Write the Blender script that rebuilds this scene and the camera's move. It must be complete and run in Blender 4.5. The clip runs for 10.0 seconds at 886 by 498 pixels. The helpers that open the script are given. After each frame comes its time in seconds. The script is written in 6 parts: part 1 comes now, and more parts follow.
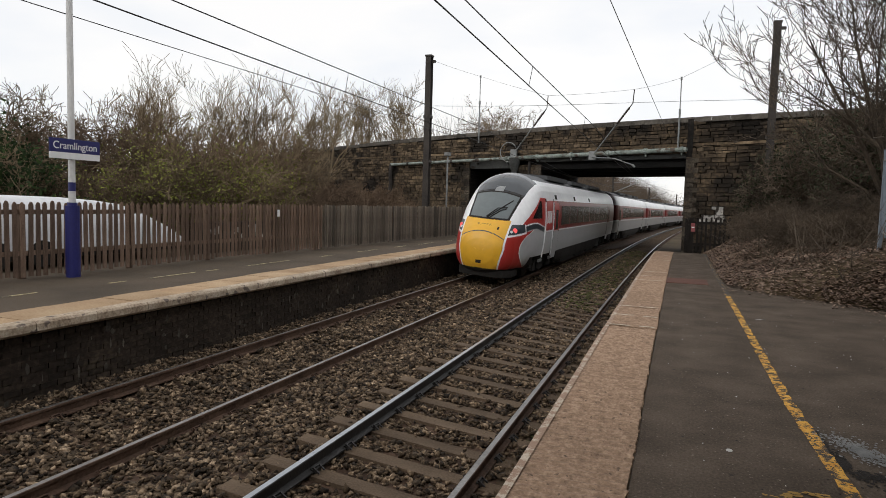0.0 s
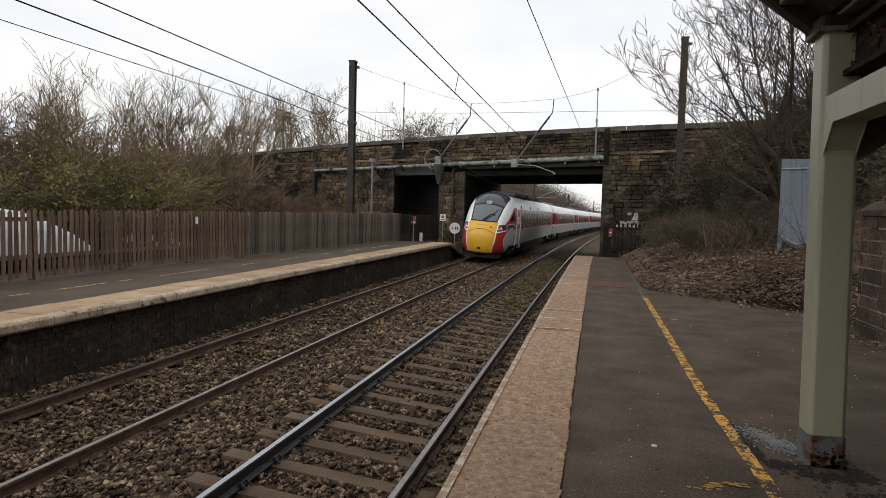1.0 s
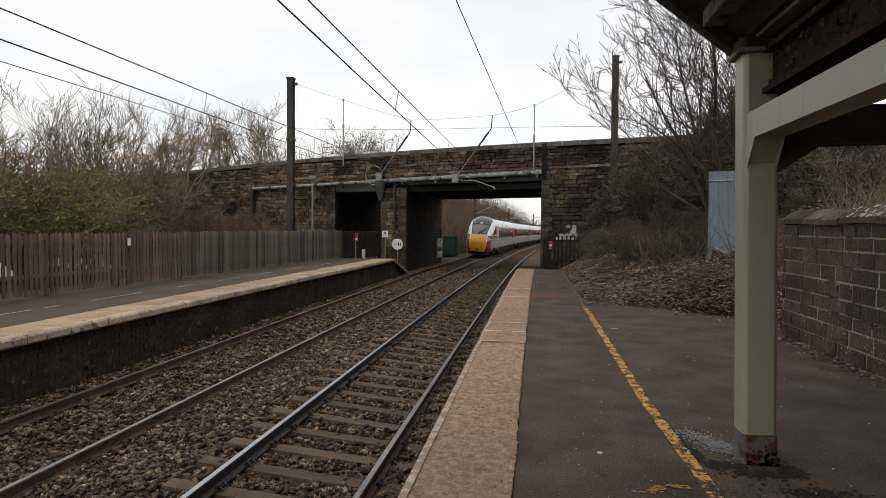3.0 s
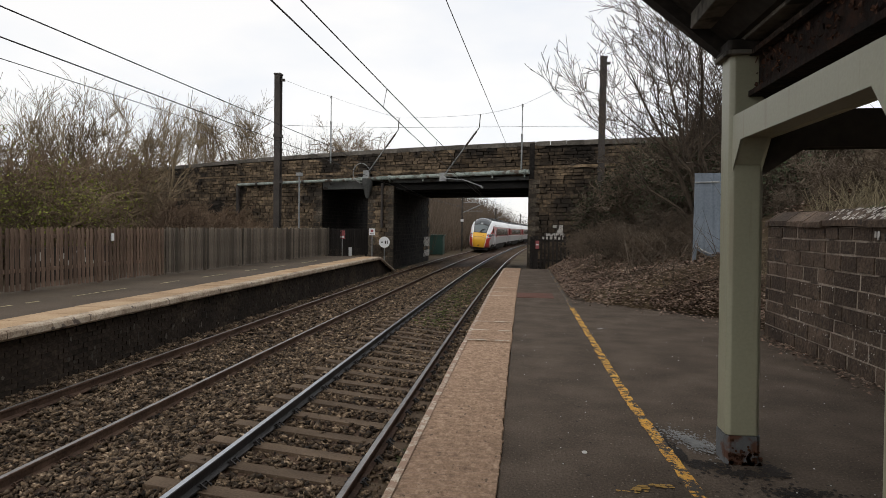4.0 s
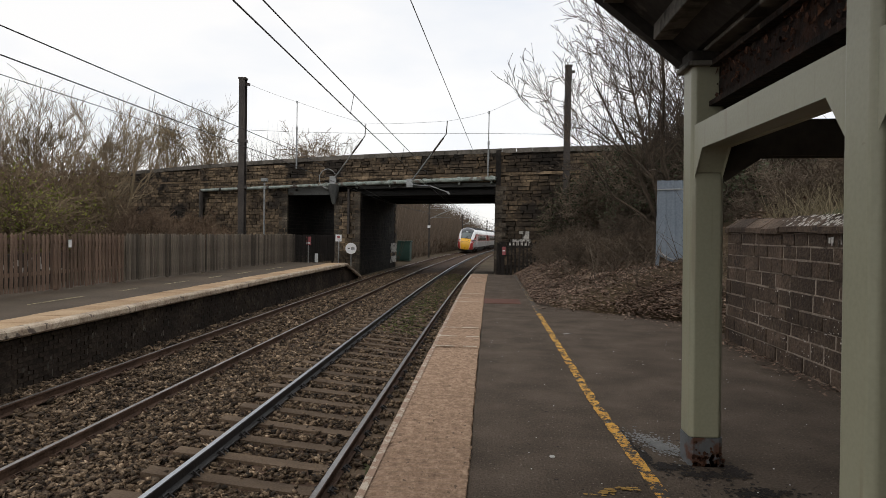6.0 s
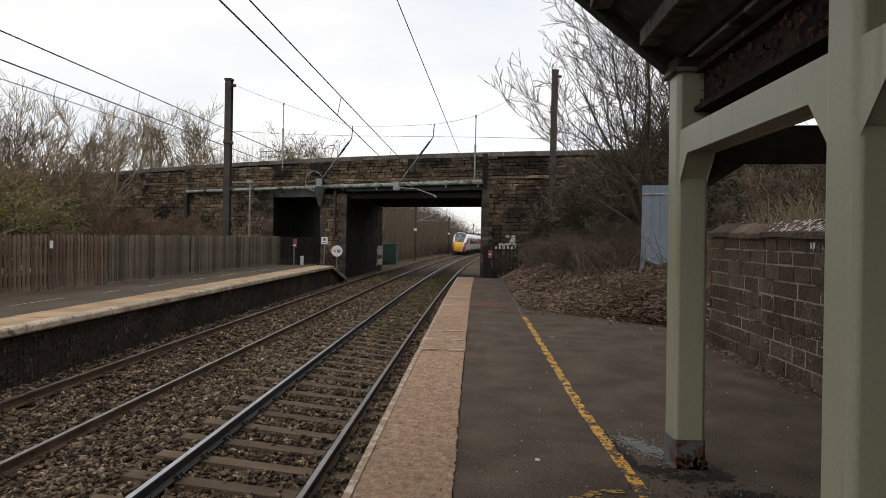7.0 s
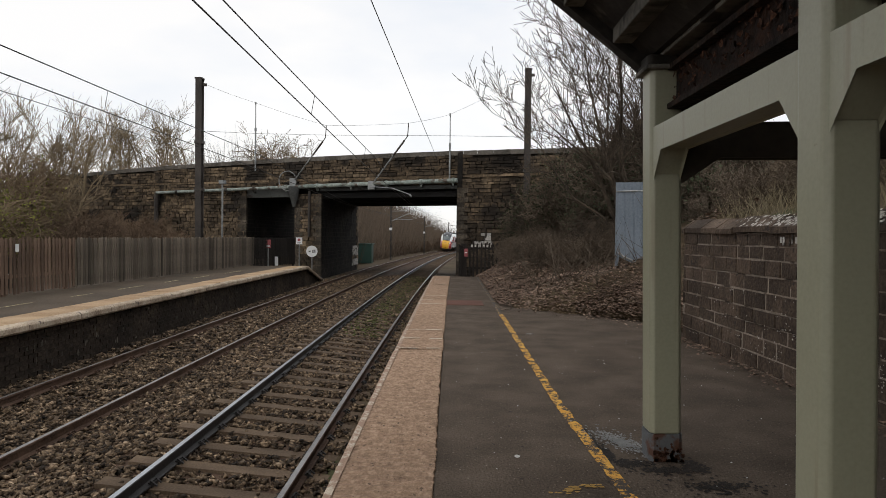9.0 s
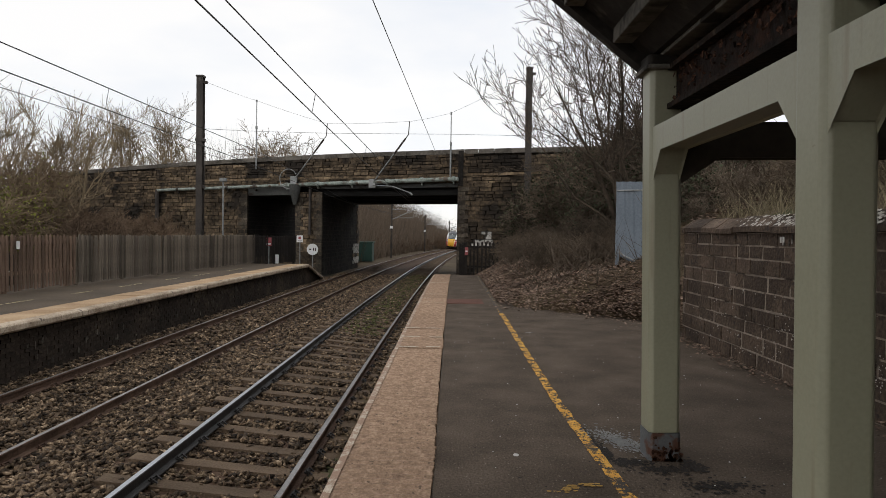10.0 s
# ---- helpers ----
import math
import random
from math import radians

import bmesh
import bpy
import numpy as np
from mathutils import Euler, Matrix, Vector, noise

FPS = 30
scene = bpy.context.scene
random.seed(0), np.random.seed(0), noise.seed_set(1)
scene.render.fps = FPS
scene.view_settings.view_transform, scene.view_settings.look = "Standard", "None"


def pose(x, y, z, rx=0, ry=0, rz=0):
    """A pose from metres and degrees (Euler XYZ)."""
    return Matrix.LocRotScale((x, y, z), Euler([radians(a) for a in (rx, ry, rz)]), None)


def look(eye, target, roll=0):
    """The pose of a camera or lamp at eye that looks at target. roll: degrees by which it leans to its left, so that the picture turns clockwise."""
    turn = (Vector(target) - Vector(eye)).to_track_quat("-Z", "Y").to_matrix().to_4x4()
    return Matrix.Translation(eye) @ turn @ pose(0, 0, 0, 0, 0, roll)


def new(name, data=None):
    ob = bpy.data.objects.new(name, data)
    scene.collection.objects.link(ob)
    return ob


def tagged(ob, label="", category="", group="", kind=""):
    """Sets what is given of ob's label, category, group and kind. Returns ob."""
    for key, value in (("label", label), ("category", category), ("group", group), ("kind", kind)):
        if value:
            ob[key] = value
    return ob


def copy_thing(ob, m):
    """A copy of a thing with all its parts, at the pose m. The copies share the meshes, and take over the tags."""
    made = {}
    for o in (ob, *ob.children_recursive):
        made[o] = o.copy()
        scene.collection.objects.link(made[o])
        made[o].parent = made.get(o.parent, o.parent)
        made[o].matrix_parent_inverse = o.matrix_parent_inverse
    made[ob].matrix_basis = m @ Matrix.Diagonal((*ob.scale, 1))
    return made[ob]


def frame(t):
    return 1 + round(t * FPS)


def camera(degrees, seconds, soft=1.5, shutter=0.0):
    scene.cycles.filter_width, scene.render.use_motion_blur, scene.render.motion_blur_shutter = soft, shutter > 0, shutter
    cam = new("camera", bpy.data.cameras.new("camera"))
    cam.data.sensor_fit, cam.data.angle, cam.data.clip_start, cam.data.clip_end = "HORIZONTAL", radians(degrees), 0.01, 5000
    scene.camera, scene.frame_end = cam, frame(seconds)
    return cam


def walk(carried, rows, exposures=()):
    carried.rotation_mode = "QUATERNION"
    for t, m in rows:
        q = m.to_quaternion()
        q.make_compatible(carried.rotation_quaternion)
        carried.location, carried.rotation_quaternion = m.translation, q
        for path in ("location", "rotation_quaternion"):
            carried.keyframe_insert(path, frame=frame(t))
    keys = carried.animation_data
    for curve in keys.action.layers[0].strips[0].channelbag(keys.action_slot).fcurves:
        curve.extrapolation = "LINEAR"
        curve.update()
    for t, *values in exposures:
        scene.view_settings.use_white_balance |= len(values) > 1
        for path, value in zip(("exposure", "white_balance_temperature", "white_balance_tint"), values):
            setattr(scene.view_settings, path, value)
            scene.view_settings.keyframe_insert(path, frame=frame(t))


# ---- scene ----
import functools
cam = camera(69.8, 10.0, soft=0.5)
PATH = [
    (0, (0.09, 0.249, 1.781), (-0.6, 2.12, 1.635), 1.6),
    (0.5, (0.055, 0.26, 1.772), (-0.51, 2.171, 1.605), 1.2),
    (1, (0.025, 0.249, 1.771), (-0.439, 2.191, 1.652), 1.5),
    (1.5, (0.009, 0.238, 1.774), (-0.379, 2.197, 1.677), 0.9),
    (2, (0.005, 0.231, 1.775), (-0.335, 2.2, 1.689), 0.6),
    (2.5, (-0.002, 0.225, 1.774), (-0.319, 2.198, 1.694), 0.4),
    (3, (0.009, 0.224, 1.774), (-0.279, 2.202, 1.707), 0.4),
    (4.5, (0.003, 0.239, 1.772), (-0.228, 2.224, 1.7), 1.1),
    (5, (-0.007, 0.236, 1.77), (-0.214, 2.224, 1.703), 0.9),
    (5.5, (-0.004, 0.226, 1.779), (-0.171, 2.218, 1.724), 0.9),
    (6, (-0.005, 0.23, 1.775), (-0.149, 2.225, 1.725), 1.0),
    (7.5, (-0.013, 0.228, 1.772), (-0.09, 2.226, 1.736), 1.3),
    (8, (-0.017, 0.229, 1.774), (-0.07, 2.228, 1.729), 1.0),
    (8.5, (-0.013, 0.234, 1.766), (-0.045, 2.233, 1.727), 0.8),
    (9, (-0.023, 0.242, 1.766), (-0.047, 2.241, 1.725), 0.7),
    (9.5, (-0.023, 0.231, 1.767), (-0.049, 2.23, 1.721), 1.1),
    (10, (-0.015, 0.232, 1.771), (-0.041, 2.231, 1.725), 0.9),
]
walk(cam, [(t, look(eye, target, roll)) for t, eye, target, roll in PATH], [(0, -0.08, 6750, 10), (10, -0.08, 6750, 10)])

# ---- light: overcast sky, faint broad sun ----
world = bpy.data.worlds.new("sky")
scene.world = world
world.use_nodes = True
wn, wl = world.node_tree.nodes, world.node_tree.links
wn.clear()
w_out = wn.new("ShaderNodeOutputWorld")
w_bg = wn.new("ShaderNodeBackground")
w_sky = wn.new("ShaderNodeTexSky")
w_sky.sky_type, w_sky.sun_disc = "NISHITA", False
w_sky.sun_elevation, w_sky.sun_rotation = radians(38), radians(200)
w_scale = wn.new("ShaderNodeVectorMath")
w_scale.operation = "SCALE"
w_scale.inputs["Scale"].default_value = 0.12
w_geo = wn.new("ShaderNodeTexCoord")
w_map = wn.new("ShaderNodeMapping")
w_map.inputs["Scale"].default_value = (1.6, 1.6, 4.5)
w_noise = wn.new("ShaderNodeTexNoise")
w_noise.inputs["Scale"].default_value, w_noise.inputs["Detail"].default_value = 1.7, 5
w_ramp = wn.new("ShaderNodeValToRGB")
w_ramp.color_ramp.elements[0].position, w_ramp.color_ramp.elements[0].color = 0.32, (0.83, 0.875, 0.95, 1)
w_ramp.color_ramp.elements[1].position, w_ramp.color_ramp.elements[1].color = 0.56, (0.98, 0.985, 1.0, 1)
w_mix = wn.new("ShaderNodeMixRGB")
w_mix.inputs["Fac"].default_value = 0.9
wl.new(w_geo.outputs["Generated"], w_map.inputs["Vector"])
wl.new(w_map.outputs["Vector"], w_noise.inputs["Vector"])
wl.new(w_noise.outputs["Fac"], w_ramp.inputs["Fac"])
wl.new(w_sky.outputs["Color"], w_scale.inputs[0])
wl.new(w_scale.outputs["Vector"], w_mix.inputs["Color1"])
wl.new(w_ramp.outputs["Color"], w_mix.inputs["Color2"])
wl.new(w_mix.outputs["Color"], w_bg.inputs["Color"])
w_bg.inputs["Strength"].default_value = 1.14
wl.new(w_bg.outputs["Background"], w_out.inputs["Surface"])
sun = new("sun", bpy.data.lights.new("sun", "SUN"))
sun.data.energy, sun.data.angle, sun.data.color = 0.5, radians(25), (1.0, 0.96, 0.9)
sun.matrix_world = look((-12, -14, 24), (0, 8, 0))


# ---- materials ----
def node_mat(name, colors, scale=4.0, rough=0.85, bump=0.3, fine=40.0, metal=0.0, stretch=(1, 1, 1), island=0.0, per_object=0.0, coords="Object", spots=None, emit=None, contrast=(0.35, 0.65)):
    """Colour from two scales of noise, relief from the fine one; island / per_object vary brightness piece by piece."""
    m = bpy.data.materials.new(name)
    m.use_nodes = True
    n, l = m.node_tree.nodes, m.node_tree.links
    b = n["Principled BSDF"]
    tc = n.new("ShaderNodeTexCoord")
    mp = n.new("ShaderNodeMapping")
    mp.inputs["Scale"].default_value = stretch
    l.new(tc.outputs[coords], mp.inputs["Vector"])
    big = n.new("ShaderNodeTexNoise")
    big.inputs["Scale"].default_value, big.inputs["Detail"].default_value = scale, 6
    small = n.new("ShaderNodeTexNoise")
    small.inputs["Scale"].default_value, small.inputs["Detail"].default_value = fine, 4
    l.new(mp.outputs["Vector"], big.inputs["Vector"])
    l.new(mp.outputs["Vector"], small.inputs["Vector"])
    add = n.new("ShaderNodeMath")
    add.operation = "MULTIPLY_ADD"
    add.inputs[1].default_value = 0.45
    l.new(small.outputs["Fac"], add.inputs[0])
    half = n.new("ShaderNodeMath")
    half.operation = "MULTIPLY"
    half.inputs[1].default_value = 0.55
    l.new(big.outputs["Fac"], half.inputs[0])
    l.new(half.outputs[0], add.inputs[2])
    ramp = n.new("ShaderNodeValToRGB")
    els = ramp.color_ramp.elements
    lo, hi = contrast
    for i, c in enumerate(colors):
        p = lo + (hi - lo) * i / max(1, len(colors) - 1)
        e = els[i] if i < 2 else els.new(p)
        e.position, e.color = p, (*c, 1)
    l.new(add.outputs[0], ramp.inputs["Fac"])
    col = ramp.outputs["Color"]
    if spots:
        (sc, thr, c2) = spots
        sp = n.new("ShaderNodeTexNoise")
        sp.inputs["Scale"].default_value, sp.inputs["Detail"].default_value = sc, 5
        l.new(tc.outputs[coords], sp.inputs["Vector"])
        sr = n.new("ShaderNodeValToRGB")
        sr.color_ramp.elements[0].position, sr.color_ramp.elements[1].position = thr, thr + 0.06
        l.new(sp.outputs["Fac"], sr.inputs["Fac"])
        mx = n.new("ShaderNodeMixRGB")
        mx.inputs["Color2"].default_value = (*c2, 1)
        l.new(sr.outputs["Color"], mx.inputs["Fac"])
        l.new(col, mx.inputs["Color1"])
        col = mx.outputs["Color"]
    amount = island or per_object
    if amount:
        src = n.new("ShaderNodeNewGeometry").outputs["Random Per Island"] if island else n.new("ShaderNodeObjectInfo").outputs["Random"]
        rng = n.new("ShaderNodeMapRange")
        rng.inputs["To Min"].default_value, rng.inputs["To Max"].default_value = 1 - amount, 1 + amount
        l.new(src, rng.inputs["Value"])
        hs = n.new("ShaderNodeHueSaturation")
        l.new(rng.outputs["Result"], hs.inputs["Value"])
        l.new(col, hs.inputs["Color"])
        col = hs.outputs["Color"]
    l.new(col, b.inputs["Base Color"])
    b.inputs["Roughness"].default_value, b.inputs["Metallic"].default_value = rough, metal
    if rough >= 0.8 and not metal:
        b.inputs["Specular IOR Level"].default_value = 0.25
    if bump:
        bp = n.new("ShaderNodeBump")
        bp.inputs["Strength"].default_value, bp.inputs["Distance"].default_value = bump, 0.02
        l.new(small.outputs["Fac"], bp.inputs["Height"])
        l.new(bp.outputs["Normal"], b.inputs["Normal"])
    if emit:
        b.inputs["Emission Color"].default_value, b.inputs["Emission Strength"].default_value = (*emit[0], 1), emit[1]
    return m


asphalt = node_mat("asphalt", [(0.033, 0.0256, 0.02), (0.086, 0.067, 0.052), (0.16, 0.126, 0.098)], 1.6, 0.95, 1.0, 48, spots=(34, 0.645, (0.21, 0.177, 0.144)), contrast=(0.22, 0.76))
asphalt.node_tree.nodes["Principled BSDF"].inputs["Specular IOR Level"].default_value = 0.1
asphalt_far = node_mat("asphalt_far", [(0.0491, 0.0376, 0.0271), (0.0819, 0.0628, 0.0441), (0.109, 0.0795, 0.0567)], 0.7, 0.85, 0.3, 90)
slab_mat = node_mat("coping_concrete", [(0.135, 0.087, 0.058), (0.30, 0.20, 0.135), (0.48, 0.34, 0.24)], 16, 0.9, 1.0, 45, per_object=0.14, spots=(26.0, 0.64, (0.14, 0.096, 0.067)), contrast=(0.28, 0.72))
slab_far_mat = node_mat("far_coping_concrete", [(0.275, 0.18, 0.102), (0.396, 0.27, 0.162), (0.484, 0.36, 0.23)], 1.2, 0.9, 0.4, 40, per_object=0.10)
nose_mat = node_mat("worn_white_edge", [(0.20, 0.145, 0.10), (0.41, 0.325, 0.24), (0.55, 0.47, 0.37)], 3, 0.85, 0.5, 30, per_object=0.12, spots=(6, 0.6, (0.14, 0.11, 0.09)))
grime_wall = node_mat("sooty_platform_wall", [(0.0147, 0.0112, 0.00837), (0.033, 0.024, 0.0179), (0.0734, 0.054, 0.0383)], 0.9, 0.9, 0.6, 14, island=0.3, spots=(2.6, 0.71, (0.11, 0.10, 0.09)))
grime_piece = node_mat("sooty_brick", [(0.0147, 0.0112, 0.00837), (0.033, 0.024, 0.0179), (0.0734, 0.054, 0.0383)], 0.9, 0.9, 0.6, 14, per_object=0.3, spots=(2.6, 0.71, (0.11, 0.10, 0.09)))
rail_side = node_mat("rusty_rail", [(0.045, 0.026, 0.018), (0.085, 0.05, 0.034), (0.13, 0.08, 0.055)], 3, 0.8, 0.4, 30)
rail_dark = node_mat("grimy_rail", [(0.015, 0.013, 0.013), (0.03, 0.027, 0.026)], 3, 0.6, 0.3, 30)
rail_head = node_mat("polished_rail_head", [(0.32, 0.34, 0.37), (0.46, 0.48, 0.51)], 3, 0.3, 0.05, 30, metal=1.0)
# platform-side rail: brownish steel, with shadow painted into its darker tone
rail_head_brown = node_mat("browned_shadowed_rail_head", [(0.14, 0.13, 0.125), (0.30, 0.29, 0.28)], 2, 0.34, 0.1, 30, metal=1.0)
rail_head_dull = node_mat("dull_rail_head", [(0.20, 0.18, 0.17), (0.34, 0.32, 0.31)], 2, 0.38, 0.08, 30, metal=1.0)
sleeper_mat = node_mat("concrete_sleeper", [(0.0655, 0.0452, 0.0296), (0.103, 0.0718, 0.0474), (0.141, 0.0998, 0.0658)], 2.0, 0.9, 0.5, 40, per_object=0.22)
ballast_mat = node_mat("ballast_stone", [(0.022, 0.0148, 0.0105), (0.125, 0.087, 0.055), (0.365, 0.274, 0.188)], 6.0, 0.9, 0.2, 30, island=0.85, contrast=(0.38, 0.68))
bed_mat = node_mat("ballast_bed", [(0.0228, 0.0137, 0.009), (0.0633, 0.0378, 0.0243), (0.108, 0.0672, 0.045)], 1.2, 0.95, 1.0, 18)
soil = node_mat("brown_soil", [(0.0384, 0.0264, 0.015), (0.072, 0.0495, 0.028), (0.102, 0.077, 0.042)], 0.35, 0.95, 0.9, 9, spots=(0.5, 0.62, (0.045, 0.055, 0.02)))
leaf_litter = node_mat("dry_leaves", [(0.072, 0.046, 0.033), (0.158, 0.106, 0.077), (0.32, 0.235, 0.18)], 1.2, 0.9, 0.0, 20, island=0.6)
bark = node_mat("bark", [(0.085, 0.061, 0.038), (0.16, 0.117, 0.074), (0.25, 0.188, 0.122)], 1.0, 0.9, 0.3, 14, per_object=0.3)
bark_pale = node_mat("pale_bark", [(0.13, 0.1, 0.065), (0.225, 0.175, 0.112), (0.32, 0.255, 0.17)], 1.0, 0.9, 0.3, 14, per_object=0.3)
bark_grey = node_mat("grey_brown_bark", [(0.052, 0.039, 0.028), (0.105, 0.08, 0.058), (0.165, 0.13, 0.096)], 1.0, 0.9, 0.3, 14, per_object=0.25)
bark_dark = node_mat("damp_dark_bark", [(0.03, 0.023, 0.017), (0.068, 0.052, 0.038), (0.12, 0.093, 0.068)], 1.0, 0.9, 0.3, 14, per_object=0.2)
bark_red = node_mat("reddish_twig", [(0.095, 0.064, 0.042), (0.18, 0.124, 0.083)], 1.0, 0.9, 0.2, 14, per_object=0.3)
bud_leaf = node_mat("budding_leaf", [(0.096, 0.106, 0.021), (0.176, 0.184, 0.039), (0.272, 0.272, 0.0675)], 0.6, 0.85, 0.0, 8, island=0.35)
ever_leaf = node_mat("evergreen_leaf", [(0.0072, 0.0158, 0.0036), (0.0173, 0.0324, 0.0072), (0.036, 0.0576, 0.0144)], 0.6, 0.95, 0.0, 8, island=0.4)
stone = node_mat("sandstone_block", [(0.032, 0.024, 0.0168), (0.098, 0.073, 0.049), (0.22, 0.162, 0.102)], 0.7, 0.92, 0.8, 6, island=0.45, spots=(0.4, 0.55, (0.028, 0.0225, 0.0178)))
stone_piece = node_mat("sandstone_piece", [(0.017, 0.0132, 0.0098), (0.048, 0.036, 0.025), (0.115, 0.083, 0.052)], 0.7, 0.92, 0.8, 6, per_object=0.5, spots=(0.5, 0.52, (0.02, 0.016, 0.0125)))
# the pilaster's sooty tone, and the painted shade inside the openings
stone_dark = node_mat("sooty_shaded_stone", [(0.005, 0.0045, 0.004), (0.014, 0.012, 0.0105), (0.035, 0.029, 0.024)], 0.6, 0.92, 0.5, 8, island=0.4)
quoin_stone = node_mat("sooty_quoin", [(0.022, 0.018, 0.014), (0.062, 0.051, 0.039), (0.125, 0.104, 0.08)], 1.2, 0.92, 0.6, 9, per_object=0.45)
coping_stone = node_mat("coping_stone", [(0.058, 0.052, 0.044), (0.115, 0.103, 0.088), (0.18, 0.163, 0.14)], 0.8, 0.9, 0.4, 8, island=0.25)
mortar = node_mat("old_mortar", [(0.018, 0.0145, 0.0115), (0.05, 0.04, 0.031)], 2.0, 0.95, 0.5, 20)
wall_stone = node_mat("retaining_wall_stone", [(0.023, 0.0155, 0.011), (0.062, 0.043, 0.031), (0.125, 0.09, 0.066)], 1.6, 0.92, 1.0, 22, per_object=0.30, spots=(7, 0.62, (0.028, 0.022, 0.018)), contrast=(0.34, 0.68))
wall_mortar = node_mat("pale_mortar", [(0.15, 0.12, 0.096), (0.32, 0.268, 0.218)], 3.0, 0.95, 0.6, 30, spots=(2.2, 0.56, (0.05, 0.037, 0.028)))
white_paint = node_mat("flaking_white_paint", [(0.32, 0.305, 0.28), (0.50, 0.48, 0.455)], 4.0, 0.8, 0.3, 30, per_object=0.15, spots=(3.5, 0.52, (0.05, 0.042, 0.035)))
# near black, so the colour carries the deep shade under the deck
deck_dark = node_mat("shaded_girder", [(0.006, 0.006, 0.006), (0.016, 0.015, 0.014)], 1.0, 0.8, 0.3, 10)
girder_grey = node_mat("weathered_girder", [(0.05, 0.052, 0.05), (0.095, 0.097, 0.092)], 0.8, 0.8, 0.3, 10, spots=(1.5, 0.6, (0.03, 0.024, 0.02)))
pipe_mat = node_mat("verdigris_pipe", [(0.10, 0.125, 0.11), (0.23, 0.27, 0.245), (0.42, 0.45, 0.42)], 2.2, 0.7, 0.3, 14, spots=(1.6, 0.56, (0.09, 0.07, 0.054)))
steel_dark = node_mat("weathered_mast_steel", [(0.02, 0.017, 0.015), (0.045, 0.037, 0.032), (0.065, 0.054, 0.046)], 1.5, 0.75, 0.3, 20)
steel_grey = node_mat("galvanised_steel", [(0.20, 0.21, 0.21), (0.34, 0.35, 0.35)], 3, 0.5, 0.1, 20, metal=0.6)
wire_mat = node_mat("catenary_wire", [(0.02, 0.02, 0.02), (0.04, 0.038, 0.036)], 3, 0.6, 0.0, 20, metal=0.5)
insulator_mat = node_mat("brown_insulator", [(0.02, 0.013, 0.011), (0.045, 0.028, 0.022)], 3, 0.3, 0.0, 20)
fence_brown = node_mat("stained_brown_timber", [(0.0768, 0.051, 0.0372), (0.151, 0.0994, 0.0717), (0.235, 0.165, 0.122)], 2.0, 0.85, 0.5, 30, stretch=(6, 6, 0.8), per_object=0.30)
fence_grey = node_mat("weathered_grey_timber", [(0.062, 0.05, 0.039), (0.118, 0.097, 0.076), (0.20, 0.168, 0.135)], 2.0, 0.9, 0.5, 30, stretch=(6, 6, 0.8), per_object=0.5)
fence_black = node_mat("dark_creosoted_timber", [(0.012, 0.010, 0.009), (0.028, 0.023, 0.02)], 2.0, 0.9, 0.4, 30, stretch=(6, 6, 0.8), per_object=0.25)
column_paint = node_mat("grey_green_paint", [(0.228, 0.225, 0.158), (0.272, 0.266, 0.189), (0.305, 0.298, 0.214)], 0.9, 0.42, 0.05, 45, spots=(9, 0.745, (0.15, 0.11, 0.065)), contrast=(0.25, 0.75))


def rust_runs(m, colour, thr):
    """Thin downward stains over a paint."""
    n, l = m.node_tree.nodes, m.node_tree.links
    b = n["Principled BSDF"]
    src = b.inputs["Base Color"].links[0].from_socket
    tc = n.new("ShaderNodeTexCoord")
    mp = n.new("ShaderNodeMapping")
    mp.inputs["Scale"].default_value = (14, 14, 0.8)
    a = n.new("ShaderNodeTexNoise")
    a.inputs["Scale"].default_value, a.inputs["Detail"].default_value = 1.0, 4
    r = n.new("ShaderNodeMapRange")
    r.inputs["From Min"].default_value, r.inputs["From Max"].default_value, r.inputs["To Max"].default_value = thr, thr + 0.12, 0.55
    mx = n.new("ShaderNodeMixRGB")
    mx.inputs["Color2"].default_value = (*colour, 1)
    l.new(tc.outputs["Object"], mp.inputs["Vector"])
    l.new(mp.outputs["Vector"], a.inputs["Vector"])
    l.new(a.outputs["Fac"], r.inputs["Value"])
    l.new(r.outputs["Result"], mx.inputs["Fac"])
    l.new(src, mx.inputs["Color1"])
    l.new(mx.outputs["Color"], b.inputs["Base Color"])


rust_runs(column_paint, (0.19, 0.155, 0.10), 0.60)
column_base = node_mat("grey_base_paint", [(0.07, 0.075, 0.078), (0.11, 0.115, 0.12)], 2.0, 0.7, 0.3, 30, spots=(6, 0.53, (0.075, 0.03, 0.016)))
# crossbeam concrete coloured dark for the shade it stands in
crossbeam_mat = node_mat("shaded_crossbeam", [(0.04, 0.034, 0.027), (0.075, 0.065, 0.052)], 1.2, 0.85, 0.3, 12)
canopy_rib = node_mat("stained_concrete_rib", [(0.045, 0.041, 0.034), (0.10, 0.091, 0.077), (0.15, 0.138, 0.118)], 1.4, 0.85, 0.3, 14, spots=(3, 0.58, (0.03, 0.026, 0.022)))
# soffit colour deepened to hold the shade beneath the roof
canopy_dark = node_mat("shaded_canopy_soffit", [(0.0106, 0.00864, 0.0072), (0.0216, 0.0182, 0.0154), (0.036, 0.0312, 0.0264)], 1.0, 0.85, 0.3, 12, spots=(2.2, 0.62, (0.10, 0.085, 0.07)))
rust_scale = node_mat("rust_scale", [(0.02, 0.01, 0.0065), (0.09, 0.038, 0.02)], 9, 0.9, 0.8, 40, island=0.5)
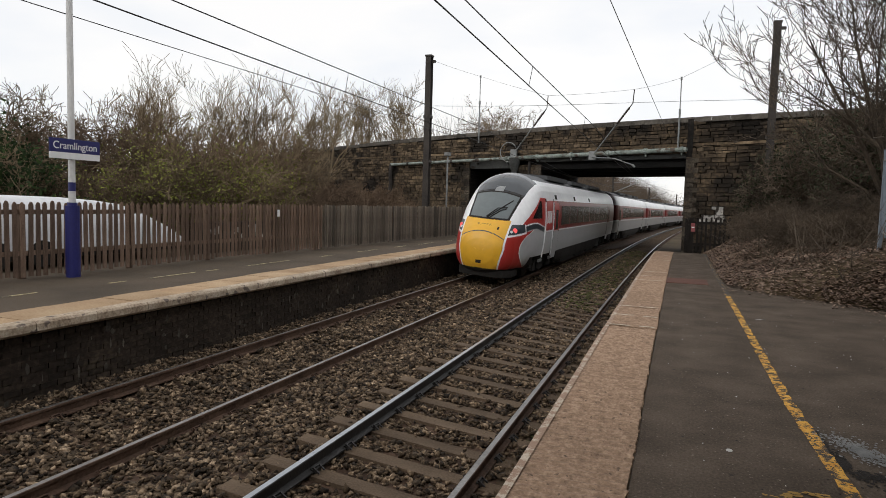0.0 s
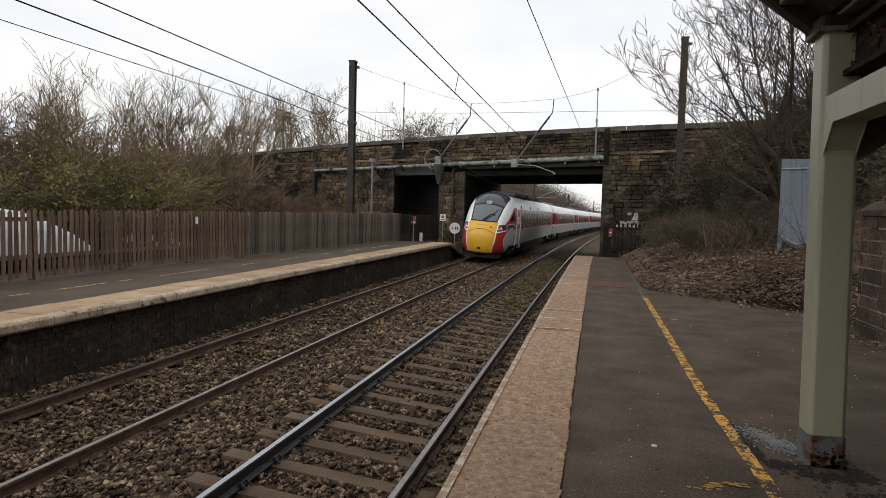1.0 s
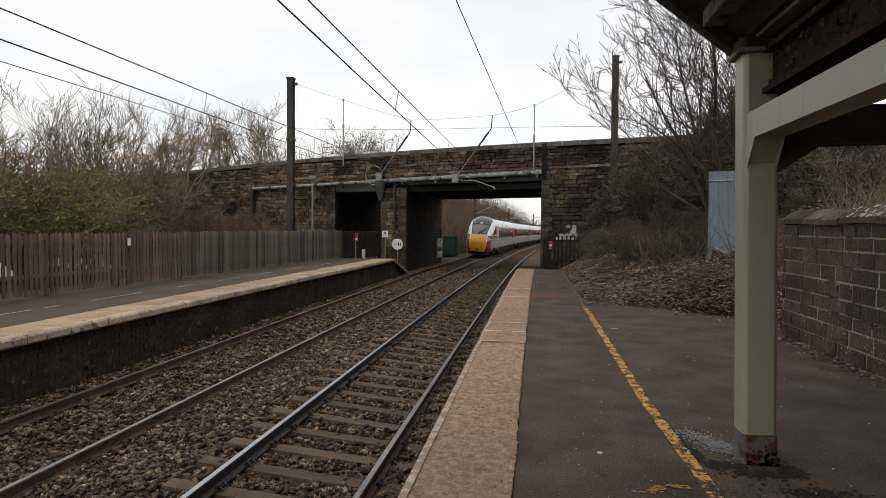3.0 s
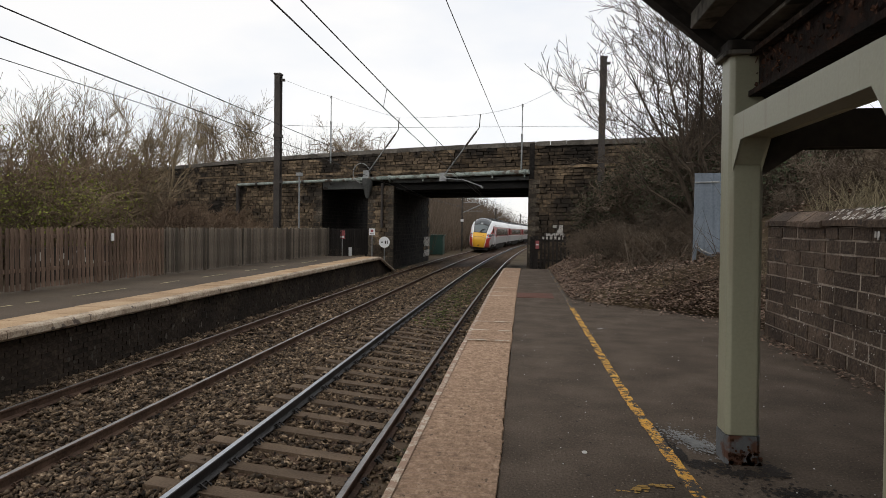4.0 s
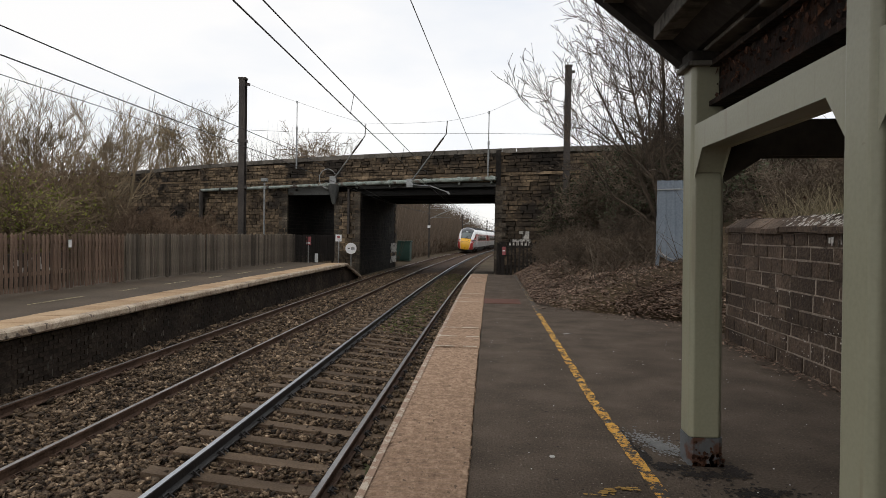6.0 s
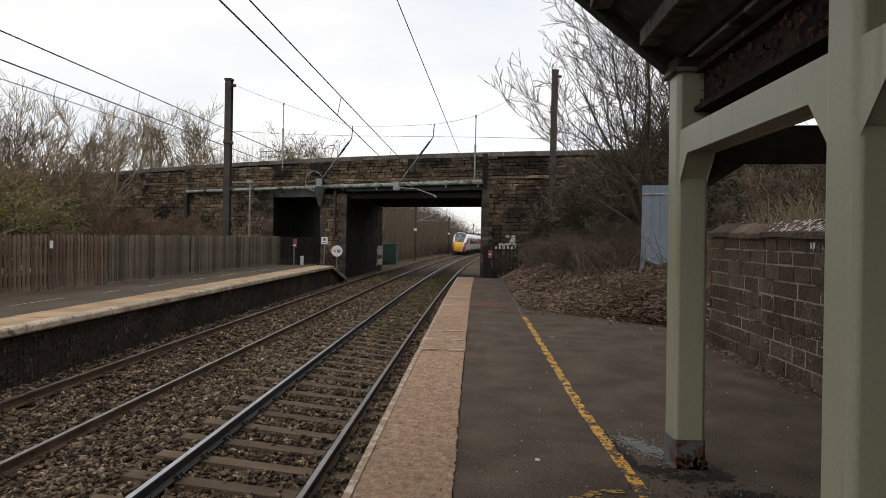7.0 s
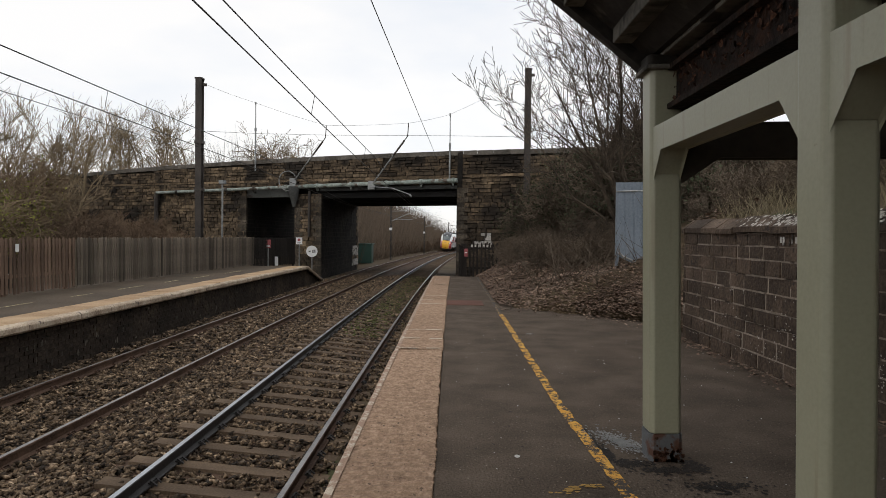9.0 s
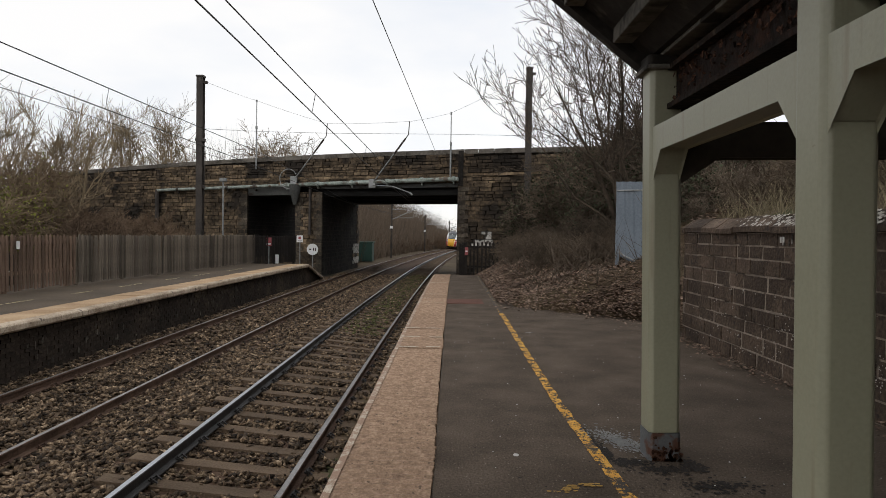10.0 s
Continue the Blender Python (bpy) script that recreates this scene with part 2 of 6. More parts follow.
# real rust, its colour lowered further for the overhang's shadow
rust = node_mat("shaded_flaking_rust", [(0.005, 0.0032, 0.0026), (0.014, 0.0078, 0.0056), (0.038, 0.016, 0.0085)], 3.5, 0.95, 1.0, 18, spots=(5, 0.66, (0.085, 0.062, 0.045)), contrast=(0.36, 0.66))
sheet_grey = node_mat("grey_steel_sheet", [(0.12, 0.15, 0.185), (0.19, 0.225, 0.265)], 0.8, 0.55, 0.1, 20, spots=(3.5, 0.68, (0.10, 0.085, 0.075)))
sign_blue = node_mat("sign_blue", [(0.014, 0.016, 0.105), (0.019, 0.021, 0.13)], 1.0, 0.4, 0.0, 10)
sign_white = node_mat("sign_white", [(0.70, 0.71, 0.72), (0.8, 0.8, 0.8)], 1.0, 0.45, 0.0, 10)
pole_blue = node_mat("pole_blue", [(0.012, 0.014, 0.10), (0.02, 0.022, 0.14)], 1.5, 0.4, 0.05, 20)
pole_white = node_mat("pole_white", [(0.55, 0.55, 0.54), (0.68, 0.68, 0.67)], 1.5, 0.45, 0.05, 20)
tarp_white = node_mat("white_tarpaulin", [(0.55, 0.56, 0.58), (0.75, 0.76, 0.78)], 0.8, 0.6, 0.6, 5)
sign_red = node_mat("sign_red", [(0.26, 0.06, 0.065), (0.34, 0.085, 0.09)], 1.0, 0.5, 0.0, 10)
green_box = node_mat("green_cabinet", [(0.012, 0.045, 0.035), (0.02, 0.065, 0.05)], 1.0, 0.6, 0.1, 10)
hatch_mat = node_mat("red_oxide_cover", [(0.075, 0.03, 0.02), (0.13, 0.055, 0.038)], 2.0, 0.85, 0.4, 30)
moss_mat = node_mat("track_weed", [(0.05, 0.055, 0.017), (0.10, 0.105, 0.035)], 2.0, 0.9, 0.0, 20, island=0.4)
ivy_leaf = node_mat("ivy_leaf", [(0.024, 0.0306, 0.0144), (0.0435, 0.0527, 0.0272), (0.0713, 0.0833, 0.048)], 0.6, 0.9, 0.0, 8, island=0.4)
bark_far = node_mat("distant_twig", [(0.075, 0.055, 0.039), (0.135, 0.102, 0.074)], 0.3, 0.95, 0.0, 4, island=0.35)
old_yellow = node_mat("old_yellow_paint", [(0.22, 0.13, 0.035), (0.40, 0.25, 0.07)], 8.0, 0.85, 0.2, 40)
grass_dry = node_mat("dry_grass", [(0.126, 0.103, 0.0612), (0.216, 0.178, 0.112)], 2.0, 0.9, 0.0, 20, island=0.35)
bin_mat = node_mat("dark_blue_post", [(0.012, 0.014, 0.022), (0.025, 0.027, 0.04)], 2.0, 0.5, 0.1, 20)
wet_patch = node_mat("damp_asphalt", [(0.010, 0.008, 0.007), (0.028, 0.022, 0.018)], 4.0, 0.9, 0.8, 60)
wall_lichen = node_mat("white_lichen", [(0.26, 0.24, 0.21), (0.46, 0.43, 0.39)], 9.0, 0.9, 0.4, 40, island=0.3)
wall_stain = node_mat("grey_lime_stain", [(0.045, 0.038, 0.031), (0.12, 0.105, 0.088)], 5.0, 0.9, 0.3, 30, island=0.5)
tan_course = node_mat("tan_sandstone", [(0.04, 0.031, 0.023), (0.135, 0.098, 0.062), (0.27, 0.2, 0.13)], 0.8, 0.92, 0.5, 7, island=0.45)
stain_mat = node_mat("pale_cement_spill", [(0.13, 0.132, 0.13), (0.25, 0.25, 0.245)], 3.0, 0.9, 0.2, 40)
litter_white = node_mat("dropped_gum", [(0.42, 0.41, 0.40), (0.6, 0.6, 0.58)], 4.0, 0.8, 0.0, 20)


def worn_line(name, paint, under, thr):
    """Thick road paint worn through to the asphalt in patches."""
    m = node_mat(name, paint, 5.0, 0.8, 0.4, 40)
    n, l = m.node_tree.nodes, m.node_tree.links
    b = n["Principled BSDF"]
    src = b.inputs["Base Color"].links[0].from_socket
    tc = n.new("ShaderNodeTexCoord")
    a = n.new("ShaderNodeTexNoise")
    a.inputs["Scale"].default_value, a.inputs["Detail"].default_value, a.inputs["Roughness"].default_value = 7, 10, 0.82
    r = n.new("ShaderNodeValToRGB")
    r.color_ramp.elements[0].position, r.color_ramp.elements[1].position = thr, thr + 0.03
    mx = n.new("ShaderNodeMixRGB")
    mx.inputs["Color2"].default_value = (*under, 1)
    l.new(tc.outputs["Object"], a.inputs["Vector"])
    l.new(a.outputs["Fac"], r.inputs["Fac"])
    l.new(r.outputs["Color"], mx.inputs["Fac"])
    l.new(src, mx.inputs["Color1"])
    l.new(mx.outputs["Color"], b.inputs["Base Color"])
    return m


yellow_line = worn_line("worn_yellow_paint", [(0.50, 0.24, 0.035), (0.68, 0.39, 0.075)], (0.045, 0.038, 0.032), 0.488)
yellow_ghost = worn_line("vanishing_yellow_paint", [(0.34, 0.19, 0.05), (0.46, 0.28, 0.085)], (0.05, 0.042, 0.035), 0.42)
yellow_far = worn_line("worn_cream_paint", [(0.40, 0.33, 0.17), (0.52, 0.45, 0.28)], (0.075, 0.068, 0.06), 0.50)
edge_white = worn_line("worn_white_edge_line", [(0.40, 0.33, 0.26), (0.52, 0.45, 0.36)], (0.29, 0.195, 0.14), 0.465)
mark_white = worn_line("worn_white_cross_mark", [(0.46, 0.39, 0.31), (0.60, 0.53, 0.43)], (0.27, 0.185, 0.13), 0.52)

paint = lambda name, c, rough=0.28, c2=None: node_mat(name, [c, c2 or tuple(v * 1.15 for v in c)], 0.6, rough, 0.0, 6)
train_white = paint("train_white", (0.80, 0.81, 0.82))
train_silver = paint("train_silver", (0.44, 0.445, 0.45), 0.35)
train_red = paint("train_red", (0.42, 0.036, 0.03), 0.3)
train_band = paint("train_window_red", (0.19, 0.02, 0.022), 0.3)
train_yellow = paint("train_yellow", (0.72, 0.385, 0.03), 0.35)
train_dark = paint("train_dark_grey", (0.04, 0.05, 0.06), 0.3)
train_roof = paint("train_roof_grey", (0.06, 0.064, 0.068), 0.55)
train_under = node_mat("train_underframe", [(0.012, 0.011, 0.010), (0.035, 0.031, 0.028)], 1.2, 0.85, 0.3, 15)
train_glass = paint("train_glass", (0.014, 0.013, 0.014), 0.22)
train_glass.node_tree.nodes["Principled BSDF"].inputs["Specular IOR Level"].default_value = 0.2
# pale base stands in for the sky mirrored in the glass
screen_glass = paint("windscreen_glass_sheen", (0.12, 0.14, 0.145), 0.04)
cap_gloss = paint("cab_roof_gloss", (0.05, 0.056, 0.062), 0.06)
wheel_steel = node_mat("wheel_steel", [(0.03, 0.027, 0.025), (0.07, 0.063, 0.058)], 4, 0.6, 0.2, 20, metal=0.5)
tail_light = node_mat("tail_light", [(0.6, 0.03, 0.03), (0.7, 0.05, 0.05)], 1, 0.3, 0, 5, emit=((1.0, 0.16, 0.16), 0.75))
train_grey_decal = paint("decal_grey", (0.30, 0.17, 0.02), 0.4)


# ---- mesh helpers ----
class Geo:
    """Collects vertices and faces, each face with a material slot."""

    def __init__(self):
        self.v, self.f, self.s = [], [], []

    def face(self, pts, slot=0):
        k = len(self.v)
        self.v += [tuple(p) for p in pts]
        self.f.append(tuple(range(k, k + len(pts))))
        self.s.append(slot)

    def box(self, a, b, slot=0, at=None, cham=0.0):
        """A box from corner a to corner b; at maps each vertex; cham bevels the upright edges."""
        (x0, y0, z0), (x1, y1, z1) = a, b
        c = cham
        ring = [(x0 + c, y0), (x1 - c, y0), (x1, y0 + c), (x1, y1 - c), (x1 - c, y1), (x0 + c, y1), (x0, y1 - c), (x0, y0 + c)] if c else [(x0, y0), (x1, y0), (x1, y1), (x0, y1)]
        self.prism(ring, z0, z1, slot, at)

    def prism(self, ring, z0, z1, slot=0, at=None):
        k, n = len(self.v), len(ring)
        pts = [(x, y, z0) for x, y in ring] + [(x, y, z1) for x, y in ring]
        self.v += [tuple(at(*p)) if at else p for p in pts]
        self.f.append(tuple(k + i for i in reversed(range(n))))
        self.f.append(tuple(k + n + i for i in range(n)))
        for i in range(n):
            j = (i + 1) % n
            self.f.append((k + i, k + j, k + n + j, k + n + i))
        self.s += [slot] * (n + 2)

    def tube(self, pts, radii, sides=6, slot=0, caps=True):
        k0, rings = len(self.v), []
        pts = [Vector(p) for p in pts]
        side = Vector((0.31, 0.77, 0.55))
        for i, p in enumerate(pts):
            d = (pts[min(i + 1, len(pts) - 1)] - pts[max(i - 1, 0)]).normalized()
            a = d.cross(side)
            if a.length < 1e-3:
                a = d.cross(Vector((1, 0, 0)))
            a.normalize()
            b = d.cross(a)
            r = radii[i] if isinstance(radii, (list, tuple)) else radii
            k = len(self.v)
            for j in range(sides):
                q = p + r * (math.cos(2 * math.pi * j / sides) * a + math.sin(2 * math.pi * j / sides) * b)
                self.v.append((q.x, q.y, q.z))
            rings.append(k)
        for i in range(len(rings) - 1):
            for j in range(sides):
                j2 = (j + 1) % sides
                self.f.append((rings[i] + j, rings[i] + j2, rings[i + 1] + j2, rings[i + 1] + j))
                self.s.append(slot)
        if caps:
            self.f.append(tuple(rings[0] + j for j in reversed(range(sides))))
            self.f.append(tuple(rings[-1] + j for j in range(sides)))
            self.s += [slot, slot]

    def grid(self, rows, slot=0, closed=False):
        """Quads over rows of points; slot may be a function of a face's centre."""
        k, n = len(self.v), len(rows[0])
        for r in rows:
            self.v += [tuple(p) for p in r]
        for i in range(len(rows) - 1):
            for j in range(n if closed else n - 1):
                j2 = (j + 1) % n
                q = (k + i * n + j, k + i * n + j2, k + (i + 1) * n + j2, k + (i + 1) * n + j)
                self.f.append(q)
                if callable(slot):
                    c = [sum(self.v[a][m] for a in q) / 4 for m in range(3)]
                    self.s.append(slot(*c))
                else:
                    self.s.append(slot)

    def mesh(self, name, mats, smooth=False):
        me = bpy.data.meshes.new(name)
        me.from_pydata(self.v, [], self.f)
        for m in mats if isinstance(mats, (list, tuple)) else [mats]:
            me.materials.append(m)
        me.polygons.foreach_set("material_index", self.s)
        if smooth:
            me.polygons.foreach_set("use_smooth", [True] * len(self.f))
        me.update()
        return me


def link(name, me, parent=None, label="", m=None):
    ob = new(name, me)
    if parent:
        ob.parent = parent
    if m is not None:
        ob.matrix_basis = m
    return tagged(ob, label) if label else ob


def part(name, geo, mats, parent=None, label="", smooth=False):
    return link(name, geo.mesh(name, mats, smooth), parent, label)


def thing(name, label, category, group="", kind="", at=None):
    ob = new(name)
    if at is not None:
        ob.matrix_basis = at
    return tagged(ob, label, category, group, kind)


def bevel(ob, width=0.01, seg=2):
    b = ob.modifiers.new("bevel", "BEVEL")
    b.width, b.segments, b.limit_method = width, seg, "ANGLE"
    return ob


# ---- plan ----
CURVE_Y, CURVE_R = 12.0, 1350.0
LOW, HIGH = -0.85, -0.72      # tops of the inner and outer rails of the canted tracks


def off(y):
    return max(0.0, y - CURVE_Y) ** 2 / (2 * CURVE_R)


def drop(y):
    return -0.0055 * max(0.0, y - 48.0)


def sstep(a, b, x):
    u = min(1.0, max(0.0, (x - a) / (b - a)))
    return u * u * (3 - 2 * u)


SKEW = radians(22)
BU = Vector((math.cos(SKEW), -math.sin(SKEW), 0))   # along the bridge's face
BW = Vector((0.04, 1.0, 0))                        # through the bridge
B0 = Vector((0.36, 42.0, 0))
PIVOT, NEARER = Vector((0.0, 0.24, 1.77)), 0.87        # the bridge's own scale


def bridge_at(u, d, z):
    return PIVOT + NEARER * (B0 + u * BU + d * BW + Vector((0, 0, z)) - PIVOT)


def bridge_z(z):
    return PIVOT.z + NEARER * (z - PIVOT.z)


def bank_edge(y):
    pts = [(-40, 4.35), (13.2, 4.3), (14.4, 3.2), (15.3, 2.1), (16.4, 1.25), (18, 1.18), (28, 1.2), (32, 1.0), (44, 0.7), (60, 1.6)]
    for (a, xa), (b, xb) in zip(pts, pts[1:]):
        if y <= b:
            return xa + (xb - xa) * (y - a) / (b - a)
    return 1.6 + off(y) - off(60)


def ground_z(x, y):
    xc = x - off(y)
    z = -1.03 + drop(y)
    if xc < -8.6:
        near = -1.03 + 1.1 * sstep(-8.6, -11.2, xc) + 0.35 * sstep(-14, -30, xc)
        far = -1.03 + drop(y) + 5.6 * sstep(-9.5, -23, xc)
        z = near + (far - near) * sstep(50, 62, y)
    e = bank_edge(y)
    if x > e:
        d = x - e
        slope = min(6.6, 0.52 * d - 0.20 * min(d, 3.4) * (1 - sstep(18, 26, y)) + 0.2 * max(0, d - 5.5) * (1 - sstep(18, 26, y)))
        shelf = 1.95 * (1.0 if y < 11.8 else min(1.0, d / 1.7)) + min(4.2, 0.36 * max(0, d))
        k = sstep(12.2, 14.6, y)
        rise = shelf * (1 - k) + slope * k
        if y > 54:
            rise = min(7.5, 0.42 * d)
        z0 = 0.0 if y < 28 else (-0.75 * sstep(28, 33, y))
        z = z0 * (1 if y < 50 else 1) + rise + (drop(y) - 0.2 if y > 50 else 0)
        z += 0.16 * noise.noise((x * 0.6, y * 0.6, 0)) * min(1, d) + 0.05 * noise.noise((x * 2.2, y * 2.2, 3)) * min(1, d)
    elif y < 29 and x > -0.9 + off(y):
        z = -1.03
    return z


# ---- setting: ground, tracks, platforms ----
def build_ground():
    xs = [-900, -500, -250, -130, -80, -60, -45, -36] + [-30 + 1.5 * i for i in range(13)] + [-11.5, -10.5, -9.6, -8.8, -8.4, -4, -0.9]
    xs += [0.2, 0.8, 1.2, 1.6, 2.0, 2.5, 3.0, 3.5, 4.0, 4.3, 4.6, 5.0, 5.5, 6.0, 7, 8, 9, 10, 12, 14, 17, 20, 25, 32, 45, 70, 120, 250, 500, 900]
    ys = [-900, -300, -100, -40, -20, -10, -5, 0, 3, 6, 8, 10, 11, 12] + [12.5 + 0.5 * i for i in range(36)] + [31 + 1.5 * i for i in range(16)] + [56, 60, 66, 72, 80, 90, 100, 115, 130, 150, 175, 200, 240, 300, 400, 600, 900]
    g = Geo()
    g.grid([[(x + (off(min(y, 260)) if abs(x) < 40 and y > 40 else 0), y, ground_z(x + (off(min(y, 260)) if abs(x) < 40 and y > 40 else 0), y) if y < 280 else -2.0) for x in xs] for y in ys])
    ob = part("ground", g, soil, smooth=True)
    tagged(ob, "brown leaf-strewn soil of the cutting and banks", "ground", kind="structure")
    b = Geo()
    ys2 = [-30 + 1.5 * i for i in range(60)] + [60 + 5 * i for i in range(40)]
    b.grid([[(x + off(y), y, z + drop(y)) for x, z in ((-7.55, -0.88), (-6.9, -0.89), (-5.94, -0.96), (-5.0, -1.02), (-4.6, -0.99), (-4.2, -0.93), (-3.75, -0.88), (-3.4, -0.90), (-2.43, -0.97), (-1.5, -1.03), (-0.88, -1.04))] for y in ys2])
    tagged(part("trackbed", b, bed_mat, smooth=True), "dark brown ballast bed under both tracks", "trackbed", kind="structure")


def rail_mesh(x, z, ends, foot_side, head):
    """One running rail along the curve: foot, web and head."""
    prof = [(-0.07, -0.15), (0.07, -0.15), (0.07, -0.135), (0.012, -0.115), (0.012, -0.045), (0.036, -0.03), (0.036, -0.006), (0.028, 0.0), (-0.028, 0.0), (-0.036, -0.006), (-0.036, -0.03), (-0.012, -0.045), (-0.012, -0.115), (-0.07, -0.135)]
    g = Geo()
    a, b = ends
    ys = [a + (b - a) * i / 110 for i in range(111)]
    k = len(prof)
    for y in ys:
        g.v += [(x + off(y) + px, y, z + drop(y) + pz) for px, pz in prof]
    for i in range(len(ys) - 1):
        for j in range(k):
            j2 = (j + 1) % k
            g.f.append((i * k + j, i * k + j2, (i + 1) * k + j2, (i + 1) * k + j))
            g.s.append(1 if j in (7, 8) else 0)
    return g.mesh("rail", [foot_side, head])


def build_track(xl, xr, label, steel, heads, sides, clip_y):
    track = thing("railway_track", label, "railway track", "pair of running lines", "structure")
    for x, z, head, side in ((xl, HIGH, heads[0], sides[0]), (xr, LOW, heads[1], sides[1])):
        link("rail", rail_mesh(x, z, (-25, 280), side, head), track, "flat-bottom steel running rail")
    mid = (xl + xr) / 2
    roll = math.atan2(HIGH - LOW, xr - xl)
    g = Geo()
    g.box((-1.25, -0.125, -0.2), (1.25, 0.125, 0.0))
    sl = g.mesh("sleeper", sleeper_mat)
    for i, v in enumerate(sl.vertices):
        if v.co.z > -0.05:
            v.co.y *= 0.82
            v.co.x *= 0.99
        if abs(v.co.x) < 0.3:
            v.co.z -= 0.02
    c = Geo()
    c.box((-0.085, -0.06, 0), (-0.035, 0.06, 0.045))
    c.box((0.035, -0.06, 0), (0.085, 0.06, 0.045))
    c.tube([(-0.13, -0.05, 0.02), (-0.06, -0.05, 0.06), (-0.06, 0.05, 0.06), (-0.13, 0.05, 0.02)], 0.012, 4)
    c.tube([(0.13, -0.05, 0.02), (0.06, -0.05, 0.06), (0.06, 0.05, 0.06), (0.13, 0.05, 0.02)], 0.012, 4)
    clip = c.mesh("rail_clip", steel)
    y, k = -9.45, 0
    rng = random.Random(5)
    while y < 150 and k < 245:
        zz = (HIGH + LOW) / 2 - 0.155 + drop(y)
        ob = link("sleeper", sl, track, m=Matrix.Translation((mid + off(y) + rng.uniform(-0.02, 0.02), y, zz)) @ pose(0, 0, 0, 0, math.degrees(roll), -math.degrees(max(0, y - CURVE_Y) / CURVE_R) + rng.uniform(-0.6, 0.6)))
        if y < clip_y:
            for x, z in ((xl, HIGH), (xr, LOW)):
                link("rail_clip", clip, track, m=Matrix.Translation((x + off(y), y, z - 0.155 + drop(y))) @ pose(0, 0, 0, 0, math.degrees(roll), 0))
        y += 0.65
        k += 1
    return track


def stones(name, mat, label, category, count, area, size, seed, keep=None, flat=0.7):
    """Loose angular stones scattered over the bed: one mesh of many."""
    rs = np.random.RandomState(seed)
    pts = area(rs, count)
    n = len(pts)
    base = np.array([(1, 0, 0), (-1, 0, 0), (0, 1, 0), (0, -1, 0), (0, 0, 1), (0, 0, -1)], float)
    tri = np.array([(0, 2, 4), (2, 1, 4), (1, 3, 4), (3, 0, 4), (2, 0, 5), (1, 2, 5), (3, 1, 5), (0, 3, 5)])
    v = np.repeat(base[None], n, 0) * rs.uniform(0.55, 1.25, (n, 6, 1)) + rs.normal(0, 0.22, (n, 6, 3))
    q = rs.normal(size=(n, 4))
    q /= np.linalg.norm(q, axis=1)[:, None]
    w, x, y, z = q.T
    R = np.stack([np.stack([1 - 2 * (y * y + z * z), 2 * (x * y - z * w), 2 * (x * z + y * w)], -1), np.stack([2 * (x * y + z * w), 1 - 2 * (x * x + z * z), 2 * (y * z - x * w)], -1), np.stack([2 * (x * z - y * w), 2 * (y * z + x * w), 1 - 2 * (x * x + y * y)], -1)], 1)
    v = v * rs.uniform(0.55, 1.6, (n, 1, 3))
    v = np.einsum("nij,nkj->nki", R, v) * rs.uniform(size[0], size[1], (n, 1, 1))
    v[:, :, 2] *= flat
    v += pts[:, None, :]
    f = tri[None] + 6 * np.arange(n)[:, None, None]
    return raw(name, v.reshape(-1, 3), f.reshape(-1, 3), mat, label, category)


def raw(name, v, f, mat, label, category, kind="stuff", parent=None):
    me = bpy.data.meshes.new(name)
    n, k = f.shape
    me.vertices.add(len(v))
    me.vertices.foreach_set("co", np.asarray(v, np.float32).ravel())
    me.loops.add(n * k)
    me.loops.foreach_set("vertex_index", f.astype(np.int32).ravel())
    me.polygons.add(n)
    me.polygons.foreach_set("loop_start", np.arange(0, n * k, k, dtype=np.int32))
    me.materials.append(mat)
    me.update(calc_edges=True)
    me.validate()
    ob = link(name, me, parent)
    return tagged(ob, label, category, kind=kind)


def bed_z(x):
    return np.interp(x, [-7.55, -6.9, -5.94, -5.0, -4.6, -4.2, -3.75, -3.4, -2.43, -1.5, -0.88], [-0.865, -0.875, -0.945, -1.0, -0.975, -0.915, -0.865, -0.885, -0.955, -1.015, -1.025])


def voff(y):
    return np.maximum(0, y - CURVE_Y) ** 2 / (2 * CURVE_R)


def build_ballast():
    def area(y0, y1):
        def f(rs, n):
            x, y = rs.uniform(-7.5, -0.9, n), rs.uniform(y0, y1, n)
            z = bed_z(x) + rs.uniform(-0.03, 0.025, n)
            on = np.zeros(n, bool)
            for xl, xr in ((-3.17, -1.69), (-6.68, -5.2)):
                mid = (xl + xr) / 2
                ph = ((y - 0.3) % 0.65)
                over = (np.abs(x - mid) < 1.24) & ((ph < 0.15) | (ph > 0.5))
                far = xl != -3.17
                cover = over & far & (rs.uniform(size=n) < 0.7)
                z = np.where(cover, -0.915 - 0.088 * (x - mid) + rs.uniform(-0.01, 0.015, n), z)
                on |= over & ~cover & (rs.uniform(size=n) < 0.95)
                for xr2 in (xl, xr):
                    on |= np.abs(x - xr2) < 0.075
            k = ~on
            return np.stack([x + voff(y), y, z], -1)[k]
        return f
    stones("ballast", ballast_mat, "brown crushed stone ballast heaped between the sleepers", "ballast", 40000, area(2.0, 14.0), (0.022, 0.050), 3)
    stones("ballast", ballast_mat, "brown crushed stone ballast beside the near platform", "ballast", 9000, area(-9.0, 2.0), (0.03, 0.06), 5)
    stones("ballast", ballast_mat, "brown crushed stone ballast along the line towards the bridge", "ballast", 26000, area(14.0, 42.0), (0.032, 0.065), 4)

    def weeds(rs, n):
        y = rs.uniform(17, 42, n)
        x = -2.43 + rs.normal(0, 0.33, n)
        return np.stack([x + voff(y), y, bed_z(x) + 0.03], -1)
    stones("track_moss", moss_mat, "yellow-green moss and weed between the rails of the nearer line", "moss", 1500, weeds, (0.02, 0.06), 6, flat=0.35)


